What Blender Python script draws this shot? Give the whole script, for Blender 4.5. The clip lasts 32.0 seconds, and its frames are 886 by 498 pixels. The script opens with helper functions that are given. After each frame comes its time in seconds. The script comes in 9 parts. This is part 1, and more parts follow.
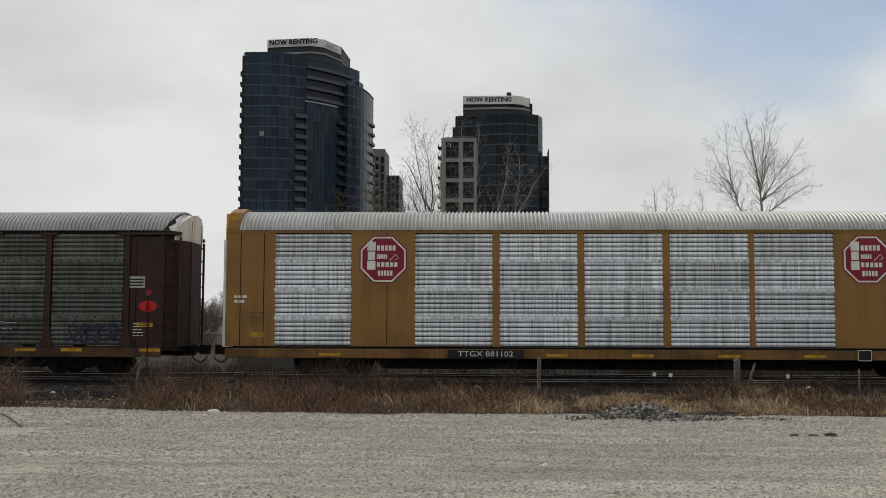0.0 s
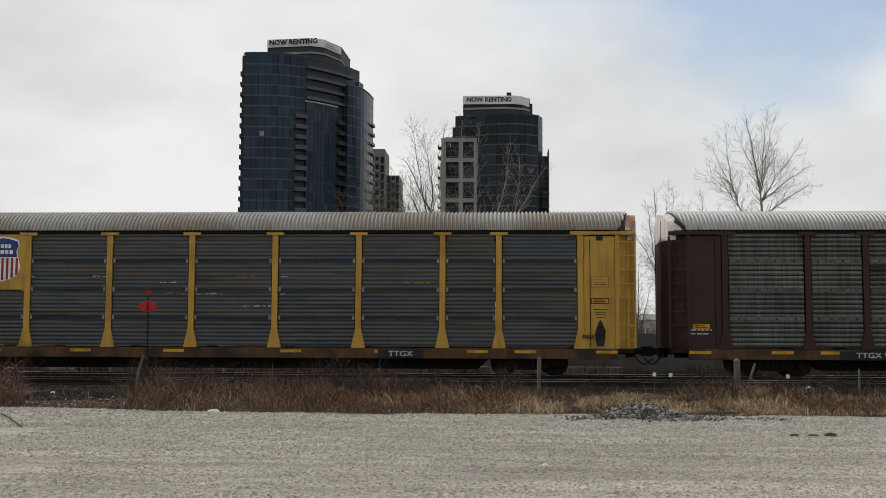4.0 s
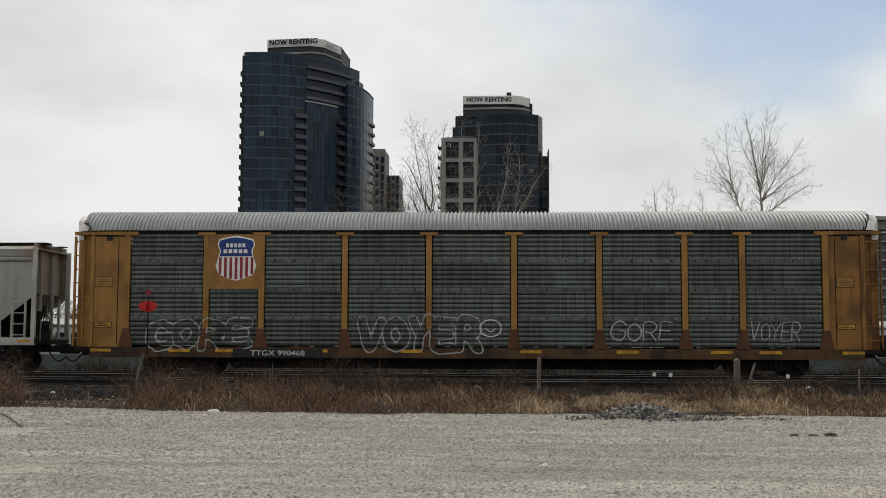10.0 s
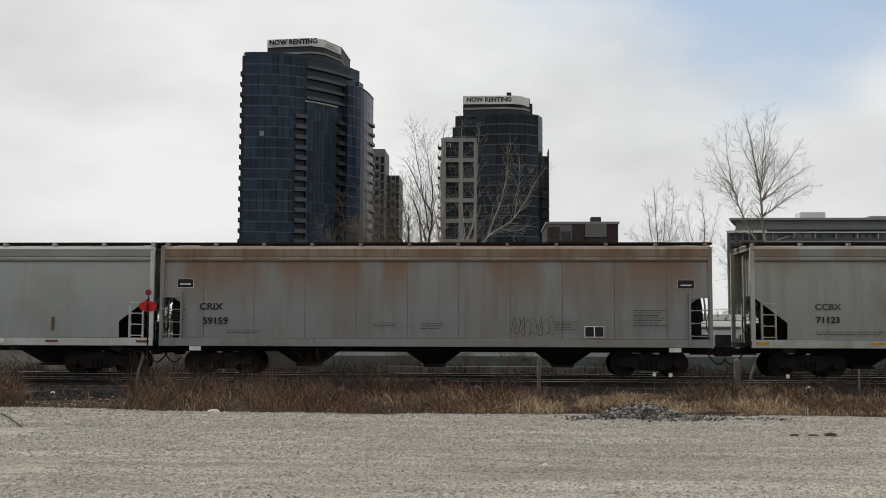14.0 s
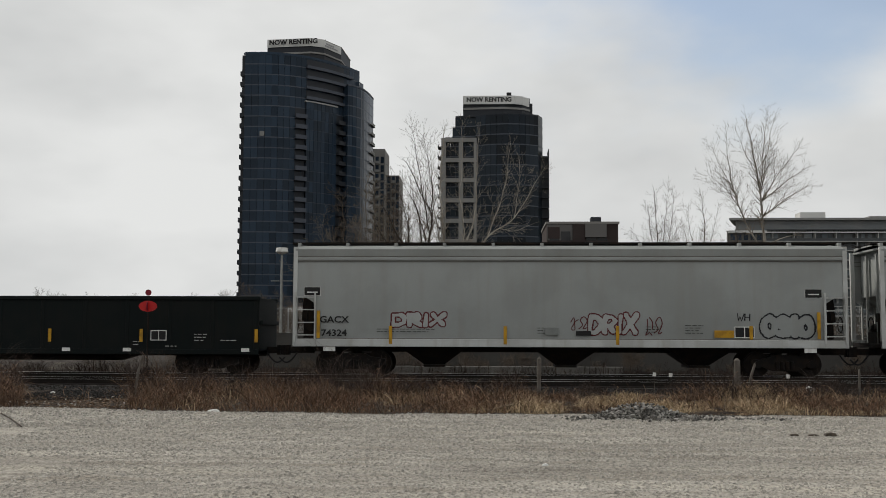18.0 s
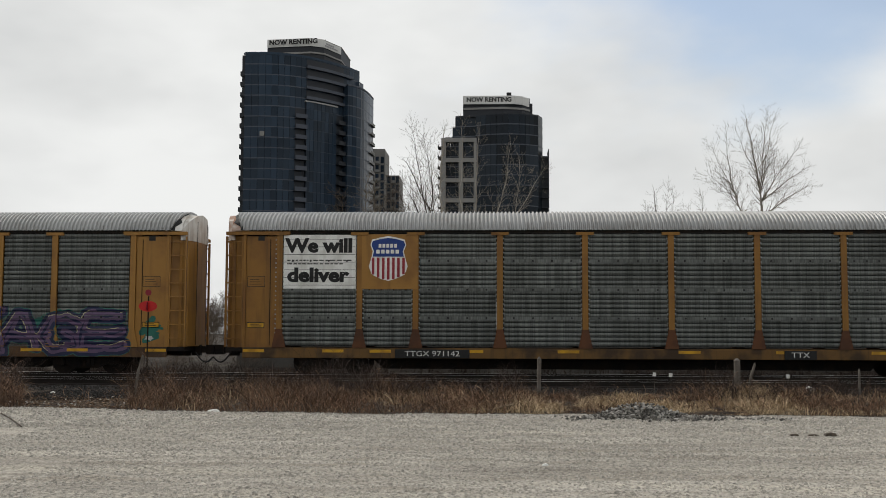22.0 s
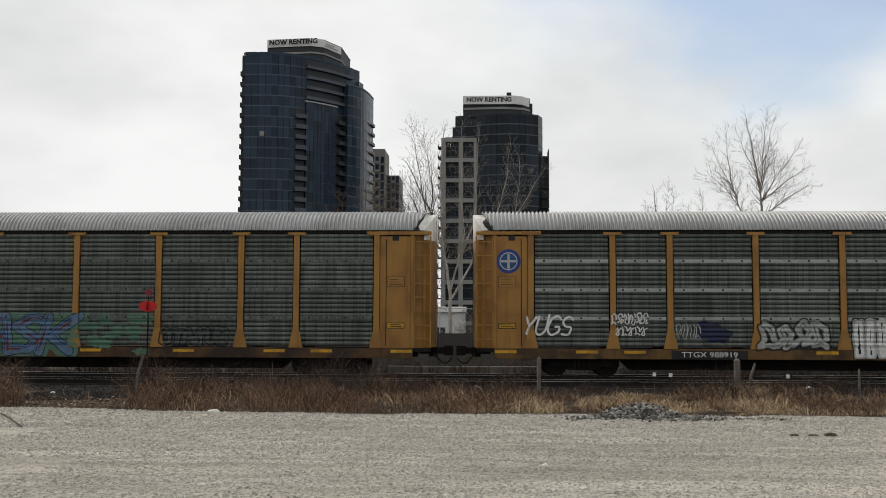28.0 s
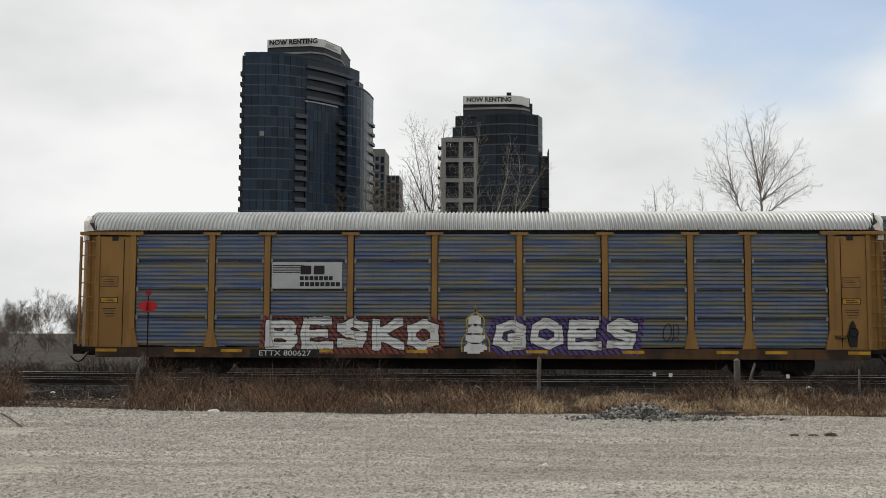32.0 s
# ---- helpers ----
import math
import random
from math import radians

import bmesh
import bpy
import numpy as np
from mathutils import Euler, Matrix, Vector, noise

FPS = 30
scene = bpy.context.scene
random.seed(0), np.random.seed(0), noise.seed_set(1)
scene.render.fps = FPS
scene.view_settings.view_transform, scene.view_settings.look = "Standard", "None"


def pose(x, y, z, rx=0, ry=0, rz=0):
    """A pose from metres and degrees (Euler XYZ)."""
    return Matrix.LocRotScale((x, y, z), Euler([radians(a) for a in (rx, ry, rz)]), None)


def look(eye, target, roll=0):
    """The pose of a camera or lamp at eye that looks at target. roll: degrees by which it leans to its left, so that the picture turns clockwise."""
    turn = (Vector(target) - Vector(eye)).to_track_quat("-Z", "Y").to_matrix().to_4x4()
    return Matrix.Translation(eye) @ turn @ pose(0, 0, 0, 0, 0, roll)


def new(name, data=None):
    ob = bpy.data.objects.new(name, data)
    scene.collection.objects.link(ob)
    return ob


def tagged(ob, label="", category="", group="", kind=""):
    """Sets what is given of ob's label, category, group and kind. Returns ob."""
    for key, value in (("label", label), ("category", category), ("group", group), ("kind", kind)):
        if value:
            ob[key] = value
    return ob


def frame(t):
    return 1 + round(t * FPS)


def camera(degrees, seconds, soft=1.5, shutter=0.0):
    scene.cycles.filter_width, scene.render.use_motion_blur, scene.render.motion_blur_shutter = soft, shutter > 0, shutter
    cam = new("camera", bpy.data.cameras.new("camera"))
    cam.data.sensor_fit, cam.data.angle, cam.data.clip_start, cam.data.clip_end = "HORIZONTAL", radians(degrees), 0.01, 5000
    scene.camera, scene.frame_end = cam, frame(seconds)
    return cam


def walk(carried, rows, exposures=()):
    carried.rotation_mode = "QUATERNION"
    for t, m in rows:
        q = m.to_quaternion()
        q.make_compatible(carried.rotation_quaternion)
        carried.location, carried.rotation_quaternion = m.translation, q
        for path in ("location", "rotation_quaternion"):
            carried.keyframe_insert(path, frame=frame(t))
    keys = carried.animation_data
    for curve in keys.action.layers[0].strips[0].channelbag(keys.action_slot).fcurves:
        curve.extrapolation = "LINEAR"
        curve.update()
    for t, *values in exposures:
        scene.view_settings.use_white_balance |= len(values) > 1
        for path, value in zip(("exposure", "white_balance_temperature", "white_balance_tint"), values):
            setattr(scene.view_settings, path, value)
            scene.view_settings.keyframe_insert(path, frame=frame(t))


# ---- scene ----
# camera: stands still beside the line and looks a little up
EYE = (0.0, -36.087, 1.387)
cam = camera(44.844, 32.0, 0.85)
STAND = look(EYE, (EYE[0] - 4.4545, EYE[1] + 99.585, EYE[2] + 7.933), 0.196)
walk(cam, [(0.0, STAND), (32.0, STAND)], [(0.0, -0.1), (2.0, 0.05), (14.0, 0.05), (16.5, -0.1), (19.3, -0.1), (20.2, 0.04), (22.5, 0.08), (24.0, 0.14), (32.0, 0.16)])

# how far the train has rolled, in metres, every four seconds
ROLLED = ((0, 0.0), (4, 43.709), (8, 87.178), (12, 130.752), (16, 174.449), (20, 218.17), (24, 261.912), (28, 305.693), (32, 349.431))
TRACK_Y = 1.55

# ---- light: thin bright overcast, weak sun from behind the train on the west side ----
SUN_ELEV, SUN_AZ = radians(38), radians(-52)     # azimuth from +y towards +x


THIN = (0.22, 0.0, 0.9)     # where the cloud is thinnest: eastward and high


def build_light():
    w = bpy.data.worlds.new("overcast_sky")
    scene.world = w
    w.use_nodes = True
    nt = w.node_tree
    nt.nodes.clear()
    out = nt.nodes.new("ShaderNodeOutputWorld")
    bg = nt.nodes.new("ShaderNodeBackground")
    sky = nt.nodes.new("ShaderNodeTexSky")
    sky.sky_type, sky.sun_disc = "NISHITA", False
    sky.sun_elevation, sky.sun_rotation = SUN_ELEV, SUN_AZ
    sky.air_density, sky.dust_density = 1.0, 1.5
    dim = nt.nodes.new("ShaderNodeVectorMath")
    dim.operation = "SCALE"
    dim.inputs["Scale"].default_value = 0.14
    tc = nt.nodes.new("ShaderNodeTexCoord")
    mp = nt.nodes.new("ShaderNodeMapping")
    mp.inputs["Location"].default_value = (0.35, 0.1, 0.2)
    mp.inputs["Rotation"].default_value = (0.0, radians(28), 0.0)
    mp.inputs["Scale"].default_value = (1.6, 1.6, 3.4)
    n1 = nt.nodes.new("ShaderNodeTexNoise")
    n1.inputs["Scale"].default_value, n1.inputs["Detail"].default_value, n1.inputs["Roughness"].default_value = 1.9, 6.0, 0.52
    n2 = nt.nodes.new("ShaderNodeTexNoise")
    n2.inputs["Scale"].default_value, n2.inputs["Detail"].default_value = 2.7, 4.0
    cl = nt.nodes.new("ShaderNodeValToRGB")
    cl.color_ramp.elements[0].position, cl.color_ramp.elements[0].color = 0.3, (0.62, 0.63, 0.628, 1)
    cl.color_ramp.elements[1].position, cl.color_ramp.elements[1].color = 0.68, (0.828, 0.835, 0.825, 1)
    mix = nt.nodes.new("ShaderNodeMix")
    mix.data_type = "RGBA"
    ln = nt.links.new
    ln(tc.outputs["Generated"], mp.inputs["Vector"])
    ln(mp.outputs["Vector"], n1.inputs["Vector"])
    ln(mp.outputs["Vector"], n2.inputs["Vector"])
    ln(n2.outputs["Fac"], cl.inputs["Fac"])
    ln(sky.outputs["Color"], dim.inputs[0])
    # a thinner, bluer stretch of cloud high in the north-east
    dot = nt.nodes.new("ShaderNodeVectorMath")
    dot.operation = "DISTANCE"
    squash = nt.nodes.new("ShaderNodeMapping")
    squash.inputs["Scale"].default_value = (1.0, 0.0, 3.0)
    ln(tc.outputs["Generated"], squash.inputs["Vector"])
    ln(squash.outputs["Vector"], dot.inputs[0])
    dot.inputs[1].default_value = THIN
    wob = nt.nodes.new("ShaderNodeMath")
    wob.operation = "MULTIPLY_ADD"
    ln(n1.outputs["Fac"], wob.inputs[0])
    wob.inputs[1].default_value = 0.9
    ln(dot.outputs["Value"], wob.inputs[2])
    thin = nt.nodes.new("ShaderNodeMapRange")
    thin.interpolation_type = "SMOOTHSTEP"
    ln(wob.outputs[0], thin.inputs["Value"])
    thin.inputs["From Min"].default_value, thin.inputs["From Max"].default_value = 0.50, 0.86
    thin.inputs["To Min"].default_value, thin.inputs["To Max"].default_value = 0.25, 1.0
    ln(thin.outputs["Result"], mix.inputs["Factor"])
    ln(dim.outputs["Vector"], mix.inputs["A"])
    ln(cl.outputs["Color"], mix.inputs["B"])
    ln(mix.outputs["Result"], bg.inputs["Color"])
    bg.inputs["Strength"].default_value = 1.0
    ln(bg.outputs["Background"], out.inputs["Surface"])
    lamp = bpy.data.lights.new("sun", "SUN")
    lamp.energy, lamp.angle, lamp.color = 2.3, radians(5), (1.0, 0.94, 0.86)
    d = Vector((math.sin(SUN_AZ) * math.cos(SUN_ELEV), math.cos(SUN_AZ) * math.cos(SUN_ELEV), math.sin(SUN_ELEV)))
    new("sun", lamp).matrix_world = look(d * 200, (0, 0, 0))


build_light()

# ---- materials ----
MATS = {}


def surface(name, base, rough=0.6, metal=0.0, second=None, amount=0.5, scale=2.0, streak=0.0, streak_col=None, fine=0.12, bump=0.15, bump_scale=40.0, lo=0.42, hi=0.62,
            island=0.0, spec=0.3, bands=None, wide=5.0, soft=(0.48, 0.72), runoff=None):
    """Procedural surface: base colour, patches of a second colour, vertical streaks, fine grain and relief."""
    if name in MATS:
        return MATS[name]
    m = bpy.data.materials.new(name)
    m.use_nodes = True
    nt = m.node_tree
    ln, mk = nt.links.new, nt.nodes.new
    bs = nt.nodes["Principled BSDF"]
    bs.inputs["Roughness"].default_value, bs.inputs["Metallic"].default_value = rough, metal
    bs.inputs["Specular IOR Level"].default_value = spec
    tc, oi = mk("ShaderNodeTexCoord"), mk("ShaderNodeObjectInfo")
    off = mk("ShaderNodeVectorMath")
    off.operation = "MULTIPLY_ADD"
    ln(oi.outputs["Random"], off.inputs[0])
    off.inputs[1].default_value = (37.0, 19.0, 11.0)
    ln(tc.outputs["Object"], off.inputs[2])
    col = None

    def rgb(c):
        n = mk("ShaderNodeRGB")
        n.outputs[0].default_value = (*c, 1)
        return n.outputs[0]

    def noise_fac(sc, detail, vec, a, b):
        n = mk("ShaderNodeTexNoise")
        n.inputs["Scale"].default_value, n.inputs["Detail"].default_value = sc, detail
        ln(vec, n.inputs["Vector"])
        r = mk("ShaderNodeMapRange")
        r.interpolation_type = "SMOOTHSTEP"
        r.inputs["From Min"].default_value, r.inputs["From Max"].default_value = a, b
        ln(n.outputs["Fac"], r.inputs["Value"])
        return n.outputs["Fac"], r.outputs["Result"]

    def blend(fac, gain, a, b, kind="MIX"):
        x = mk("ShaderNodeMix")
        x.data_type, x.blend_type = "RGBA", kind
        g = mk("ShaderNodeMath")
        g.operation = "MULTIPLY"
        ln(fac, g.inputs[0])
        g.inputs[1].default_value = gain
        ln(g.outputs[0], x.inputs["Factor"])
        ln(a, x.inputs["A"])
        ln(b, x.inputs["B"])
        return x.outputs["Result"]

    col = rgb(base)
    _, f1 = noise_fac(scale, 5.0, off.outputs[0], lo, hi)
    col = blend(f1, amount, col, rgb(second or tuple(c * 0.6 for c in base)))
    if streak > 0:
        mp = mk("ShaderNodeMapping")
        mp.inputs["Scale"].default_value = (wide, wide, 0.07 * wide)
        ln(off.outputs[0], mp.inputs["Vector"])
        _, f2 = noise_fac(1.6, 4.0, mp.outputs["Vector"], *soft)
        col = blend(f2, streak, col, rgb(streak_col or (0.05, 0.035, 0.025)))
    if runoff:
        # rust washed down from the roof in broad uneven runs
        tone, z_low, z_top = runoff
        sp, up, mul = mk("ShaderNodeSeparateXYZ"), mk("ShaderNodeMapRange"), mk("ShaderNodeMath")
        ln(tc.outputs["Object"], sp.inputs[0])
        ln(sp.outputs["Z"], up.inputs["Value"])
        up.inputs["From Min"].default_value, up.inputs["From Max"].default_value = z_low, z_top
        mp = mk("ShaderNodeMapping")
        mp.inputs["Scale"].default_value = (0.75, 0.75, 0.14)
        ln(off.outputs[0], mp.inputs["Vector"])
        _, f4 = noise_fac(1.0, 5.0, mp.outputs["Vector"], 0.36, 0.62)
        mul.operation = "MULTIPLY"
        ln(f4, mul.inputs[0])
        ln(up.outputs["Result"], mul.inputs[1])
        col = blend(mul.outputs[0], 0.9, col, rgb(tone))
    for tone, a, b in bands or ():
        mp = mk("ShaderNodeMapping")
        mp.inputs["Scale"].default_value = (0.35, 1.0, 7.0)
        mp.inputs["Location"].default_value = (a * 31, b * 17, a * 53)
        ln(off.outputs[0], mp.inputs["Vector"])
        _, f2 = noise_fac(1.0, 3.0, mp.outputs["Vector"], a, b)
        col = blend(f2, 0.85, col, rgb(tone))
    raw, f3 = noise_fac(bump_scale, 3.0, off.outputs[0], 0.3, 0.7)
    col = blend(f3, fine, col, rgb(tuple(c * 0.45 for c in base)))
    if island > 0:
        g = mk("ShaderNodeNewGeometry")
        r, both, wrap = mk("ShaderNodeMapRange"), mk("ShaderNodeMath"), mk("ShaderNodeMath")
        wrap.operation = "FRACT"
        ln(g.outputs["Random Per Island"], both.inputs[0])
        ln(oi.outputs["Random"], both.inputs[1])
        ln(both.outputs[0], wrap.inputs[0])
        ln(wrap.outputs[0], r.inputs["Value"])
        r.inputs["To Min"].default_value, r.inputs["To Max"].default_value = 1 - island, 1 + island
        sc = mk("ShaderNodeVectorMath")
        sc.operation = "SCALE"
        ln(col, sc.inputs[0])
        ln(r.outputs["Result"], sc.inputs["Scale"])
        col = sc.outputs["Vector"]
    ln(col, bs.inputs["Base Color"])
    if bump > 0:
        bp = mk("ShaderNodeBump")
        bp.inputs["Strength"].default_value, bp.inputs["Distance"].default_value = bump, 0.02
        ln(raw, bp.inputs["Height"])
        ln(bp.outputs["Normal"], bs.inputs["Normal"])
    MATS[name] = m
    return m


def screen_panel(name, base, rough, metal, second, dark=0.45, amount=0.6):
    """Perforated galvanised side screen: faint rows of holes that read as a plaid of darker lines, stained sheet by sheet."""
    m = surface(name, base, rough, metal, second, amount, 0.9, 0.35, (0.035, 0.033, 0.028), 0.15, 0.1, 30.0)
    nt = m.node_tree
    ln, mk = nt.links.new, nt.nodes.new
    bs = nt.nodes["Principled BSDF"]
    src = bs.inputs["Base Color"].links[0].from_socket
    tc, oi = mk("ShaderNodeTexCoord"), mk("ShaderNodeObjectInfo")
    sep = mk("ShaderNodeSeparateXYZ")
    ln(tc.outputs["Object"], sep.inputs[0])
    shade = None
    for axis, sc, a, b in (("X", 7.0, 0.46, 0.62), ("X", 23.0, 0.45, 0.6)):
        n = mk("ShaderNodeTexNoise")
        n.noise_dimensions = "2D"
        n.inputs["Scale"].default_value, n.inputs["Detail"].default_value = 1.0, 1.0
        k = mk("ShaderNodeMath")
        k.operation = "MULTIPLY"
        ln(sep.outputs[axis], k.inputs[0])
        k.inputs[1].default_value = sc
        c = mk("ShaderNodeCombineXYZ")
        ln(k.outputs[0], c.inputs[0])
        k2 = mk("ShaderNodeMath")
        k2.operation = "MULTIPLY"
        ln(oi.outputs["Random"], k2.inputs[0])
        k2.inputs[1].default_value = 90.0
        ln(k2.outputs[0], c.inputs[1])
        ln(c.outputs[0], n.inputs["Vector"])
        r = mk("ShaderNodeMapRange")
        r.inputs["From Min"].default_value, r.inputs["From Max"].default_value = a, b
        r.inputs["To Min"].default_value, r.inputs["To Max"].default_value = 1.0, 1.0 - dark * 0.5
        ln(n.outputs["Fac"], r.inputs["Value"])
        if shade is None:
            shade = r.outputs["Result"]
        else:
            x = mk("ShaderNodeMath")
            x.operation = "MULTIPLY"
            ln(shade, x.inputs[0])
            ln(r.outputs["Result"], x.inputs[1])
            shade = x.outputs[0]
    tone = mk("ShaderNodeMapRange")
    ln(oi.outputs["Random"], tone.inputs["Value"])
    tone.inputs["To Min"].default_value, tone.inputs["To Max"].default_value = 0.82, 1.14
    x = mk("ShaderNodeMath")
    x.operation = "MULTIPLY"
    ln(shade, x.inputs[0])
    ln(tone.outputs["Result"], x.inputs[1])
    sc = mk("ShaderNodeVectorMath")
    sc.operation = "SCALE"
    ln(src, sc.inputs[0])
    ln(x.outputs[0], sc.inputs["Scale"])
    ln(sc.outputs["Vector"], bs.inputs["Base Color"])
    return m


M_STEEL = surface("dark_oily_steel", (0.010, 0.009, 0.0085), 0.75, 0.0, (0.020, 0.014, 0.010), 0.7, 3.0, 0.15, (0.045, 0.022, 0.012), spec=0.12)
M_WHEEL = surface("wheel_steel", (0.011, 0.009, 0.008), 0.75, 0.0, (0.020, 0.014, 0.010), 0.6, 4.0, spec=0.12)
M_RAIL = surface("rail_steel", (0.014, 0.010, 0.008), 0.8, 0.0, (0.009, 0.007, 0.006), 0.6, 3.0)
M_RAILTOP = surface("polished_railhead", (0.8, 0.78, 0.76), 0.36, 1.0, (0.3, 0.27, 0.24), 0.4, 2.0)
M_BLACK = surface("black_paint", (0.012, 0.012, 0.012), 0.6)
M_WHITE = surface("white_paint", (0.74, 0.74, 0.71), 0.55, 0.0, (0.5, 0.49, 0.45), 0.5, 3.0, 0.25, (0.3, 0.27, 0.22))
M_YELLOW = surface("reflector_yellow", (0.52, 0.28, 0.012), 0.5, 0.0, (0.20, 0.10, 0.015), 0.6, 3.0)
M_RED = surface("signal_red", (0.5, 0.012, 0.012), 0.45, 0.0, (0.3, 0.01, 0.01), 0.4, 4.0)
M_SIGN_RED = surface("maroon_red_enamel", (0.22, 0.010, 0.022), 0.45, 0.0, (0.16, 0.010, 0.02), 0.5, 2.0)
M_BLUE = surface("shield_blue", (0.012, 0.04, 0.19), 0.45)
M_SHIELDRED = surface("shield_red", (0.26, 0.02, 0.03), 0.5)
# dark tone that paints the shade inside the slat grooves
M_GROOVE_SHADE = surface("dark_gap_liner", (0.03, 0.034, 0.034), 0.8)
M_ROOF = {
    "bright": surface("galvanised_roof_bright", (0.50, 0.51, 0.50), 0.45, 0.2, (0.36, 0.36, 0.345), 0.5, 0.7, 0.2, (0.2, 0.16, 0.12)),
    "dull": surface("galvanised_roof_dull", (0.38, 0.385, 0.385), 0.5, 0.2, (0.27, 0.27, 0.265), 0.5, 0.6, 0.35, (0.16, 0.13, 0.10)),
    "worn": surface("galvanised_roof_worn", (0.32, 0.315, 0.30), 0.55, 0.15, (0.17, 0.12, 0.075), 0.55, 0.35, 0.4, (0.16, 0.10, 0.06)),
}


# ---- shape helpers ----
class Shape:
    def __init__(self):
        self.v, self.f = [], []

    def add(self, verts, faces):
        n = len(self.v)
        self.v += [tuple(p) for p in verts]
        self.f += [tuple(i + n for i in q) for q in faces]
        return self

    def box(self, x0, x1, y0, y1, z0, z1):
        v = [(x, y, z) for z in (z0, z1) for y in (y0, y1) for x in (x0, x1)]
        return self.add(v, [(0, 2, 3, 1), (4, 5, 7, 6), (0, 1, 5, 4), (2, 6, 7, 3), (0, 4, 6, 2), (1, 3, 7, 5)])

    def prism(self, pts, a0, a1, axis="y"):
        """Closed outline pts, drawn out from a0 to a1 along an axis. The outline's two numbers are the other two axes in order."""
        n = len(pts)

        def place(p, a):
            return (a, p[0], p[1]) if axis == "x" else (p[0], a, p[1]) if axis == "y" else (p[0], p[1], a)
        v = [place(p, a0) for p in pts] + [place(p, a1) for p in pts]
        f = [tuple(range(n)), tuple(range(2 * n - 1, n - 1, -1))]
        f += [(i, i + n, (i + 1) % n + n, (i + 1) % n) for i in range(n)]
        return self.add(v, f)

    def tube(self, p, q, r0, r1=None, n=8, caps=True):
        p, q = Vector(p), Vector(q)
        r1 = r0 if r1 is None else r1
        d = (q - p).normalized()
        a = d.orthogonal().normalized()
        b = d.cross(a)
        ring = [(math.cos(2 * math.pi * i / n), math.sin(2 * math.pi * i / n)) for i in range(n)]
        v = [p + (a * c + b * s) * r0 for c, s in ring] + [q + (a * c + b * s) * r1 for c, s in ring]
        f = [(i, (i + 1) % n, (i + 1) % n + n, i + n) for i in range(n)]
        if caps:
            f += [tuple(range(n - 1, -1, -1)), tuple(range(n, 2 * n))]
        return self.add(v, f)

    def path(self, pts, r, n=6):
        """A bent round bar through pts, one closed skin."""
        pts = [Vector(p) for p in pts]
        v, f = [], []
        for i, p in enumerate(pts):
            d = (pts[min(i + 1, len(pts) - 1)] - pts[max(i - 1, 0)]).normalized()
            a = d.cross(Vector((0.13, 0.97, 0.21))).normalized()
            b = d.cross(a)
            v += [p + (a * math.cos(2 * math.pi * k / n) + b * math.sin(2 * math.pi * k / n)) * r for k in range(n)]
        for i in range(len(pts) - 1):
            f += [(i * n + k, i * n + (k + 1) % n, (i + 1) * n + (k + 1) % n, (i + 1) * n + k) for k in range(n)]
        f += [tuple(range(n - 1, -1, -1)), tuple(range(len(v) - n, len(v)))]
        return self.add(v, f)

    def flat(self, pts, y):
        """A thin polygon that faces -y, 2 mm thick."""
        return self.prism(pts, y, y + 0.002, "y")

    def data(self, name, smooth=False, bevel=0.0):
        me = bpy.data.meshes.new(name)
        me.from_pydata(self.v, [], self.f)
        bm = bmesh.new()
        bm.from_mesh(me)
        if bevel > 0:
            bmesh.ops.bevel(bm, geom=list(bm.edges), offset=bevel, segments=1, affect="EDGES", clamp_overlap=True)
        bmesh.ops.recalc_face_normals(bm, faces=bm.faces)
        bm.to_mesh(me)
        bm.free()
        if smooth:
            me.shade_smooth()
        return me


def raw_mesh(name, v, f):
    me = bpy.data.meshes.new(name)
    me.from_pydata(v, [], f)
    return me


def part(name, shape, material, parent, label="", loc=(0, 0, 0), smooth=False, bevel=0.0, turn=0.0):
    """Links a shape (or a mesh that is shared) as one mesh object under a thing or a part."""
    me = shape if isinstance(shape, bpy.types.Mesh) else shape.data(name, smooth, bevel)
    ob = new(name, me)
    if not me.materials:
        me.materials.append(material)
    elif me.materials[0] is not material:
        ob.material_slots[0].link = "OBJECT"
        ob.material_slots[0].material = material
    ob.parent, ob.location = parent, loc
    ob.rotation_euler = (0, 0, turn)
    if label:
        ob["label"] = label
    return ob


def thing(name, label, category, group="", loc=(0, 0, 0), kind=""):
    return tagged(place_at(new(name), loc), label, category, group, kind)


def place_at(ob, loc):
    ob.location = loc
    return ob


def solid(name, shape, material, label, category, group="", loc=(0, 0, 0), kind="", smooth=False, bevel=0.0):
    me = shape if isinstance(shape, bpy.types.Mesh) else shape.data(name, smooth, bevel)
    me.materials.append(material)
    return tagged(place_at(new(name, me), loc), label, category, group, kind)


def curve_through(pts, bend=True, step=0.06):
    """Points every step metres along a line through pts, rounded where bend is set."""
    out = []
    n = len(pts)
    for i in range(n - 1):
        p0, p1, p2, p3 = pts[max(i - 1, 0)], pts[i], pts[i + 1], pts[min(i + 2, n - 1)]
        k = max(2, int(math.dist(p1, p2) / step))
        for j in range(k):
            t = j / k
            if bend:
                out.append(tuple(0.5 * (2 * p1[a] + (p2[a] - p0[a]) * t + (2 * p0[a] - 5 * p1[a] + 4 * p2[a] - p3[a]) * t * t + (3 * p1[a] - p0[a] - 3 * p2[a] + p3[a]) * t ** 3) for a in (0, 1)))
            else:
                out.append(tuple(p1[a] + (p2[a] - p1[a]) * t for a in (0, 1)))
    return out + [tuple(pts[-1])]


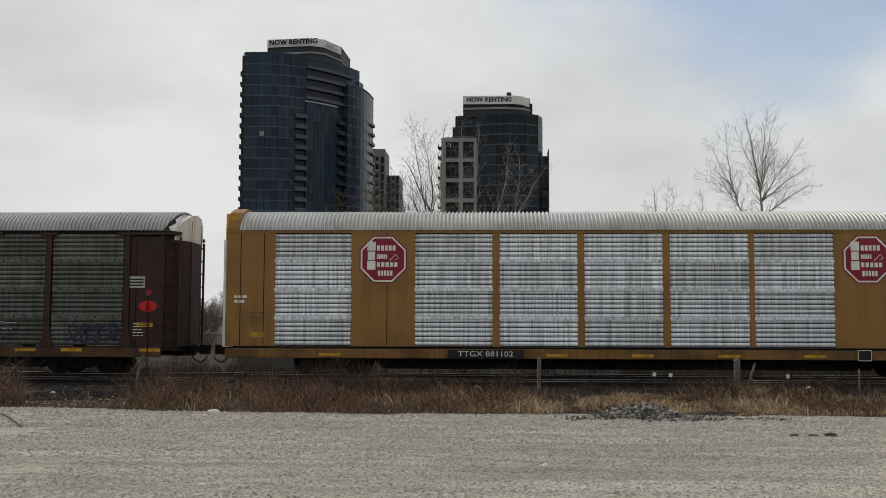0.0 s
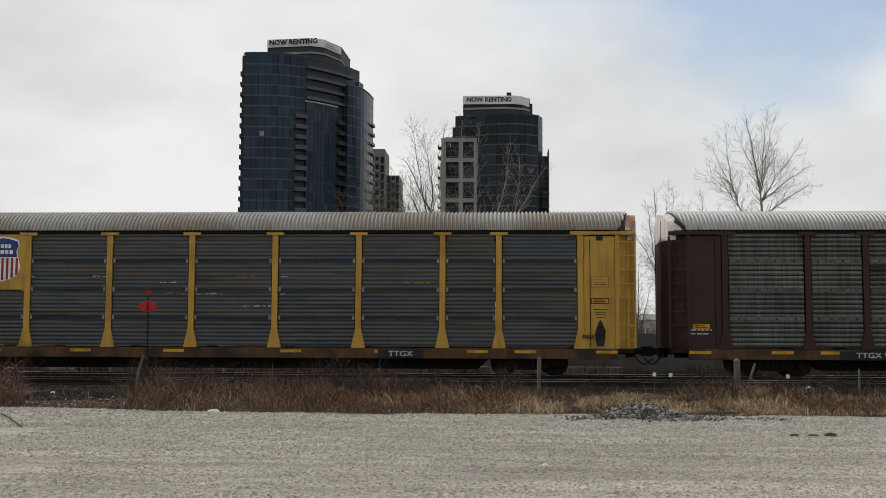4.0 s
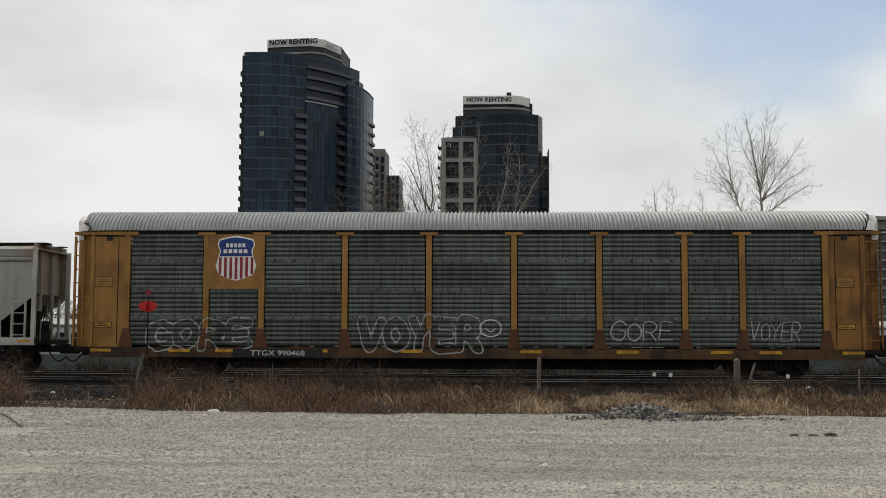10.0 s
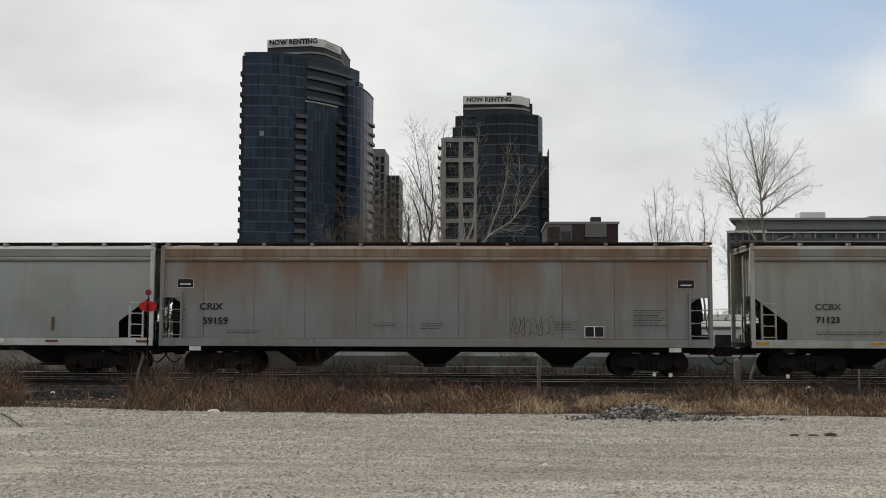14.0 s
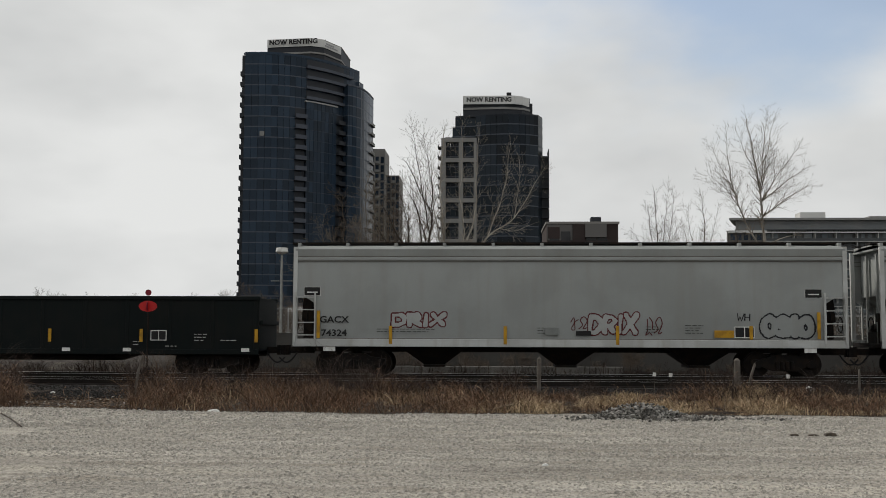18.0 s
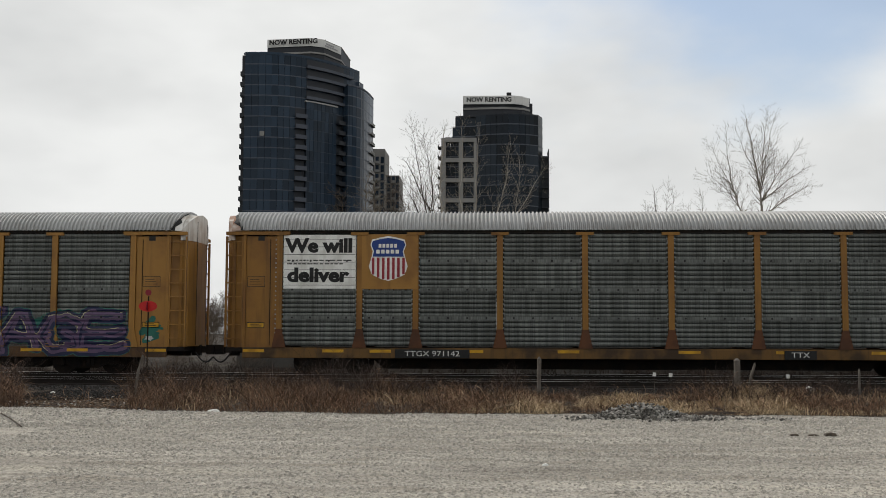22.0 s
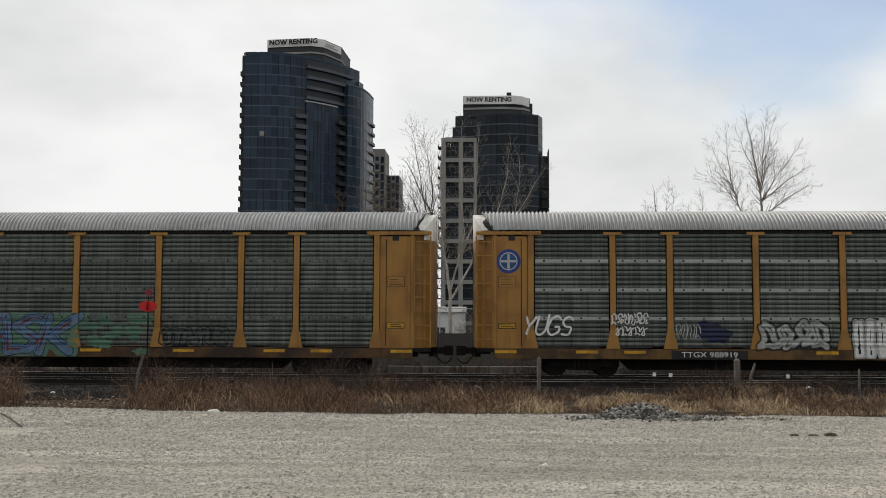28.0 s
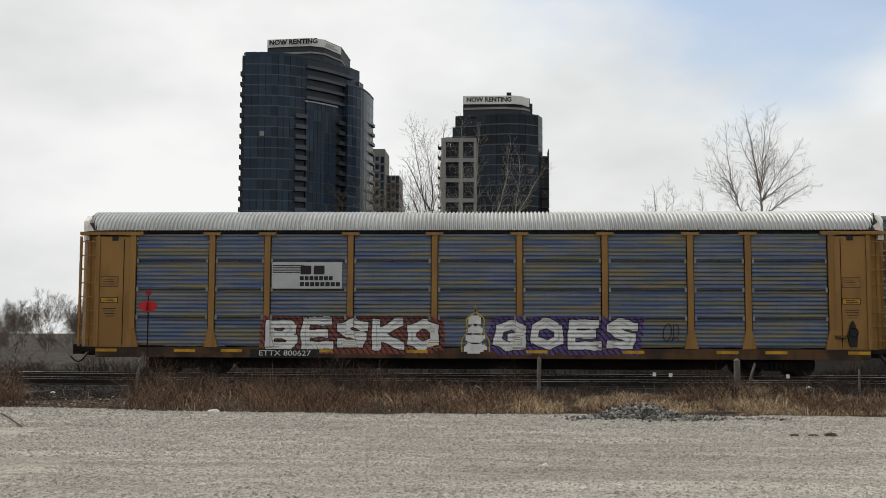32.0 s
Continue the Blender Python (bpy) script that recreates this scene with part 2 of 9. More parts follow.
DOOR_WHITE = surface("stained_white_door_paint", (0.66, 0.65, 0.62), 0.55, 0.0, (0.36, 0.27, 0.19), 0.55, 1.1, 0.45, (0.17, 0.10, 0.06), lo=0.46, hi=0.68, wide=3.0)
SHARED = {}


def shared(key, make):
    if key not in SHARED:
        SHARED[key] = make()
    return SHARED[key]


def text_mesh(words, height, bold=0.0, wide=1.0, width=0.0):
    """Letters of the built-in font as a flat mesh in the xz plane, facing -y, centred."""
    cu = bpy.data.curves.new("letters", "FONT")
    cu.body, cu.align_x, cu.align_y, cu.size, cu.extrude, cu.offset = words, "CENTER", "CENTER", height / 0.72, 0.004, bold
    cu.resolution_u = 3
    ob = bpy.data.objects.new("letters", cu)
    scene.collection.objects.link(ob)
    bpy.context.view_layer.update()
    me = bpy.data.meshes.new_from_object(ob)
    bpy.data.objects.remove(ob)
    bpy.data.curves.remove(cu)
    xs = [p.co.x for p in me.vertices]
    wide = width / (max(xs) - min(xs)) if width else wide
    me.transform(Matrix.Diagonal((wide, 1, 1, 1)))
    me.transform(Matrix.Rotation(radians(90), 4, "X"))
    me.materials.clear()
    return me

# ---- the train ----
BAYS = ((0.0, 2.60), (-2.855, 2.58), (2.855, 2.58), (-5.70, 2.58), (5.70, 2.58), (-8.07, 1.64), (8.07, 1.64), (-10.385, 2.46), (10.385, 2.46))
POSTS = (-11.75, -9.02, -7.12, -4.28, -1.43, 1.43, 4.28, 7.12, 9.02, 11.75)
SHEETS = (0.99, 1.94, 2.89, 3.86, 4.80)
HALF = 13.6
SLATS, RIDGES, RIDGE = 6, 7, 0.024     # slats to a screen, ridges to a pressed sheet, and how deep those are


def corrugated(width, height, ridges, depth):
    """A sheet in the xz plane with lengthwise ridges, thick as pressed steel."""
    s, prof = Shape(), []
    for i in range(ridges):
        z0, p = i * height / ridges, height / ridges
        if ridges == SLATS:      # rows of slats with a narrow groove under each, its back painted dark
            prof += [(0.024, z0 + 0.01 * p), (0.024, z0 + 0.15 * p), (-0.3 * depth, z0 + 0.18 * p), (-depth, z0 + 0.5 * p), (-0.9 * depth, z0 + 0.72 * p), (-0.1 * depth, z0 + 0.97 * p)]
        else:
            prof += [(0.0, z0 + 0.02 * p), (0.0, z0 + 0.30 * p), (-depth, z0 + 0.42 * p), (-depth, z0 + 0.66 * p)]
    prof += [(0.0, height - 0.004)]
    back = [(0.034, height - 0.004), (0.034, 0.0)]
    me = s.prism(prof + back, -width / 2, width / 2, "x").data("side_sheet")
    # groove backs take the dark tone, so their shade is in the colour
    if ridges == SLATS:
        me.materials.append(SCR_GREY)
        me.materials.append(M_GROOVE_SHADE)
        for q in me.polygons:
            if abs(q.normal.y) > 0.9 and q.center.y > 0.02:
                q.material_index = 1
    return me


ROOF_ARC = ((-1.54, 4.90), (-1.50, 5.03), (-1.40, 5.18), (-1.24, 5.32), (-1.02, 5.45), (-0.72, 5.55), (-0.36, 5.605), (0.0, 5.62))


def roof_shell(length, pitch, raked=True):
    """Curved roof with ribs across it; its ends are cut at a slant."""
    prof = ROOF_ARC
    prof = prof + tuple((-y, z) for y, z in prof[-2::-1])
    n = int(length / pitch)
    v, f, m = [], [], len(prof)
    for i in range(n * 4 + 1):
        x = -length / 2 + i * length / (n * 4)
        lift = 0.062 if i % 4 in (1, 2) else 0.0
        for y, z in prof:
            d = math.hypot(y, z - 4.6)
            end = length / 2 - 0.42 * (5.71 - z) / 0.81 if raked else length / 2
            v.append((max(-end, min(end, x)), y + lift * y / d, z + lift * (z - 4.6) / d))
    for i in range(n * 4):
        for j in range(m - 1):
            a = i * m + j
            f.append((a, a + 1, a + m + 1, a + m))
    return raw_mesh("roof", v, f)


def side_frame():
    s = Shape()
    pts = [(-1.12, 0.36), (-0.95, 0.30), (-0.72, 0.34), (-0.42, 0.20), (0.42, 0.20), (0.72, 0.34), (0.95, 0.30), (1.12, 0.36), (1.12, 0.56), (0.62, 0.62), (0.40, 0.74), (-0.40, 0.74),
           (-0.62, 0.62), (-1.12, 0.56)]
    s.prism(pts, -0.06, 0.06, "y")
    for x in (-0.87, 0.87):
        s.tube((x, -0.12, 0.42), (x, 0.0, 0.42), 0.13, 0.13, 10)
    for x in (-0.24, -0.08, 0.08, 0.24):
        s.tube((x, -0.09, 0.26), (x, -0.09, 0.52), 0.065, 0.065, 8)
    return s.data("side_frame")


def wheelset():
    s = Shape()
    s.tube((0, -1.02, 0), (0, 1.02, 0), 0.075, 0.075, 10)
    for y in (-0.79, 0.79):
        o = 1 if y > 0 else -1
        s.tube((0, y - 0.07, 0), (0, y + 0.07, 0), 0.42, 0.42, 24)
        s.tube((0, y - o * 0.09, 0), (0, y - o * 0.06, 0), 0.45, 0.45, 24)
        s.tube((0, y + o * 0.06, 0), (0, y + o * 0.10, 0), 0.17, 0.14, 12)
        for k in range(6):
            a = k * math.pi / 3
            s.tube((0.28 * math.cos(a), y + o * 0.05, 0.28 * math.sin(a)), (0.28 * math.cos(a), y + o * 0.078, 0.28 * math.sin(a)), 0.035, 0.03, 6)
    return s.data("wheelset")


SPINNING = []


def add_trucks(car, centre):
    for x in (-centre, centre):
        bol = Shape().box(-0.22, 0.22, -0.95, 0.95, 0.42, 0.68)
        bol.tube((0, 0, 0.6), (0, 0, 0.8), 0.2, 0.2, 10)
        truck = part("truck", shared("bolster", lambda: bol.data("truck")), M_STEEL, car, "dark oily steel truck with two wheelsets", (x, 0, 0))
        for y in (-1.03, 1.03):
            part("side_frame", shared("side_frame", side_frame), M_STEEL, truck, loc=(0, y, 0), turn=0 if y < 0 else math.pi)
        for dx in (-0.87, 0.87):
            w = part("wheelset", shared("wheelset", wheelset), M_WHEEL, truck, loc=(dx, 0, 0.42))
            SPINNING.append((w, dx))


def add_couplers(car, end, z=0.84):
    for o in (-1, 1):
        s = Shape()
        s.box(min(o * (end - 0.5), o * (end + 0.42)), max(o * (end - 0.5), o * (end + 0.42)), -0.09, 0.09, z - 0.12, z + 0.1)
        s.prism([(o * (end + 0.36), -0.16), (o * (end + 0.66), -0.2), (o * (end + 0.7), -0.06), (o * (end + 0.55), 0.0), (o * (end + 0.66), 0.12), (o * (end + 0.5), 0.2), (o * (end + 0.36), 0.15)],
                z - 0.18, z + 0.16, "z")
        part("coupler", s, M_STEEL, car)
        h = Shape()
        pts = [(o * (end + 0.05), -0.35, z - 0.1)]
        for k in range(1, 8):
            u = k / 7
            pts.append((o * (end + 0.05 + 0.62 * u), -0.35, z - 0.1 - 0.34 * math.sin(math.pi * u * 0.85)))
        part("air_hose", h.path(pts, 0.03, 6), M_BLACK, car)


def ladder(rungs, height, width):
    s = Shape()
    s.box(-width / 2 - 0.06, -width / 2, -0.06, 0.05, 0, height)
    s.box(width / 2, width / 2 + 0.045, -0.06, 0.05, 0, height)
    for k in range(rungs):
        z = height * (k + 0.6) / rungs
        s.box(-width / 2, width / 2, -0.085, -0.045, z - 0.016, z + 0.016)
        s.box(-width / 2 + 0.02, -width / 2 + 0.05, -0.08, -0.03, z - 0.03, z + 0.03)
    return s


def end_door(o):
    """Folding end doors, bowed outwards, seen in plan as five facets."""
    plan = [(13.40, -1.36), (13.58, -1.18), (13.70, -0.62), (13.72, 0.0), (13.70, 0.62), (13.58, 1.18), (13.40, 1.36), (13.30, 1.32), (13.30, -1.32)]
    return [(o * x, y) for x, y in plan]


def door_top(o):
    """Upper part of the end doors, cut to the curve of the roof."""
    s = Shape()
    ys = [-1.42, -1.22, -0.62, 0.0, 0.62, 1.22, 1.42]
    xs = [13.42, 13.60, 13.71, 13.73, 13.71, 13.60, 13.42]
    tops = [4.98, 5.25, 5.50, 5.58, 5.50, 5.25, 4.98]
    v = [(o * x, y, 4.58) for x, y in zip(xs, ys)] + [(o * x, y, t) for x, y, t in zip(xs, ys, tops)]
    v += [(o * 13.34, y, 4.58) for y in ys] + [(o * 13.34, y, t) for y, t in zip(ys, tops)]
    n = 7
    f = []
    for i in range(n - 1):
        f += [(i, i + 1, i + 1 + n, i + n), (i + 2 * n, i + 3 * n, i + 1 + 3 * n, i + 1 + 2 * n), (i + n, i + 1 + n, i + 1 + 3 * n, i + 3 * n), (i, i + 2 * n, i + 1 + 2 * n, i + 1)]
    f += [(0, n, 3 * n, 2 * n), (n - 1, 3 * n - 1, 4 * n - 1, 2 * n - 1)]
    return s.add(v, f)


def wall_post():
    s = Shape()
    s.box(-0.098, 0.098, -0.05, 0.06, 1.5, 4.74)
    s.box(-0.30, 0.30, -0.075, 0.06, 4.73, 4.83)
    for x in (-0.26, 0.26):
        s.box(x - 0.02, x + 0.02, -0.085, -0.07, 4.76, 4.80)
    return s.data("post")


def post_foot():
    return Shape().prism([(-0.23, 0.93), (0.23, 0.93), (0.22, 1.02), (0.102, 1.56), (-0.102, 1.56), (-0.22, 1.02)], -0.062, 0.05, "y").data("post_foot")


def reflector_mesh():
    return Shape().box(-0.36, 0.36, -0.006, 0, -0.05, 0.05).data("reflector")


def autorack(label, paint, sill_paint, screens, roof, panel_kind, centre_x, white_doors=True, seam_mat=None, bracket_mat=None, east_paint=None, hand_brake=False, door_paint=None, foot_paint=None, edge_bolts=None):
    """Enclosed car carrier: underframe, posts, side screens sheet by sheet, ribbed roof, end bays with ladders, doors, trucks."""
    car = thing("autorack_railcar", label, "railcar", "railcars of the freight train", (centre_x, TRACK_Y, 0))
    s = Shape()
    s.box(-HALF + 0.05, HALF - 0.05, -1.50, 1.50, 0.80, 0.93)
    part("deck", s, M_STEEL, car)
    for y in (-1, 1):
        s = Shape()
        s.box(-12.98, 12.98, min(y * 1.44, y * 1.53), max(y * 1.44, y * 1.53), 0.58, 0.93)
        part("side_sill", s, sill_paint, car, bevel=0.012)
    s = Shape()
    s.prism([(-HALF + 0.6, 0.66), (-8.8, 0.66), (-8.3, 0.2), (8.3, 0.2), (8.8, 0.66), (HALF - 0.6, 0.66), (HALF - 0.6, 0.82), (-HALF + 0.6, 0.82)], -0.35, 0.35, "y")
    part("centre_sill", s, M_STEEL, car)
    for y in (-1, 1):
        s = Shape()
        s.box(-11.7, 11.7, min(y * 1.42, y * 1.5), max(y * 1.42, y * 1.5), 4.80, 4.90)
        part("top_rail", s, M_STEEL, car)
    ridges = SLATS if panel_kind == "screen" else RIDGES
    for y in (-1, 1):
        for bx, bw in BAYS:
            for k in range(4):
                h = SHEETS[k + 1] - SHEETS[k] - 0.014
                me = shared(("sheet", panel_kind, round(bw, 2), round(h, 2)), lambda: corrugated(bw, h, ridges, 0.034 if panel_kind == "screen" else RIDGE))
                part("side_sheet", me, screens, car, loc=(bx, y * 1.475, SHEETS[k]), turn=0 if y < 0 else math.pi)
            for z in SHEETS[1:4]:
                w = round(bw - 0.02, 2)
                thick = 0.018 if panel_kind == "sheet" else 0.055
                me = shared(("seam", panel_kind, w), lambda: Shape().box(-w / 2, w / 2, -0.012, 0.012, -thick, thick).data("seam_rail"))
                part("seam_rail", me, M_BLACK if panel_kind == "sheet" else seam_mat or screens, car, loc=(bx, y * 1.512, z))
                if panel_kind == "sheet" and y < 0:
                    for o in (-1, 1):
                        part("seam_bracket", shared("seam_bracket", lambda: Shape().box(-0.035, 0.035, -0.014, 0.014, -0.07, 0.07).data("seam_bracket")), bracket_mat or paint, car,
                             loc=(bx + o * (bw / 2 - 0.03), -1.524, z))
        for px in POSTS:
            post = part("post", shared("post", wall_post), paint, car, loc=(px, y * 1.5, 0), turn=0 if y < 0 else math.pi)
            part("post_foot", shared("post_foot", post_foot), foot_paint or paint, post)
            if edge_bolts and y < 0:
                s = Shape()
                for z in np.arange(1.62 if abs(px) < 11 else 1.1, 4.7, 0.158):
                    for o in (-1, 1):
                        s.box(o * 0.125 - 0.022, o * 0.125 + 0.022, -0.034, -0.012, z - 0.022, z + 0.022)
                part("screen_clips", raw_mesh("screen_clips", s.v, s.f), edge_bolts, post)["kind"] = "stuff"
    studs, several = Shape(), 4 if panel_kind == "screen" else 1
    for bx, bw in BAYS:
        for z in SHEETS[1:4]:
            for k in range(several):
                x = bx + bw * ((k + 0.5) / several - 0.5)
                studs.box(x - 0.03, x + 0.03, -1.532, -1.52, z - 0.028, z + 0.028)
    part("seam_bolts", raw_mesh("seam_bolts", studs.v, studs.f), M_BLACK, car)["kind"] = "stuff"
    part("roof", shared("roof_shell", lambda: roof_shell(26.9, 0.135)), roof, car)
    for o in (-1, 1):
        def side(a, b):
            return (min(o * a, o * b), max(o * a, o * b))
        plain, paint = paint, east_paint if east_paint and o > 0 else paint
        for y in (-1, 1):
            part("end_panel", Shape().box(*side(11.86, 12.90), min(y * 1.44, y * 1.50), max(y * 1.44, y * 1.50), 0.93, 4.70), paint, car, bevel=0.008)
            part("corner_post", Shape().box(*side(12.90, 13.0), min(y * 1.36, y * 1.545), max(y * 1.36, y * 1.545), 0.93, 4.74), paint, car, bevel=0.01)
            part("ladder_recess", Shape().prism([(o * 13.0, y * 1.40), (o * 13.55, y * 1.20), (o * 13.55, y * 1.14), (o * 13.0, y * 1.34)], 0.93, 4.74, "z"), paint, car)
            part("header_bar", Shape().box(*side(11.4, 13.6), min(y * 1.40, y * 1.57), max(y * 1.40, y * 1.57), 4.74, 4.86), paint, car, bevel=0.01)
            part("door_seam", Shape().box(*side(12.06, 12.085), min(y * 1.49, y * 1.507), max(y * 1.49, y * 1.507), 1.0, 4.6), M_STEEL, car)
            part("ladder", shared("rack_ladder", lambda: ladder(8, 3.75, 0.5).data("ladder")), paint, car, loc=(o * 13.3, y * 1.47, 0.95), turn=0 if y < 0 else math.pi)
            if y < 0:
                # black plate paints the dark inside of a vent opening
                hole = Shape().box(*side(12.28, 12.5), -1.506, -1.49, 4.55, 4.72)
                part("vent_hole", hole, M_BLACK, car)
        door = Shape().prism(end_door(o), 0.95, 4.58, "z")
        part("end_door", door, paint, car)
        part("door_top", door_top(o), (door_paint or DOOR_WHITE) if white_doors else paint, car, "white-painted top of the end door" if white_doors else "")
        for y in (-0.62, 0.62):
            part("door_hinge", Shape().box(min(o * 13.71, o * 13.722), max(o * 13.71, o * 13.722), y - 0.012, y + 0.012, 1.0, 5.3), M_STEEL, car)
        arc = [(y * 0.985, 4.6 + (z - 4.6) * 0.985) for y, z in ROOF_ARC + tuple((-y, z) for y, z in ROOF_ARC[-2::-1])]
        part("gable_cheek", Shape().prism(arc, *side(12.8, 13.42), "x"), (door_paint or DOOR_WHITE) if white_doors else paint, car, "white-painted gable end under the roof" if white_doors else "")
        tear, rag = Shape(), random.Random(int(centre_x * 10) + o)
        edge = []
        for ya, za in ROOF_ARC:
            xa = 13.45 - 0.42 * (5.71 - za) / 0.81
            edge += [(o * (xa - 0.05), ya * 1.02, za + 0.005), (o * (xa + rag.uniform(0.02, 0.17) * (1.3 if za < 5.2 else 0.7)), ya * 0.992, za)]
        tear.add(edge, [(2 * k, 2 * k + 1, 2 * k + 3, 2 * k + 2) for k in range(len(ROOF_ARC) - 1)])
        part("roof_end_flashing", tear, M_BLACK, car, "torn black strip along the roof's slanted end")
        paint = plain
        hs = Shape().box(*side(13.45, 13.75), -0.14, 0.14, 0.62, 1.0)
        part("striker", hs, M_STEEL, car)
    if hand_brake:
        box = part("hand_brake", Shape().prism([(12.30, 1.02), (12.52, 1.02), (12.56, 1.45), (12.47, 1.78), (12.40, 1.9), (12.33, 1.76), (12.22, 1.40)], -1.58, -1.505, "y"), M_BLACK, car, "greasy black hand brake housing", bevel=0.01)
        rim = [(12.41 + 0.15 * math.cos(k * math.pi / 6), -1.60, 1.5 + 0.15 * math.sin(k * math.pi / 6)) for k in range(13)]
        part("brake_wheel", Shape().path(rim, 0.016, 5), M_STEEL, box)
        part("brake_step", Shape().box(11.80, 12.18, -1.62, -1.505, 1.30, 1.40), SILL_Y, car, bevel=0.008)
    add_trucks(car, 10.06)
    add_couplers(car, HALF)
    # reflector strips and small white stencils along the sill
    for x in (-12.6, -9.9, -8.3, -5.2, -2.0, 2.0, 5.2, 8.3, 9.9, 12.6):
        part("reflector", shared("reflector", reflector_mesh), M_YELLOW, car, loc=(x, -1.533, 0.82))
    plate_z = 1.58 if panel_kind == "screen" else 2.42
    for x in (-12.55, 12.4):
        if panel_kind == "sheet":
            for k in range(4):
                part("stencil_bar", Shape().box(x - 0.22 + 0.03 * k, x + 0.24 - 0.02 * k, -1.506, -1.5, 2.22 - 0.085 * k, 2.245 - 0.085 * k), M_BLACK, car)
        box = Shape().prism([(x - 0.3, 2.98), (x + 0.3, 2.98), (x + 0.3, 3.33), (x - 0.3, 3.33)], -1.506, -1.5, "y")
        box = part("data_box", box, M_BLACK, car)
        part("data_field", Shape().box(x - 0.285, x + 0.285, -1.51, -1.504, 2.995, 3.315), paint, box)
        for k in range(3):
            part("data_line", Shape().box(x - 0.22, x + 0.2 - 0.05 * k, -1.514, -1.508, 3.06 + 0.08 * k, 3.075 + 0.08 * k), M_BLACK, box)
        rim = part("warning_plate", Shape().box(x - 0.3, x + 0.3, -1.507, -1.5, plate_z, plate_z + 0.2), M_BLACK, car, "small yellow warning plate with a black rim")
        part("plate_field", Shape().box(x - 0.275, x + 0.275, -1.511, -1.505, plate_z + 0.025, plate_z + 0.175), M_YELLOW, rim)
        for k in range(2):
            part("plate_line", Shape().box(x - 0.2, x + 0.2 - 0.08 * k, -1.515, -1.509, plate_z + 0.06 + 0.06 * k, plate_z + 0.085 + 0.06 * k), M_BLACK, rim)
    return car


SILL_K = surface("grimy_mustard_sill", (0.20, 0.10, 0.026), 0.65, 0.0, (0.06, 0.032, 0.014), 0.7, 1.0, 0.4, (0.02, 0.014, 0.01))


def closed_plate_rack(label, paint, screens, roof, centre_x):
    """Car carrier with smooth sides: full-height painted plates and bright screens let into them."""
    car = thing("autorack_railcar", label, "railcar", "railcars of the freight train", (centre_x, TRACK_Y, 0))
    part("deck", Shape().box(-HALF + 0.05, HALF - 0.05, -1.46, 1.46, 0.80, 0.93), M_STEEL, car)
    wins = [(-0.16, 2.6), (-3.0, 2.6), (-5.85, 2.6), (2.69, 2.6), (5.48, 2.6), (-10.62, 2.58), (10.3, 2.58)]
    s = Shape()
    s.prism([(-HALF + 0.6, 0.66), (-8.8, 0.66), (-8.3, 0.2), (8.3, 0.2), (8.8, 0.66), (HALF - 0.6, 0.66), (HALF - 0.6, 0.82), (-HALF + 0.6, 0.82)], -0.35, 0.35, "y")
    part("centre_sill", s, M_STEEL, car)
    for y in (-1, 1):
        part("side_sill", Shape().box(-HALF, HALF, min(y * 1.44, y * 1.53), max(y * 1.44, y * 1.53), 0.58, 0.90), SILL_K, car, bevel=0.012)
        part("top_rail", Shape().box(-HALF, HALF, min(y * 1.42, y * 1.52), max(y * 1.42, y * 1.52), 4.81, 4.98), paint, car)
        edges = sorted([(c - w / 2, c + w / 2) for c, w in wins])
        left = -HALF
        for a, b in edges + [(HALF, HALF)]:
            part("side_plate", Shape().box(left, a, min(y * 1.44, y * 1.51), max(y * 1.44, y * 1.51), 0.98, 4.81), paint, car, bevel=0.006)
            left = b
        for c, w in wins:
            for k in range(4):
                h = SHEETS[k + 1] - SHEETS[k] - 0.014
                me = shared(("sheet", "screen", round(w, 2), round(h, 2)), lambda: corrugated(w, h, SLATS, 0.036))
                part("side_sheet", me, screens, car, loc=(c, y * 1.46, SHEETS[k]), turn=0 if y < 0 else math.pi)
            for z in SHEETS[1:4]:
                part("screen_rail", shared("screen_rail", lambda: Shape().box(-1.32, 1.32, -0.03, 0.03, -0.045, 0.045).data("screen_rail")), screens, car, loc=(c, y * 1.485, z))
    part("roof", shared("roof_shell_long", lambda: roof_shell(26.3, 0.135, False)), roof, car)
    for o in (-1, 1):
        def side(a, b):
            return (min(o * a, o * b), max(o * a, o * b))
        part("end_cap", Shape().prism([(-1.5, 4.95), (-1.46, 5.25), (-1.2, 5.55), (-0.6, 5.74), (0.6, 5.74), (1.2, 5.55), (1.46, 5.25), (1.5, 4.95)], *side(13.1, 13.55), "x"), paint, car)
        bow = [(o * x, y) for x, y in ((13.5, -1.42), (13.74, -1.3), (13.84, -0.6), (13.86, 0.0), (13.84, 0.6), (13.74, 1.3), (13.5, 1.42), (13.34, 1.38), (13.34, -1.38))]
        part("end_door", Shape().prism(bow, 0.95, 4.6, "z"), M_WHITE, car, "white corrugated end door")
        part("door_top", Shape().prism([(o * x, y) for x, y in ((13.42, -1.44), (13.7, -1.2), (13.84, 0), (13.7, 1.2), (13.42, 1.44), (13.3, 1.38), (13.3, -1.38))], 4.6, 5.5, "z"), M_YELLOW, car,
             "bright yellow top of the end door")
    for x in (-13.1, -12.3, 8.9, 11.7, 12.9, -8.1):
        part("seam", Shape().box(x - 0.012, x + 0.012, -1.516, -1.5, 1.0, 4.8), M_STEEL, car)
    add_trucks(car, 10.06)
    add_couplers(car, HALF)
    for c, w in wins:
        part("reflector", shared("reflector", reflector_mesh), M_YELLOW, car, loc=(c + 0.6, -1.533, 0.70))
    return car


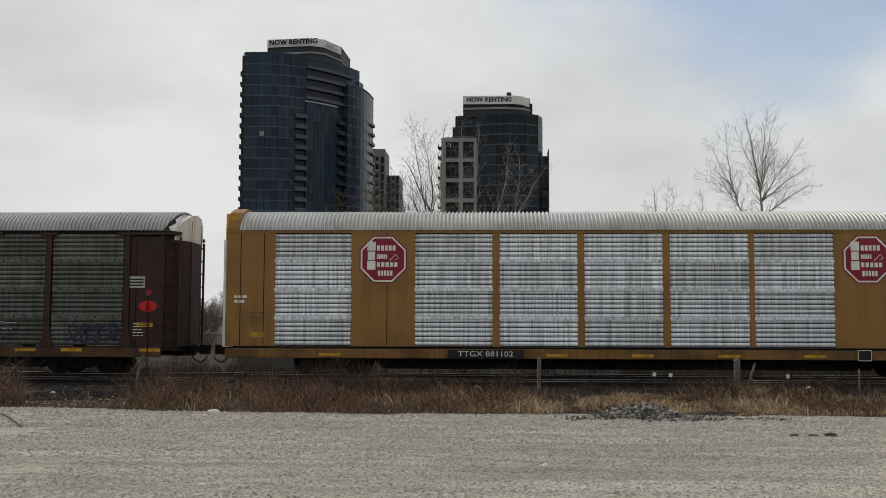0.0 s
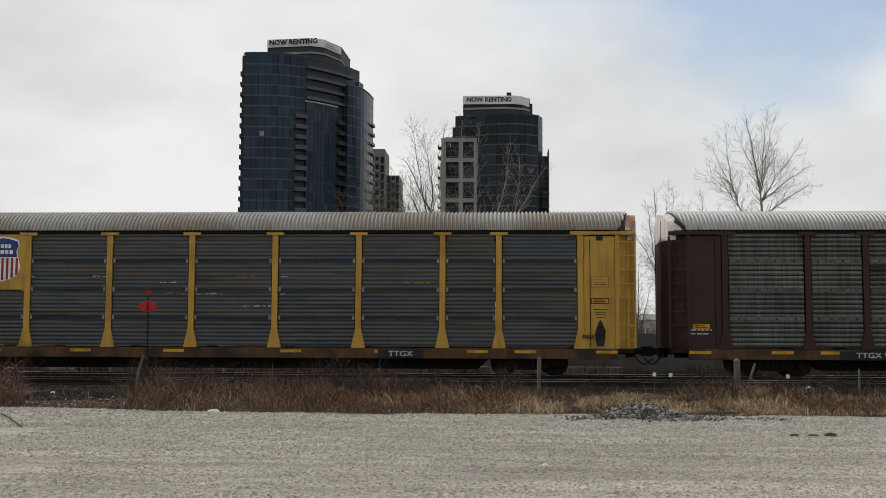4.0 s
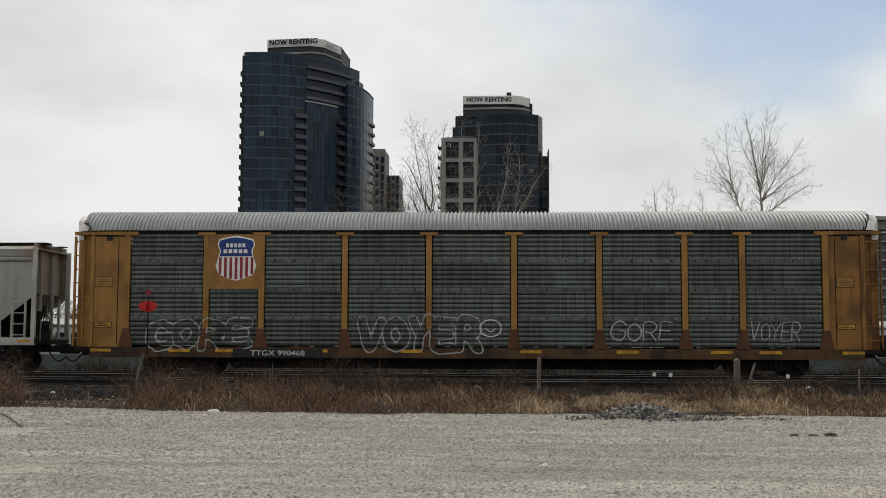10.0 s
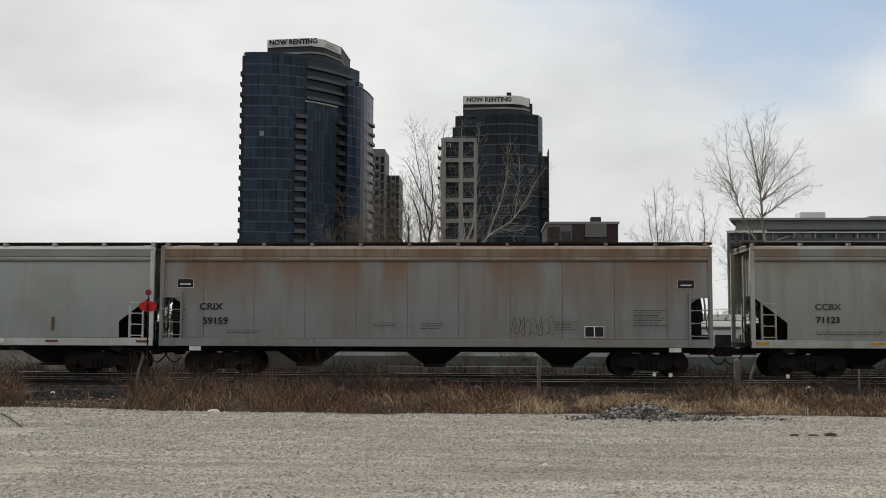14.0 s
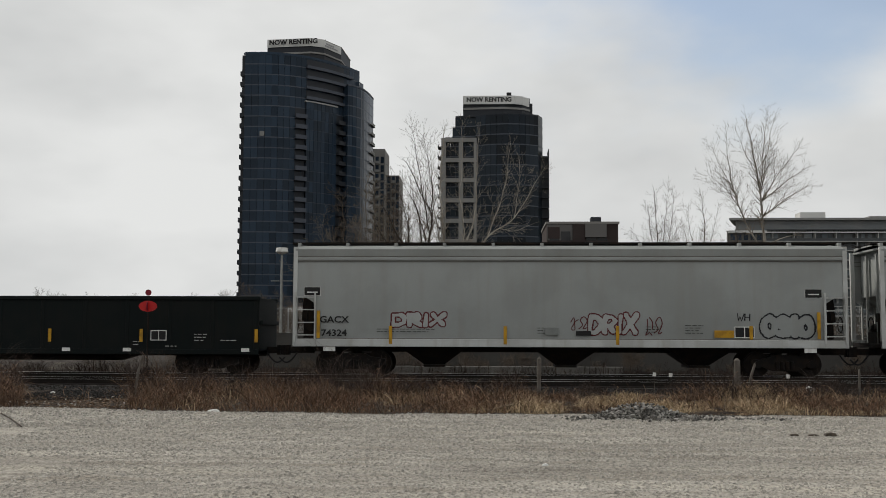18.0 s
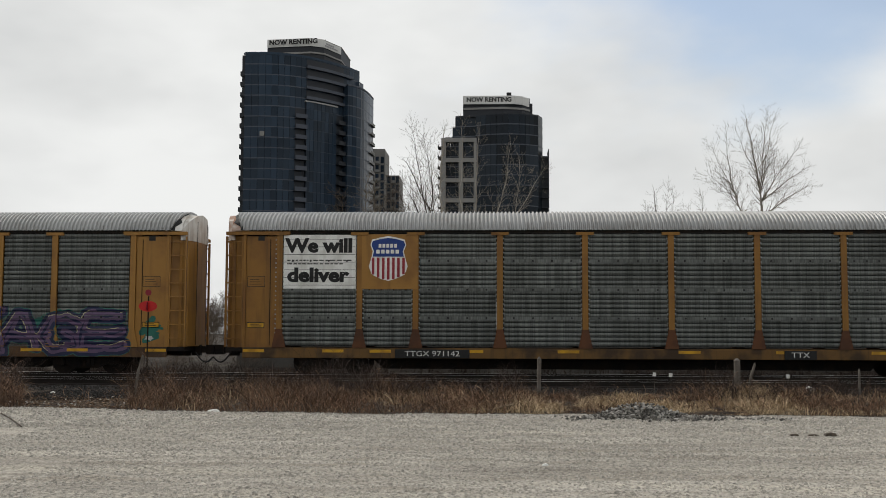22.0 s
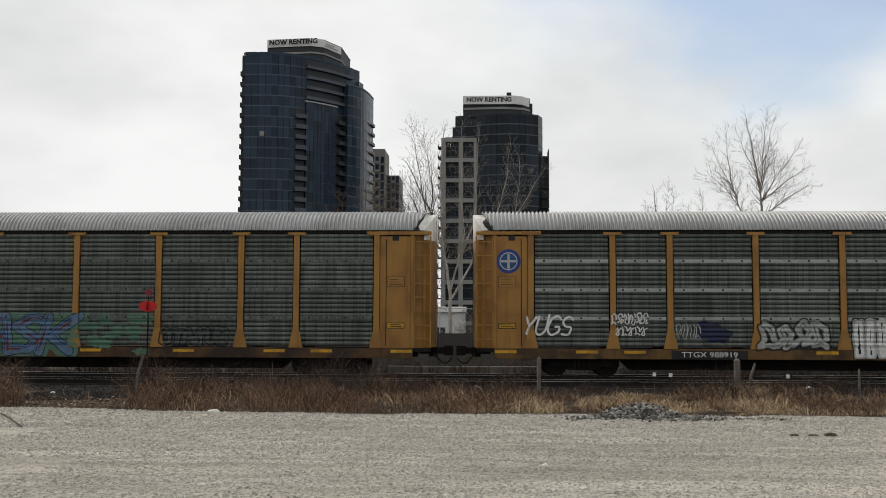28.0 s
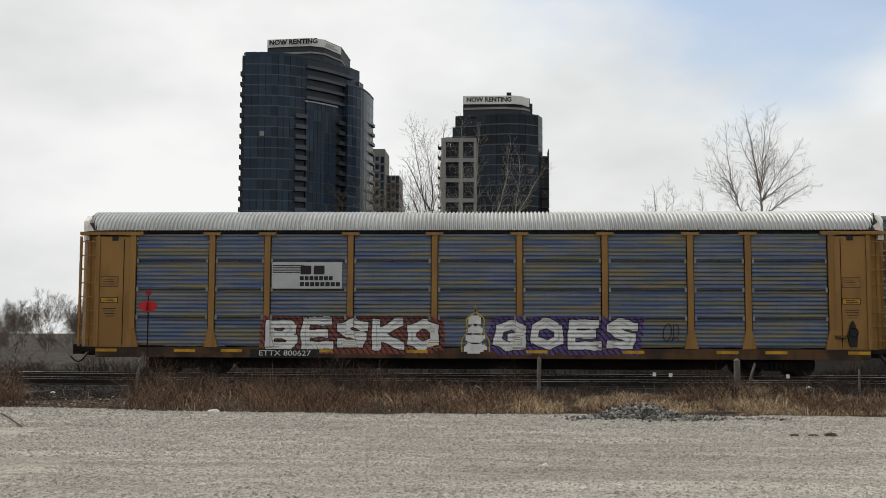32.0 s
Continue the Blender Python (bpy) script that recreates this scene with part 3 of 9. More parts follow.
def bowed_plate(cols, y):
    """Hopper side that bellies outwards; cols gives x and the lower edge, the upper edge runs level."""
    s, n = Shape(), 9
    v = []
    for x, lo in cols:
        for k in range(n):
            z = lo + (4.28 - lo) * k / (n - 1)
            u = (z - 2.9) / 1.66
            v.append((x, y * (1.495 - 0.085 * u * u), z))
    m = len(cols)
    f = [(i * n + k, (i + 1) * n + k, (i + 1) * n + k + 1, i * n + k + 1) for i in range(m - 1) for k in range(n - 1) if cols[i][0] != cols[i + 1][0]]
    return s.add(v, f)


# for weld seams, and for the painted shade line over hopper sills
M_SEAM_AND_SHADE = surface("dark_weld_seam", (0.15, 0.135, 0.12), 0.7)


def hopper(label, paint, centre_x, half, kind, top_rust=None, chutes=(-5.85, -1.95, 1.95, 5.85), seams=0.0, rail=None):
    """Covered grain hopper: sides, sloping ends, chutes, roof with running board and hatches, ladders, trucks."""
    car = thing("covered_hopper_railcar", label, "railcar", "railcars of the freight train", (centre_x, TRACK_Y, 0))
    e = half
    rail = rail or paint
    for y in (-1, 1):
        def yy(a, b):
            return (min(y * a, y * b), max(y * a, y * b))
        if kind == "open":
            cols = [(-e + 0.08, 2.66), (-e + 1.2, 1.8), (-e + 1.2, 1.24), (e - 1.2, 1.24), (e - 1.2, 1.8), (e - 0.08, 2.66)]
        else:
            cols = [(-e + 0.08, 2.64), (-e + 0.45, 2.62), (-e + 0.7, 2.45), (-e + 0.75, 2.0), (-e + 0.75, 1.24), (e - 0.75, 1.24), (e - 0.75, 2.0), (e - 0.7, 2.45), (e - 0.45, 2.62), (e - 0.08, 2.64)]
        part("side_plate", bowed_plate(cols, y), paint, car, smooth=True)
        if seams and y < 0:
            n = round((2 * e - 3.0) / seams)
            for i in range(n + 1):
                x = -e + 1.5 + i * (2 * e - 3.0) / n
                part("panel_seam", shared("panel_seam", lambda: bowed_plate([(-0.013, 1.26), (0.013, 1.26)], -1).data("panel_seam")), M_SEAM_AND_SHADE, car, loc=(x, -0.005, 0))
        part("side_sill", Shape().box(-e, e, *yy(1.38, 1.53), 0.97, 1.23), rail, car, bevel=0.012)
        part("top_chord", Shape().prism([(y * 1.45, 3.88), (y * 1.51, 3.9), (y * 1.51, 3.97), (y * 1.48, 4.0), (y * 1.53, 4.26), (y * 1.45, 4.33)], -e + 0.06, e - 0.06, "x"), top_rust or paint, car)
        for z in (3.86, 4.02):
            part("chord_groove", Shape().box(-e + 0.1, e - 0.1, *yy(1.44, 1.516 if z < 4 else 1.5), z - 0.012, z + 0.012), M_SEAM_AND_SHADE, car)
        # solid dark strip paints a line of shade along the sill's top
        part("sill_shadow_gap", Shape().box(-e + 0.1, e - 0.1, *yy(1.40, 1.50), 1.232, 1.252), M_SEAM_AND_SHADE, car)
        for o in (-1, 1):
            part("corner_post", Shape().box(min(o * (e - 0.14), o * e), max(o * (e - 0.14), o * e), *yy(1.40, 1.52), 1.02, 4.34), rail, car)
            if kind == "ladder":
                part("ladder", shared("hop_ladder", lambda: ladder(4, 1.7, 0.62).data("ladder")), rail, car, loc=(o * (e - 0.42), y * 1.52, 1.1), turn=0 if y < 0 else math.pi)
            else:
                part("ladder", shared("hop_ladder_s", lambda: ladder(4, 1.5, 0.4).data("ladder")), rail, car, loc=(o * (e - 0.6), y * 1.42, 1.1), turn=0 if y < 0 else math.pi)
    body = Shape()
    prof = [(-e + 2.9, 1.05), (e - 2.9, 1.05), (e - 0.35, 2.75), (e - 0.35, 4.3), (-e + 0.35, 4.3), (-e + 0.35, 2.75)]
    body.prism(prof, -1.36, 1.36, "y")
    part("tank", body, paint, car)
    roof = Shape().prism([(-1.46, 4.28), (-1.3, 4.37), (-0.7, 4.44), (0.7, 4.44), (1.3, 4.37), (1.46, 4.28)], -e + 0.1, e - 0.1, "x")
    part("roof", roof, top_rust or paint, car)
    run = Shape()
    # near board is thicker and wider, to include the roof's shade beneath it
    run.box(-e - 0.12, e + 0.12, -1.05, -0.55, 4.46, 4.53)
    run.box(-e - 0.12, e + 0.12, 0.55, 0.85, 4.49, 4.52)
    part("running_board", run, M_STEEL, car)
    n = int(2 * e / 1.62)
    for i in range(n + 1):
        x = -e + 0.15 + i * (2 * e - 0.3) / n
        part("board_bracket", shared("bracket", lambda: Shape().box(-0.05, 0.05, -1.3, 1.3, 4.34, 4.49).data("board_bracket")), paint, car, loc=(x, 0, 0))
    hatch = Shape().box(-e + 1.0, e - 1.0, -0.3, 0.3, 4.42, 4.55)
    part("trough_hatch", hatch, paint, car, bevel=0.02)
    for c in chutes:
        if abs(c) < e - 2.4:
            ch = Shape()
            v = [(c - 1.25, -1.3, 1.04), (c + 1.25, -1.3, 1.04), (c + 1.25, 1.3, 1.04), (c - 1.25, 1.3, 1.04), (c - 0.32, -0.5, 0.34), (c + 0.32, -0.5, 0.34), (c + 0.32, 0.5, 0.34), (c - 0.32, 0.5, 0.34)]
            ch.add(v, [(3, 2, 1, 0), (4, 5, 6, 7), (0, 1, 5, 4), (1, 2, 6, 5), (2, 3, 7, 6), (3, 0, 4, 7)])
            ch.box(c - 0.36, c + 0.36, -0.75, 0.75, 0.28, 0.36)
            part("discharge_chute", ch, M_STEEL, car)
    cs = Shape().box(-e + 0.2, e - 0.2, -0.3, 0.3, 0.78, 1.05)
    for o in (-1, 1):
        cs.box(min(o * (e - 0.5), o * e), max(o * (e - 0.5), o * e), -1.4, 1.4, 1.0, 1.14)
        cs.tube((o * (e - 0.9), 0.3, 1.15), (o * (e - 0.9), 0.3, 2.0), 0.22, 0.22, 10)
    part("centre_sill", cs, M_STEEL, car)
    for o in (-1, 1):
        bw = Shape()
        for y in (-0.5, 0.5):
            bw.box(min(o * (e - 0.30), o * (e - 0.22)), max(o * (e - 0.30), o * (e - 0.22)), y - 0.06, y + 0.06, 1.1, 4.2)
        part("end_stake", bw, paint, car)
        wheel = Shape()
        for k in range(12):
            a0, a1 = k * math.pi / 6, (k + 1) * math.pi / 6
            wheel.tube((o * (e + 0.02), -0.6 + 0.26 * math.cos(a0), 1.75 + 0.26 * math.sin(a0)), (o * (e + 0.02), -0.6 + 0.26 * math.cos(a1), 1.75 + 0.26 * math.sin(a1)), 0.018, 0.018, 5)
        part("brake_wheel", wheel, M_STEEL, car)
        tip = 0.62 if kind == "open" else 0.3
        part("end_web", Shape().prism([(o * (e - 1.7), 1.14), (o * (e - tip), 1.14), (o * (e - tip + 0.12), 2.3), (o * (e - 0.26), 2.76), (o * (e - 1.7), 1.9)], -0.7, -0.62, "y"), M_STEEL, car, "dark upright web under the slope sheet")
        gear = Shape().box(min(o * (e - 0.62), o * (e - 0.2)), max(o * (e - 0.62), o * (e - 0.2)), -0.45, 0.35, 1.14, 1.52)
        gear.tube((o * (e - 0.5), -1.0, 1.66), (o * (e - 0.5), 0.9, 1.66), 0.16, 0.16, 10)
        gear.tube((o * (e - 0.24), -0.6, 1.14), (o * (e - 0.24), -0.6, 2.1), 0.035, 0.035, 6)
        gear.box(min(o * (e - 0.34), o * (e - 0.18)), max(o * (e - 0.34), o * (e - 0.18)), -0.75, -0.5, 1.85, 2.15)
        part("brake_gear", gear, M_STEEL, car, "dark brake cylinder and pipes on the end platform")
    add_trucks(car, e - 2.0)
    add_couplers(car, e)
    return car


def gondola(label, centre_x):
    car = thing("gondola_railcar", label, "railcar", "railcars of the freight train", (centre_x, TRACK_Y, 0))
    paint = surface("black_gondola_paint", (0.004, 0.007, 0.007), 0.6, 0.0, (0.009, 0.010, 0.009), 0.6, 0.8, 0.3, (0.012, 0.010, 0.008), spec=0.12)
    e = 8.2
    for y in (-1, 1):
        def yy(a, b):
            return (min(y * a, y * b), max(y * a, y * b))
        part("side_plate", Shape().box(-e, e, *yy(1.44, 1.5), 0.72, 2.58), paint, car)
        part("top_chord", Shape().box(-e - 0.03, e + 0.03, *yy(1.40, 1.56), 2.52, 2.66), paint, car, bevel=0.02)
        part("side_sill", Shape().box(-e, e, *yy(1.40, 1.55), 0.68, 0.86), paint, car, bevel=0.015)
        for k in range(12):
            x = -e + 0.12 + k * (2 * e - 0.24) / 11
            part("side_stake", shared("stake", lambda: Shape().prism([(-0.07, 0), (0.07, 0), (0.05, -0.015), (-0.05, -0.015)], 0.86, 2.52, "z").data("side_stake")), paint, car, loc=(x, y * 1.5, 0),
                 turn=0 if y < 0 else math.pi)
    for o in (-1, 1):
        part("end_plate", Shape().box(min(o * (e - 0.06), o * e), max(o * (e - 0.06), o * e), -1.44, 1.44, 0.72, 2.6), paint, car)
        part("end_rib", Shape().box(min(o * e, o * (e + 0.1)), max(o * e, o * (e + 0.1)), -1.4, 1.4, 1.7, 1.84), paint, car)
    part("floor_plate", Shape().box(-e, e, -1.44, 1.44, 0.72, 0.8), M_STEEL, car)
    part("centre_sill", Shape().prism([(-e, 0.62), (-3.6, 0.62), (-3.0, 0.45), (3.0, 0.45), (3.6, 0.62), (e, 0.62), (e, 0.74), (-e, 0.74)], -0.32, 0.32, "y"), M_STEEL, car)
    for x in (-8.12, -4.18, -1.08, 1.02, 4.18, 8.12):
        part("reflector", shared("reflector_tall", lambda: Shape().box(-0.055, 0.055, -0.006, 0, -0.22, 0.22).data("reflector")), M_YELLOW, car, loc=(x, -1.56, 1.32))
    for x in (-7.75, -3.7, -1.6, 1.6, 3.7, 7.75):
        part("white_patch", shared("white_patch", lambda: Shape().box(-0.14, 0.14, -0.006, 0, -0.06, 0.06).data("white_patch")), M_WHITE, car, loc=(x, -1.553, 0.84))
    add_trucks(car, e - 1.75)
    add_couplers(car, e)
    return car


YEL = surface("bright_yellow_paint", (0.45, 0.262, 0.04), 0.5, 0.0, (0.22, 0.115, 0.028), 0.55, 0.9, 0.3, (0.10, 0.055, 0.022), lo=0.47, hi=0.7, wide=3.0)
ORANGE = surface("orange_yellow_paint", (0.29, 0.145, 0.03), 0.5, 0.0, (0.15, 0.065, 0.018), 0.65, 0.9, 0.3, (0.06, 0.03, 0.014), lo=0.45, hi=0.7, wide=3.0)
MUSTARD = surface("mustard_paint", (0.26, 0.135, 0.034), 0.5, 0.0, (0.17, 0.082, 0.02), 0.5, 0.7, 0.25, (0.06, 0.032, 0.012), wide=3.0)
BROWN = surface("boxcar_brown_paint", (0.035, 0.012, 0.010), 0.6, 0.0, (0.02, 0.010, 0.008), 0.5, 1.2, 0.2, (0.02, 0.014, 0.012), wide=3.0)
RUSTO = surface("rusty_orange_paint", (0.23, 0.11, 0.02), 0.55, 0.0, (0.12, 0.05, 0.015), 0.65, 0.8, 0.4, (0.035, 0.02, 0.012), lo=0.42, hi=0.66, wide=3.0)
SOOT = surface("sooty_rust_eaten_paint", (0.25, 0.115, 0.024), 0.6, 0.0, (0.07, 0.032, 0.014), 0.75, 0.9, 0.4, (0.02, 0.012, 0.008), lo=0.38, hi=0.62, wide=3.0)
FOOT = surface("rust_brown_post_foot", (0.10, 0.038, 0.014), 0.7, 0.0, (0.05, 0.022, 0.012), 0.7, 1.5)
SILL_Y = surface("dirty_yellow_sill", (0.13, 0.068, 0.018), 0.65, 0.0, (0.025, 0.016, 0.010), 0.85, 1.1, 0.4, (0.03, 0.02, 0.014))
SILL_D = surface("dirty_brown_sill", (0.085, 0.042, 0.015), 0.7, 0.0, (0.018, 0.012, 0.009), 0.9, 1.0, 0.4, (0.015, 0.011, 0.009))
SCR_BRIGHT = screen_panel("bright_side_screen", (0.82, 0.85, 0.88), 0.45, 0.2, (0.72, 0.76, 0.82), 0.42, 0.5)
SCR_GREY = screen_panel("grey_side_screen", (0.158, 0.168, 0.158), 0.5, 0.15, (0.095, 0.101, 0.091), 0.55)
SCR_BROWN = screen_panel("brown_stained_side_screen", (0.135, 0.139, 0.125), 0.5, 0.15, (0.078, 0.073, 0.060), 0.55)
SCR_DARK = screen_panel("dark_green_grey_side_screen", (0.132, 0.148, 0.134), 0.5, 0.15, (0.075, 0.084, 0.074), 0.55)
SCR_BLUE = surface("weathered_steel_sheet", (0.105, 0.106, 0.098), 0.42, 0.25, (0.075, 0.068, 0.052), 0.5, 0.7, 0.25, (0.03, 0.028, 0.026), 0.12, 0.08, 25.0, bands=(((0.05, 0.062, 0.085), 0.52, 0.66), ((0.105, 0.088, 0.05), 0.56, 0.70), ((0.028, 0.03, 0.028), 0.56, 0.68)))
SCR_NIGHT = surface("dark_stained_steel_sheet", (0.062, 0.064, 0.064), 0.42, 0.25, (0.05, 0.045, 0.036), 0.5, 0.7, 0.25, (0.025, 0.023, 0.022), 0.12, 0.08, 25.0, bands=(((0.03, 0.05, 0.075), 0.5, 0.62), ((0.075, 0.06, 0.035), 0.55, 0.68), ((0.025, 0.028, 0.027), 0.56, 0.68)))
SCR_SHINE = surface("bluish_steel_sheet", (0.115, 0.13, 0.16), 0.38, 0.3, (0.10, 0.10, 0.085), 0.5, 0.8, 0.2, (0.04, 0.038, 0.035), 0.1, 0.08, 25.0, bands=(((0.05, 0.075, 0.16), 0.46, 0.58), ((0.155, 0.125, 0.055), 0.52, 0.62), ((0.06, 0.09, 0.075), 0.56, 0.66)))

CARS = []


def build_train():
    CARS.append(closed_plate_rack("mustard-yellow enclosed car carrier with silver screens and red octagons", MUSTARD, SCR_BRIGHT, M_ROOF["bright"], 4.6))
    CARS.append(autorack("dark brown enclosed car carrier with grey screens and outline graffiti", BROWN, SILL_D, SCR_BROWN, M_ROOF["dull"], "screen", -24.17))
    CARS.append(autorack("bright yellow enclosed car carrier with stained dark steel sides", YEL, SILL_D, SCR_NIGHT, M_ROOF["worn"], "sheet", -52.46, hand_brake=True, door_paint=surface("rust_eaten_white_paint", (0.55, 0.50, 0.45), 0.6, 0.0, (0.24, 0.09, 0.035), 0.85, 1.4, 0.4, (0.16, 0.06, 0.025), lo=0.4, hi=0.6), bracket_mat=surface("pale_bracket_paint", (0.24, 0.24, 0.22), 0.6)))
    CARS.append(autorack("yellow enclosed car carrier with dark steel sides and blue graffiti", YEL, SILL_D, SCR_BLUE, M_ROOF["dull"], "sheet", -81.1, hand_brake=True, bracket_mat=surface("pale_bracket_paint", (0.24, 0.24, 0.22), 0.6)))
    CARS.append(autorack("orange-yellow enclosed car carrier with green-grey screens and white graffiti", ORANGE, SILL_D, SCR_DARK, M_ROOF["dull"], "screen", -109.6, east_paint=SOOT, foot_paint=FOOT))
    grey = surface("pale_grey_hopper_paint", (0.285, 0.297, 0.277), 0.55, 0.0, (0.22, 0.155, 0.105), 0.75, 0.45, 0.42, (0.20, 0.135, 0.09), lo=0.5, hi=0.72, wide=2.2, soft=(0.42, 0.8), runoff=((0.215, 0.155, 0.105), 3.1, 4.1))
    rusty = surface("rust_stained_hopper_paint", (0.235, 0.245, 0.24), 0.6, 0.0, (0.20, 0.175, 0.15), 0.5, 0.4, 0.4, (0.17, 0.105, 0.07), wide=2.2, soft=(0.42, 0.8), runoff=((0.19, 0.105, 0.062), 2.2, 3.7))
    rim = surface("rusty_chord_paint", (0.28, 0.225, 0.175), 0.65, 0.0, (0.19, 0.11, 0.065), 0.7, 0.8, 0.4, (0.13, 0.07, 0.04), wide=3.0)
    # sills, corner posts and ladders are painted lighter than the body plates
    pale_rail = surface("pale_sill_paint", (0.52, 0.53, 0.515), 0.5, 0.0, (0.36, 0.355, 0.335), 0.6, 0.8, 0.25, (0.25, 0.2, 0.15), wide=3.0)
    worn = surface("worn_pale_sill_paint", (0.38, 0.385, 0.36), 0.55, 0.0, (0.26, 0.24, 0.2), 0.6, 0.8, 0.3, (0.22, 0.15, 0.1), wide=3.0)
    white = surface("off_white_hopper_paint", (0.315, 0.33, 0.32), 0.5, 0.0, (0.25, 0.26, 0.25), 0.6, 0.5, 0.2, (0.22, 0.19, 0.15), wide=2.2, soft=(0.42, 0.8))
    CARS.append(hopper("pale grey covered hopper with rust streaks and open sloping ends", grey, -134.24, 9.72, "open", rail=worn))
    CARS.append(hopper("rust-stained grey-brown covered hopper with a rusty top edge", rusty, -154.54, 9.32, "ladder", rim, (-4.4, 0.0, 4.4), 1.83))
    CARS.append(hopper("off-white covered hopper with open sloping ends", white, -173.75, 9.68, "open", rail=pale_rail))
    CARS.append(hopper("off-white covered hopper with dark outline graffiti along its base", white, -193.75, 9.25, "ladder", None, (-4.5, 0.0, 4.5), rail=pale_rail))
    CARS.append(gondola("low black open gondola with white lettering and yellow reflectors", -212.35))
    CARS.append(autorack("orange enclosed car carrier with a white slogan panel", RUSTO, SILL_Y, SCR_GREY, M_ROOF["dull"], "screen", -235.45, east_paint=SOOT, door_paint=surface("rust_eaten_white_paint", (0.55, 0.50, 0.45)), foot_paint=FOOT, edge_bolts=surface("pale_screen_clip", (0.30, 0.31, 0.30), 0.5, 0.3)))
    CARS.append(autorack("orange-yellow enclosed car carrier with a long purple graffiti piece", ORANGE, SILL_D, SCR_GREY, M_ROOF["dull"], "screen", -264.0))
    CARS.append(autorack("orange-yellow enclosed car carrier with white graffiti tags", ORANGE, SILL_Y, SCR_DARK, M_ROOF["dull"], "screen", -292.6, hand_brake=True, seam_mat=surface("pale_galvanised_rail", (0.3, 0.31, 0.30), 0.45, 0.4)))
    CARS.append(autorack("orange enclosed car carrier with green and blue graffiti", ORANGE, SILL_D, SCR_DARK, M_ROOF["dull"], "screen", -321.3))
    CARS.append(autorack("mustard enclosed car carrier with bluish sides and white block graffiti", MUSTARD, SILL_D, SCR_SHINE, M_ROOF["bright"], "sheet", -349.9, hand_brake=True, bracket_mat=surface("pale_bracket_paint", (0.24, 0.24, 0.22), 0.6)))


build_train()

# ---- ground, track ----
def rough(x, y, s, seed=0.0):
    return noise.noise(Vector((x * s + seed, y * s - seed, seed * 0.7)))


def ground_height(x, y):
    return flat_ground(x, y) + 0.13 * math.exp(-((x + 9.6) / 2.3) ** 2 - ((y + 14.3) / 1.7) ** 2)


def flat_ground(x, y):
    if y < -12.0:
        near = max(0.0, 1.0 - abs(y + 30) / 40)
        return -0.30 + near * (0.035 * rough(x, y * 2.2, 0.25) + 0.028 * rough(x, y * 3.0, 0.9, 5.0) + 0.018 * rough(x * 0.35, y * 3.4, 0.8, 8.0) + 0.022 * rough(x * 0.6, y, 2.6, 4.0) + 0.044 * rough(x * 0.32, y, 4.4, 6.0) + 0.05 * rough(x * 0.1, y, 2.3, 31.0) * max(0.0, 0.3 + 1.4 * rough(x * 0.5, y, 0.35, 33.0)) - 0.035 * max(0.0, 0.25 - abs(rough(x * 0.22, y * 1.2, 1.7, 12.0))) * 4 * max(0.0, rough(x * 0.3, y, 0.6, 15.0) + 0.35))
    if y < -6.0:
        u = (y + 12) / 6
        return -0.30 + 0.05 * u + 0.07 * rough(x, y, 0.6, 9.0) * (1 - abs(2 * u - 1))
    if y < -5.0:
        return -0.25 + 0.06 * (y + 6)
    if y < 4.0:
        return -0.19 + 0.012 * rough(x, y, 2.2, 2.0)
    if y < 6.0:
        return -0.19 - 0.1 * (y - 4)
    cut = 1.15 * max(0.0, min(1.0, (y - 12) / 3, (28 - y) / 4))
    return -0.39 - cut + min(1.0, (y - 6) / 30) * 0.25 * rough(x, y, 0.04, 3.0)


def axis_steps(near, fine, far, grow):
    out, x, step = [], 0.0, fine
    while x < far:
        out.append(x)
        step = fine if x < near else step * grow
        x += step
    return out + [far]


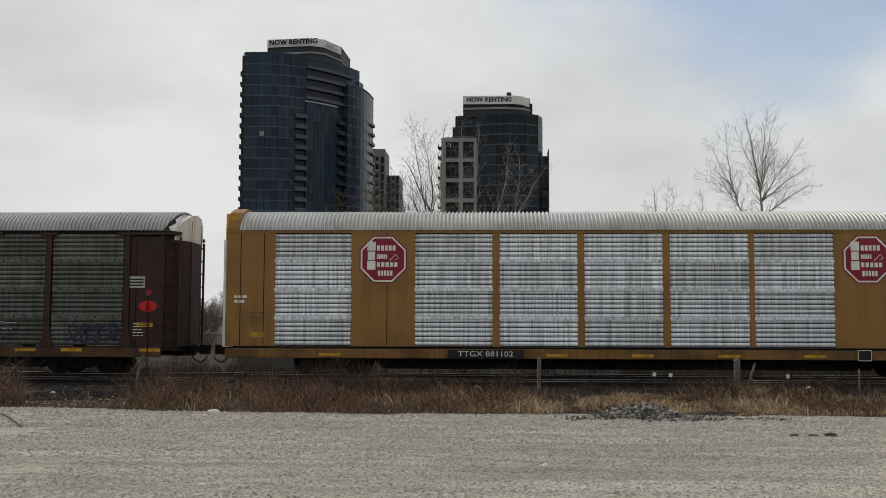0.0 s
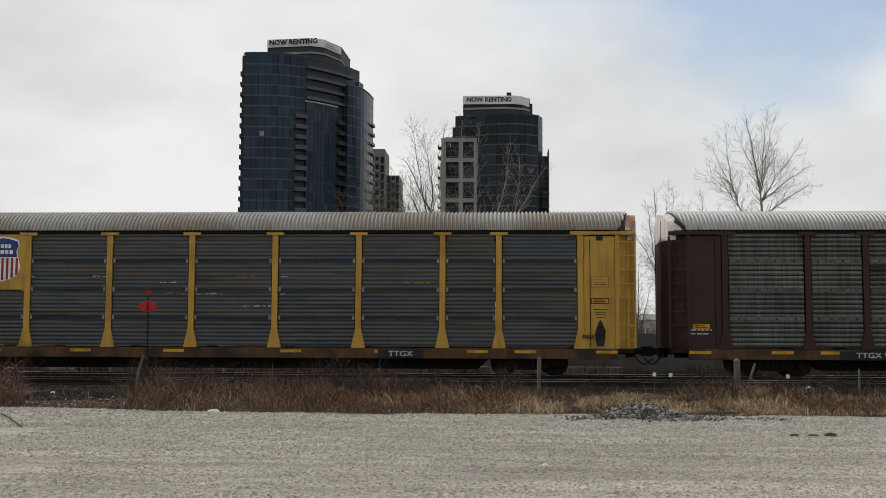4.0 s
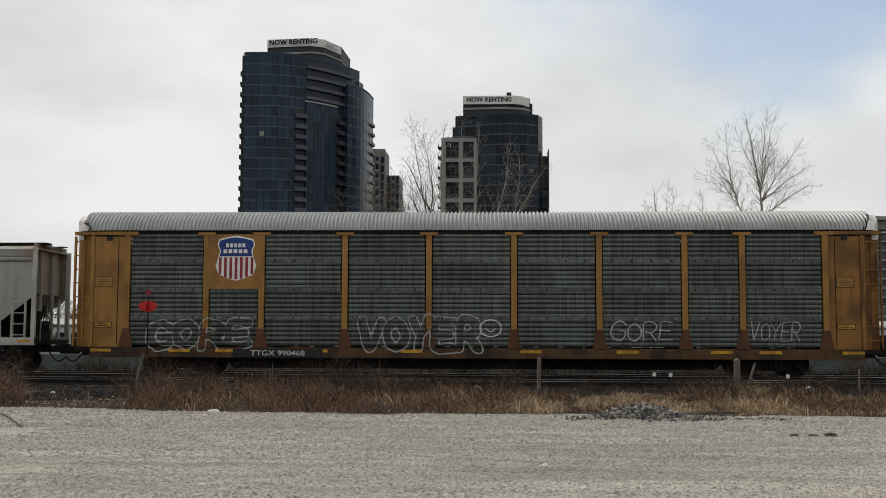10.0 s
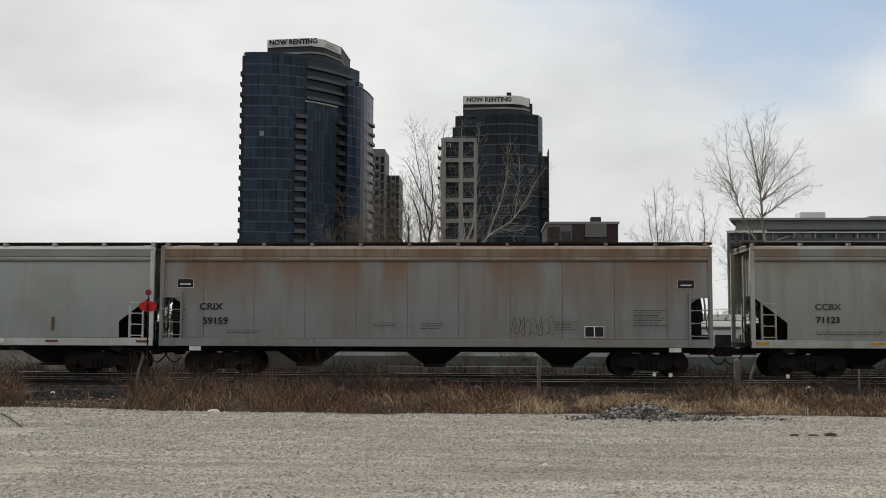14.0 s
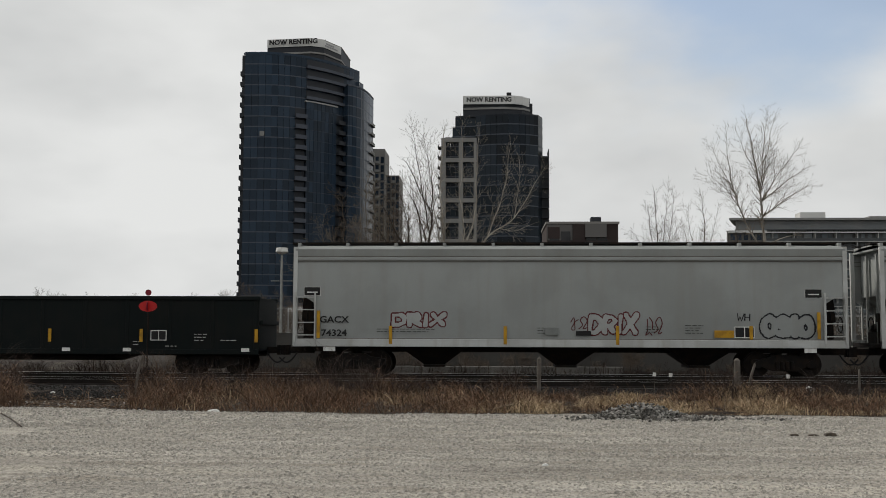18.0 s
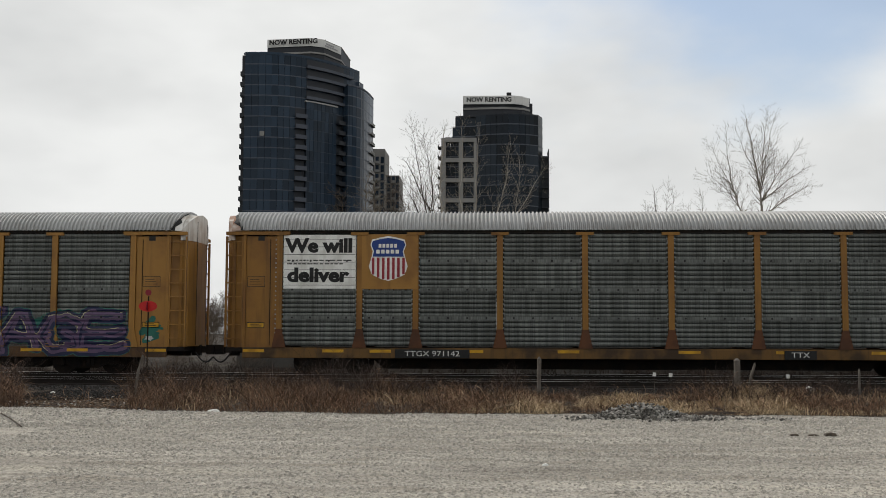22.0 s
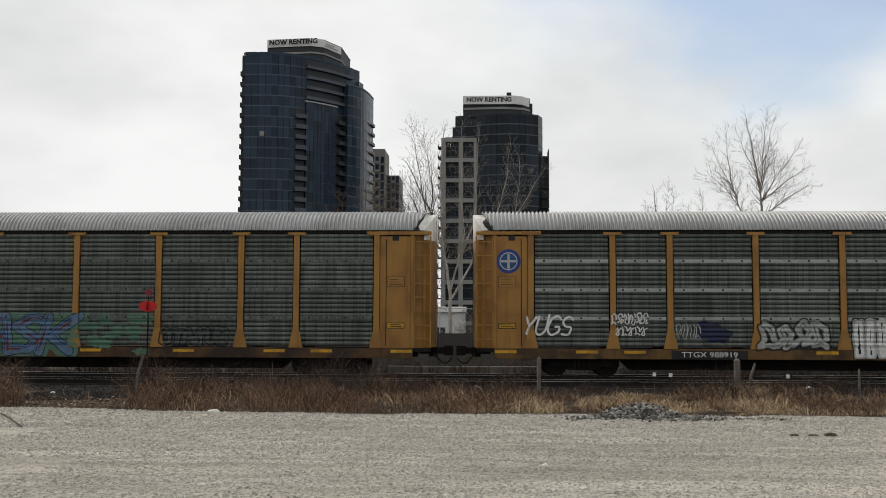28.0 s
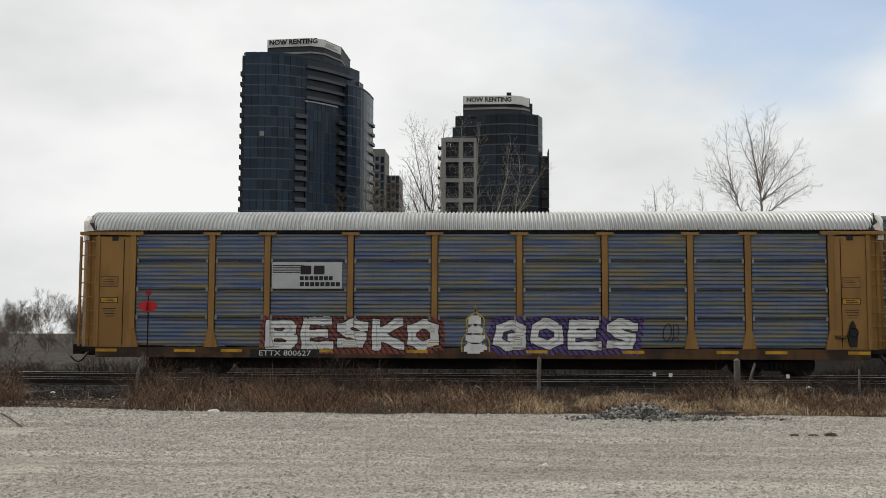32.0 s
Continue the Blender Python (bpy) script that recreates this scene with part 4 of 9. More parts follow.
def zone_material():
    """One ground: crushed-limestone lot, soil and litter under the weeds, dark ballast with the train's shade in its
    tone, and grey soil beyond; the borders are ragged.
    """
    m = bpy.data.materials.new("ground_gravel_soil_and_ballast")
    m.use_nodes = True
    nt = m.node_tree
    ln, mk = nt.links.new, nt.nodes.new
    bs = nt.nodes["Principled BSDF"]
    bs.inputs["Roughness"].default_value, bs.inputs["Specular IOR Level"].default_value = 0.95, 0.2
    g = mk("ShaderNodeNewGeometry")
    sep = mk("ShaderNodeSeparateXYZ")
    ln(g.outputs["Position"], sep.inputs[0])

    def nz(sc, detail=4.0, stretch=(1, 1, 1), rough_=0.55):
        mp = mk("ShaderNodeMapping")
        mp.inputs["Scale"].default_value = stretch
        ln(g.outputs["Position"], mp.inputs["Vector"])
        n = mk("ShaderNodeTexNoise")
        n.inputs["Scale"].default_value, n.inputs["Detail"].default_value, n.inputs["Roughness"].default_value = sc, detail, rough_
        ln(mp.outputs["Vector"], n.inputs["Vector"])
        return n.outputs["Fac"]

    def ramp(fac, stops):
        r = mk("ShaderNodeValToRGB")
        while len(r.color_ramp.elements) < len(stops):
            r.color_ramp.elements.new(0.5)
        for e, (p, c) in zip(r.color_ramp.elements, stops):
            e.position, e.color = p, (*c, 1)
        ln(fac, r.inputs["Fac"])
        return r.outputs["Color"]

    def mixc(fac, a, b, kind="MIX"):
        x = mk("ShaderNodeMix")
        x.data_type, x.blend_type = "RGBA", kind
        if isinstance(fac, float):
            x.inputs["Factor"].default_value = fac
        else:
            ln(fac, x.inputs["Factor"])
        ln(a, x.inputs["A"])
        ln(b, x.inputs["B"])
        return x.outputs["Result"]

    def edge(y0, width, wob):
        a = mk("ShaderNodeMath")
        a.operation = "MULTIPLY_ADD"
        ln(nz(0.7, 5.0), a.inputs[0])
        a.inputs[1].default_value = wob
        ln(sep.outputs["Y"], a.inputs[2])
        r = mk("ShaderNodeMapRange")
        r.interpolation_type = "SMOOTHSTEP"
        ln(a.outputs[0], r.inputs["Value"])
        r.inputs["From Min"].default_value, r.inputs["From Max"].default_value = y0 + wob / 2 - width, y0 + wob / 2 + width
        return r.outputs["Result"]

    lot = ramp(nz(0.35, 6.0, (0.5, 1.6, 1)), [(0.35, (0.33, 0.308, 0.272)), (0.5, (0.405, 0.38, 0.337)), (0.65, (0.465, 0.437, 0.39))])
    tracks = ramp(nz(0.8, 5.0, (0.12, 2.2, 1)), [(0.36, (0.76, 0.74, 0.71)), (0.5, (1, 1, 1)), (0.65, (1.12, 1.11, 1.08))])
    lot = mixc(1.0, lot, tracks, "MULTIPLY")
    grit = ramp(nz(20.0, 4.0, (1, 0.8, 1), 0.65), [(0.36, (0.5, 0.49, 0.48)), (0.5, (1, 1, 1)), (0.62, (1.2, 1.19, 1.17))])
    lot = mixc(0.85, lot, grit, "MULTIPLY")
    soil = ramp(nz(3.0, 6.0), [(0.35, (0.012, 0.008, 0.006)), (0.52, (0.034, 0.023, 0.015)), (0.68, (0.09, 0.064, 0.04))])
    # ballast goes near black: the shade round the train is in this ramp
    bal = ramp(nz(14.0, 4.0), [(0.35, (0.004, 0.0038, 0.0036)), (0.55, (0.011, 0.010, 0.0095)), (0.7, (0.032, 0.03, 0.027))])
    back = ramp(nz(1.2, 6.0), [(0.35, (0.02, 0.016, 0.013)), (0.55, (0.045, 0.037, 0.03)), (0.7, (0.08, 0.07, 0.056))])
    col = mixc(edge(-13.0, 0.18, 1.2), lot, soil)
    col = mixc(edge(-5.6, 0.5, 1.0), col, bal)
    col = mixc(edge(5.2, 0.8, 2.0), col, back)
    ln(col, bs.inputs["Base Color"])
    bp = mk("ShaderNodeBump")
    bp.inputs["Strength"].default_value, bp.inputs["Distance"].default_value = 1.0, 0.085
    fine_, mid, both = nz(26.0, 3.0), mk("ShaderNodeMath"), mk("ShaderNodeMath")
    mid.operation = both.operation = "MULTIPLY_ADD"
    ln(nz(8.0, 3.0), mid.inputs[0])
    mid.inputs[1].default_value = 1.0
    ln(fine_, mid.inputs[2])
    ln(nz(2.6, 4.0, (0.6, 1.2, 1)), both.inputs[0])
    both.inputs[1].default_value = 1.0
    ln(mid.outputs[0], both.inputs[2])
    ln(both.outputs[0], bp.inputs["Height"])
    ln(bp.outputs["Normal"], bs.inputs["Normal"])
    return m


def build_ground():
    xs = axis_steps(15, 0.16, 4000, 1.3)
    xs = [-x for x in xs[:0:-1]] + xs
    ys = [-y for y in axis_steps(28, 0.08, 900, 1.5)[:0:-1]] + axis_steps(30, 0.5, 4500, 1.3)
    v = [(x, y, ground_height(x, y)) for y in ys for x in xs]
    n = len(xs)
    f = [(j * n + i, j * n + i + 1, (j + 1) * n + i + 1, (j + 1) * n + i) for j in range(len(ys) - 1) for i in range(n - 1)]
    me = raw_mesh("ground", v, f)
    me.shade_smooth()
    me.materials.append(zone_material())
    tagged(new("ground", me), "pale crushed-gravel lot, weedy verge, dark ballast and rough soil", "ground", "", "structure")


RAIL_PROFILE = ((-0.07, -0.17), (0.07, -0.17), (0.07, -0.155), (0.012, -0.135), (0.012, -0.045), (0.037, -0.035), (0.037, -0.004), (-0.037, -0.004), (-0.037, -0.035), (-0.012, -0.045),
                (-0.012, -0.135), (-0.07, -0.155))


def build_track(cy, label, name):
    t = thing(name, label, "railway track", "", (0, cy, 0), "structure")
    for y in (-0.755, 0.755):
        rail = part("rail", Shape().prism([(a + y, b) for a, b in RAIL_PROFILE], -520, 520, "x"), M_RAIL, t)
        part("railhead", Shape().box(-520, 520, y - 0.02, y + 0.02, -0.004, 0.0), M_RAILTOP, rail, "polished running surface of the rail")
    # timber tone is darkened too, to sit in the train's shade
    wood = surface("weathered_sleeper_timber", (0.018, 0.015, 0.012), 0.9, 0.0, (0.010, 0.008, 0.007), 0.6, 3.0, island=0.3)
    sl = Shape()
    rnd = random.Random(4)
    for i in range(-330, 331):
        x = i * 0.52 + rnd.uniform(-0.03, 0.03)
        sl.box(x - 0.11, x + 0.11, -1.28 + rnd.uniform(-0.05, 0.05), 1.28, -0.30, -0.172)
    ob = part("sleepers", raw_mesh("sleepers", sl.v, sl.f), wood, t)
    ob["kind"] = "stuff"


def stones_mesh(seed, rows, name):
    """Loose angular stones: rows of (x0, x1, y0, y1, count, smallest, largest)."""
    rnd = np.random.default_rng(seed)
    vs, fs, base = [], [], 0
    ring = np.arange(4) * 1.571
    quad = np.array([(4, 5, 6, 7)] + [(k, (k + 1) % 4, 4 + (k + 1) % 4, 4 + k) for k in range(4)])
    for x0, x1, y0, y1, n, s0, s1 in rows:
        x, y = rnd.uniform(x0, x1, n), rnd.uniform(y0, y1, n)
        s = s0 + (s1 - s0) * rnd.random(n) ** 2.4
        z = np.array([ground_height(a, b) for a, b in zip(x, y)])
        a = rnd.uniform(0, 6.28, n)[:, None] + ring
        lo, hi = a + rnd.uniform(-0.4, 0.4, (n, 4)), a + rnd.uniform(-0.5, 0.5, (n, 4))
        r = s[:, None] * rnd.uniform(0.45, 0.8, (n, 4))
        low = np.stack((x[:, None] + s[:, None] * np.cos(lo), y[:, None] + s[:, None] * np.sin(lo), (z - 0.2 * s)[:, None] + 0 * lo), 2)
        top = np.stack((x[:, None] + r * np.cos(hi), y[:, None] + r * np.sin(hi), z[:, None] + s[:, None] * rnd.uniform(0.45, 0.95, (n, 4))), 2)
        vs.append(np.concatenate((low, top), 1).reshape(-1, 3))
        fs.append((base + 8 * np.arange(n)[:, None, None] + quad).reshape(-1, 4))
        base += 8 * n
    return raw_mesh(name, np.concatenate(vs).tolist(), np.concatenate(fs).tolist())


def build_stones():
    m = surface("limestone_chips", (0.42, 0.395, 0.352), 0.9, 0.0, (0.30, 0.285, 0.255), 0.5, 6.0, island=0.3)
    me = stones_mesh(11, [(-5.6, 5.4, -26, -21.5, 12000, 0.008, 0.022), (-7.9, 7.2, -21.5, -17, 17000, 0.010, 0.028), (-11.5, 9.6, -17, -13.25, 20000, 0.012, 0.036), (-12.6, -8.2, -12.4, -8.6, 260, 0.01, 0.04)], "gravel_stones")
    me.materials.append(m)
    tagged(new("gravel_stones", me), "loose pale limestone chips scattered over the lot", "gravel", "", "stuff")
    # stones as dark as the bed, shade from the train included
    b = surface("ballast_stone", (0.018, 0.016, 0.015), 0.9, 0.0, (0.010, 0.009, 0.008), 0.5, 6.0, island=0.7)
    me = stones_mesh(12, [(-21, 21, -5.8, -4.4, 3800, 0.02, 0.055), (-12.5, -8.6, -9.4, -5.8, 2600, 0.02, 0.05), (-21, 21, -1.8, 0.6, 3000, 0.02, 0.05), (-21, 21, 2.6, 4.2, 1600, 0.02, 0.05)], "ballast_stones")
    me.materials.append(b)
    tagged(new("ballast_stones", me), "dark crushed ballast stones beside the rails", "ballast", "", "stuff")


# ---- plants ----
def blades_mesh(name, seed, count, spot, height, width, lean, forks=0):
    """Dry stems: bent two-piece blades, some forked."""
    rnd = random.Random(seed)
    v, f = [], []
    for _ in range(count):
        x, y = spot(rnd)
        z = ground_height(x, y) - 0.02
        h = height(rnd, x, y)
        if h < 0.05:
            continue
        stems = [(x, y, z, h, rnd.gauss(0, lean), rnd.gauss(0, lean))]
        for _k in range(forks):
            u = rnd.uniform(0.3, 0.75)
            stems.append((x + stems[0][4] * h * u * 0.6, y + stems[0][5] * h * u * 0.6, z + h * u, h * (1 - u) * rnd.uniform(0.6, 1.1), rnd.gauss(0, lean * 2.2), rnd.gauss(0, lean * 2.2)))
        for sx, sy, sz, sh, lx, ly in stems:
            w = width * rnd.uniform(0.6, 1.4)
            a = rnd.uniform(-0.7, 0.7)
            cx, cy = w * math.cos(a), w * math.sin(a)
            n = len(v)
            mx, my, mz = sx + lx * sh * 0.4, sy + ly * sh * 0.4, sz + sh * 0.55
            tx, ty, tz = sx + lx * sh * 1.2, sy + ly * sh * 1.2, sz + sh * (1 - 0.15 * abs(lx))
            v += [(sx - cx, sy - cy, sz), (sx + cx, sy + cy, sz), (mx - cx * 0.7, my - cy * 0.7, mz), (mx + cx * 0.7, my + cy * 0.7, mz), (tx, ty, tz)]
            f += [(n, n + 1, n + 3, n + 2), (n + 2, n + 3, n + 4)]
    return raw_mesh(name, v, f)


def bare_strip(x, y):
    """Bare wedge of verge beside the leaning post, its edges laid along the camera's sight lines to fit the view."""
    return -11.95 - 0.44 * (y + 9) < x < -9.15 - 0.335 * (y + 9)


def verge_density(x, y):
    """How tall the dry growth stands along the verge: low on the bare wedge and at the pale grass."""
    if bare_strip(x, y):
        return 0.10
    if x < -9.15 - 0.335 * (y + 9):
        return 1.6
    if x < -2.6:
        return 1.32 + 0.2 * math.sin(x * 1.9)
    if x < 0.9:
        return 1.0 + 0.15 * math.sin(x * 1.7)
    if x < 5.2:
        return 0.42
    return 0.8 + 0.2 * math.sin(x * 1.1)


def build_verge():
    red = surface("dry_red_brown_stems", (0.13, 0.075, 0.045), 0.9, 0.0, (0.04, 0.026, 0.019), 0.6, 1.2, island=0.85)
    pale = surface("dry_straw_grass", (0.40, 0.30, 0.185), 0.9, 0.0, (0.22, 0.15, 0.085), 0.5, 0.8, island=0.5)
    grey = surface("grey_brown_weed_stems", (0.045, 0.031, 0.024), 0.9, 0.0, (0.022, 0.016, 0.013), 0.5, 1.2, island=0.6)

    def anywhere(rnd):
        return rnd.uniform(-22, 22), -13.28 + 7.2 * rnd.random() ** 0.9

    def back_half(rnd):
        return rnd.uniform(-22, 22), rnd.uniform(-9.6, -5.2)

    def pale_spot(rnd):
        k = rnd.random()
        if k < 0.66:
            return rnd.gauss(4.2, 2.8), rnd.uniform(-12.9, -7.0)
        return rnd.uniform(-22, 22), -12.9 + 6.5 * rnd.random()
    def tuft(x, y, k):
        return max(0.0, 0.5 + 1.3 * rough(x, y, 0.6, k) + 0.8 * rough(x, y, 1.9, k + 2))

    def behind(rnd):
        return rnd.uniform(-34, 34), rnd.uniform(4.2, 11.5)
    for name, seed, count, spot, h, w, lean, forks, mat_, label in (
            ("dry_weeds", 21, 34000, anywhere, lambda r, x, y: verge_density(x, y) * r.uniform(0.10, 0.55) * tuft(x, y, 7), 0.0045, 0.55, 3, red, "dense red-brown dead weeds along the lot's edge"),
            ("dry_tall_stems", 22, 7500, back_half, lambda r, x, y: verge_density(x, y) * r.uniform(0.25, 0.95) * tuft(x, y, 3), 0.0042, 0.42, 4, grey, "tall grey-brown dead stems before the track"),
            ("straw_grass", 23, 34000, pale_spot, lambda r, x, y: (0.6 + 0.4 * verge_density(x, y) if 0.2 < verge_density(x, y) < 1.5 else 0.15) * r.uniform(0.06, 0.36) * tuft(x, y, 5), 0.007, 0.85, 0, pale, "matted straw-coloured dead grass"),
            ("trackside_brush", 24, 12000, behind, lambda r, x, y: r.uniform(0.2, 0.75) * tuft(x, y, 4), 0.008, 0.35, 2, grey, "dull brown brush on the far side of the track")):
        me = blades_mesh(name, seed, count, spot, h, w, lean, forks)
        me.materials.append(mat_)
        tagged(new(name, me), label, "dry weeds", "", "stuff")
    for me, mat_, label, kind_of in ((canes_mesh(25, 5200), surface("dry_bramble_canes", (0.21, 0.125, 0.075), 0.85, 0.0, (0.33, 0.23, 0.15), 0.6, 0.6, island=0.75), "arching dry bramble canes tangled over the verge", "brambles"),
                                     (litter_mesh(26, 9000), surface("red_brown_leaf_litter", (0.115, 0.07, 0.042), 0.9, 0.0, (0.24, 0.18, 0.115), 0.5, 2.0, island=0.8), "red-brown dead leaves and scraps on bare soil", "leaf litter")):
        me.materials.append(mat_)
        tagged(new(me.name, me), label, kind_of, "", "stuff")


def canes_mesh(seed, count):
    """Arching bramble canes, each a bent flat strip that rises and bows over."""
    rnd = random.Random(seed)
    v, f = [], []
    while count:
        x, y = rnd.uniform(-21, 21), rnd.uniform(-12.9, -6.2)
        thick = verge_density(x, y) * max(0.0, 0.4 + 1.5 * rough(x, y, 0.5, 13.0))
        if rnd.random() > thick:
            continue
        count -= 1
        length, a = rnd.uniform(0.25, 0.8) * (0.6 + 0.5 * min(1.0, verge_density(x, y))), rnd.uniform(0, 6.28)
        lean, droop, w = rnd.uniform(0.15, 0.9), rnd.uniform(0.1, 0.45), rnd.uniform(0.002, 0.0042)
        px, py, pz, up = x, y, ground_height(x, y) - 0.02, 1.0
        n, steps = len(v), 7
        for k in range(steps + 1):
            v += [(px - w, py, pz), (px + w, py + w * 0.4, pz + w * 0.7)]
            d = math.hypot(lean, up)
            px, py, pz = px + length / steps * lean / d * math.cos(a), py + length / steps * lean / d * math.sin(a) * 0.7, max(ground_height(px, py) + 0.01, pz + length / steps * up / d)
            up -= droop
            a += rnd.gauss(0, 0.12)
        f += [(n + 2 * k, n + 2 * k + 1, n + 2 * k + 3, n + 2 * k + 2) for k in range(steps)]
    return raw_mesh("bramble_canes", v, f)


def litter_mesh(seed, count):
    """Curled dead leaves and scraps of bark on the bare stretch."""
    rnd = random.Random(seed)
    v, f = [], []
    for _ in range(count):
        x, y = rnd.uniform(-13.2, -7.6), rnd.uniform(-13.0, -8.2)
        if not bare_strip(x, y) or rough(x, y, 0.8, 21.0) < rnd.uniform(-0.5, 0.3):
            continue
        z, r, a, n = ground_height(x, y), rnd.uniform(0.012, 0.045), rnd.uniform(0, 6.28), len(v)
        c, d = r * math.cos(a), r * math.sin(a)
        v += [(x - c, y - d, z + 0.004), (x + d * 0.6, y - c * 0.6, z + r * rnd.uniform(0.2, 0.8)), (x + c, y + d, z + 0.008), (x - d * 0.6, y + c * 0.6, z + r * rnd.uniform(0.2, 0.9))]
        f.append((n, n + 1, n + 2, n + 3))
    return raw_mesh("leaf_litter", v, f)


def tree_mesh(name, seed, height, trunk_r, fork_z, spread, levels=4, lean=(0, 0), stems=1, droop=0.0, limbs=6, wander=0.08, rise=0.05, thin=0.0065):
    """A bare tree: a tapered trunk, limbs that sweep upwards into a fan, side branches and fine twigs."""
    rnd = random.Random(seed)
    v, f = [], []

    def seg(p, q, r0, r1, n):
        d = q - p
        if d.length < 1e-5:
            return
        d = d.normalized()
        a = d.orthogonal().normalized()
        b = d.cross(a)
        k = len(v)
        for c, r in ((p, r0), (q, r1)):
            for i in range(n):
                t = 2 * math.pi * i / n
                v.append(tuple(c + (a * math.cos(t) + b * math.sin(t)) * r))
        for i in range(n):
            f.append((k + i, k + (i + 1) % n, k + n + (i + 1) % n, k + n + i))

    def fan(d, angle, roll):
        a = d.orthogonal().normalized()
        a.rotate(Matrix.Rotation(roll, 3, d))
        return (d * math.cos(angle) + a * math.sin(angle)).normalized()

    def grow(p, d, length, r, level):
        steps = (9, 9, 6, 4, 2)[level]
        n = (8, 6, 5, 3, 3)[level]
        q, rr, roll = p, r, rnd.uniform(0, 6.28)
        for i in range(steps):
            w = wander * (0.6, 1.0, 1.3, 1.6, 1.8)[level]
            d = (d + Vector((rnd.gauss(0, w), rnd.gauss(0, w), rnd.gauss(0, w * 0.5) + (rise if level else 0.0) - droop * 0.05 * max(0, level - 1)))).normalized()
            e = q + d * (length / steps)
            r1 = max(r * (1 - 0.82 * (i + 1) / steps) if level else r * (1 - 0.35 * (i + 1) / steps), thin)
            seg(q, e, rr, r1, n)
            q, rr = e, r1
            if 0 < level < levels and i >= (1 if level > 1 else 2) - (level == 3):
                left = 1 - (i + 0.5) / steps
                for _k in range(2 if level < 3 else 1):
                    roll += 2.4 + rnd.uniform(-0.5, 0.5)
                    grow(q, fan(d, rnd.uniform(0.5, 0.85), roll), length * (0.20 + 0.42 * left) * rnd.uniform(0.75, 1.2), max(rr * 0.55, thin), level + 1)
        return q, d, rr

    for s in range(stems):
        o = 2 * math.pi * s / max(1, stems) + 0.5
        d = Vector((lean[0] + (0.26 * math.cos(o) if stems > 1 else 0), lean[1] + (0.22 * math.sin(o) if stems > 1 else 0), 1)).normalized()
        r = trunk_r * (1 if s == 0 else 0.75)
        q, d, rr = grow(Vector((0.14 * s, 0, -0.2)), d, fork_z * rnd.uniform(0.9, 1.12), r, 0)
        n = max(3, limbs - stems + 1)
        for k in range(n):
            ang = spread * (0.25 if k == 0 else rnd.uniform(0.65, 1.1))
            grow(q, fan((d + Vector((0, 0, 0.4))).normalized(), ang, 2 * math.pi * k / n + rnd.uniform(-0.4, 0.4)), (height - fork_z) * (1.05 if k == 0 else rnd.uniform(0.75, 1.0)), rr * (0.8 if k == 0 else 0.6), 1)
    top = max(p[2] for p in v)
    k = height / top
    return raw_mesh(name, [(x * k, y * k, z * k) for x, y, z in v], f)


def branch_skin(a, b, r0, r1, sides):
    """Tubes for many branch pieces at once: verts and quads."""
    d = b - a
    d /= np.maximum(np.linalg.norm(d, axis=1), 1e-6)[:, None]
    u = np.cross(d, np.where(np.abs(d[:, 2:3]) > 0.9, (1.0, 0, 0), (0, 0, 1.0)))
    u /= np.linalg.norm(u, axis=1)[:, None]
    w = np.cross(d, u)
    ang = 2 * np.pi * np.arange(sides) / sides
    ring = u[:, None] * np.cos(ang)[None, :, None] + w[:, None] * np.sin(ang)[None, :, None]
    v = np.concatenate((a[:, None] + ring * r0[:, None, None], b[:, None] + ring * r1[:, None, None]), 1).reshape(-1, 3)
    quad = np.array([(k, (k + 1) % sides, sides + (k + 1) % sides, sides + k) for k in range(sides)])
    f = (2 * sides * np.arange(len(a))[:, None, None] + quad).reshape(-1, 4)
    return v.tolist(), f.tolist()


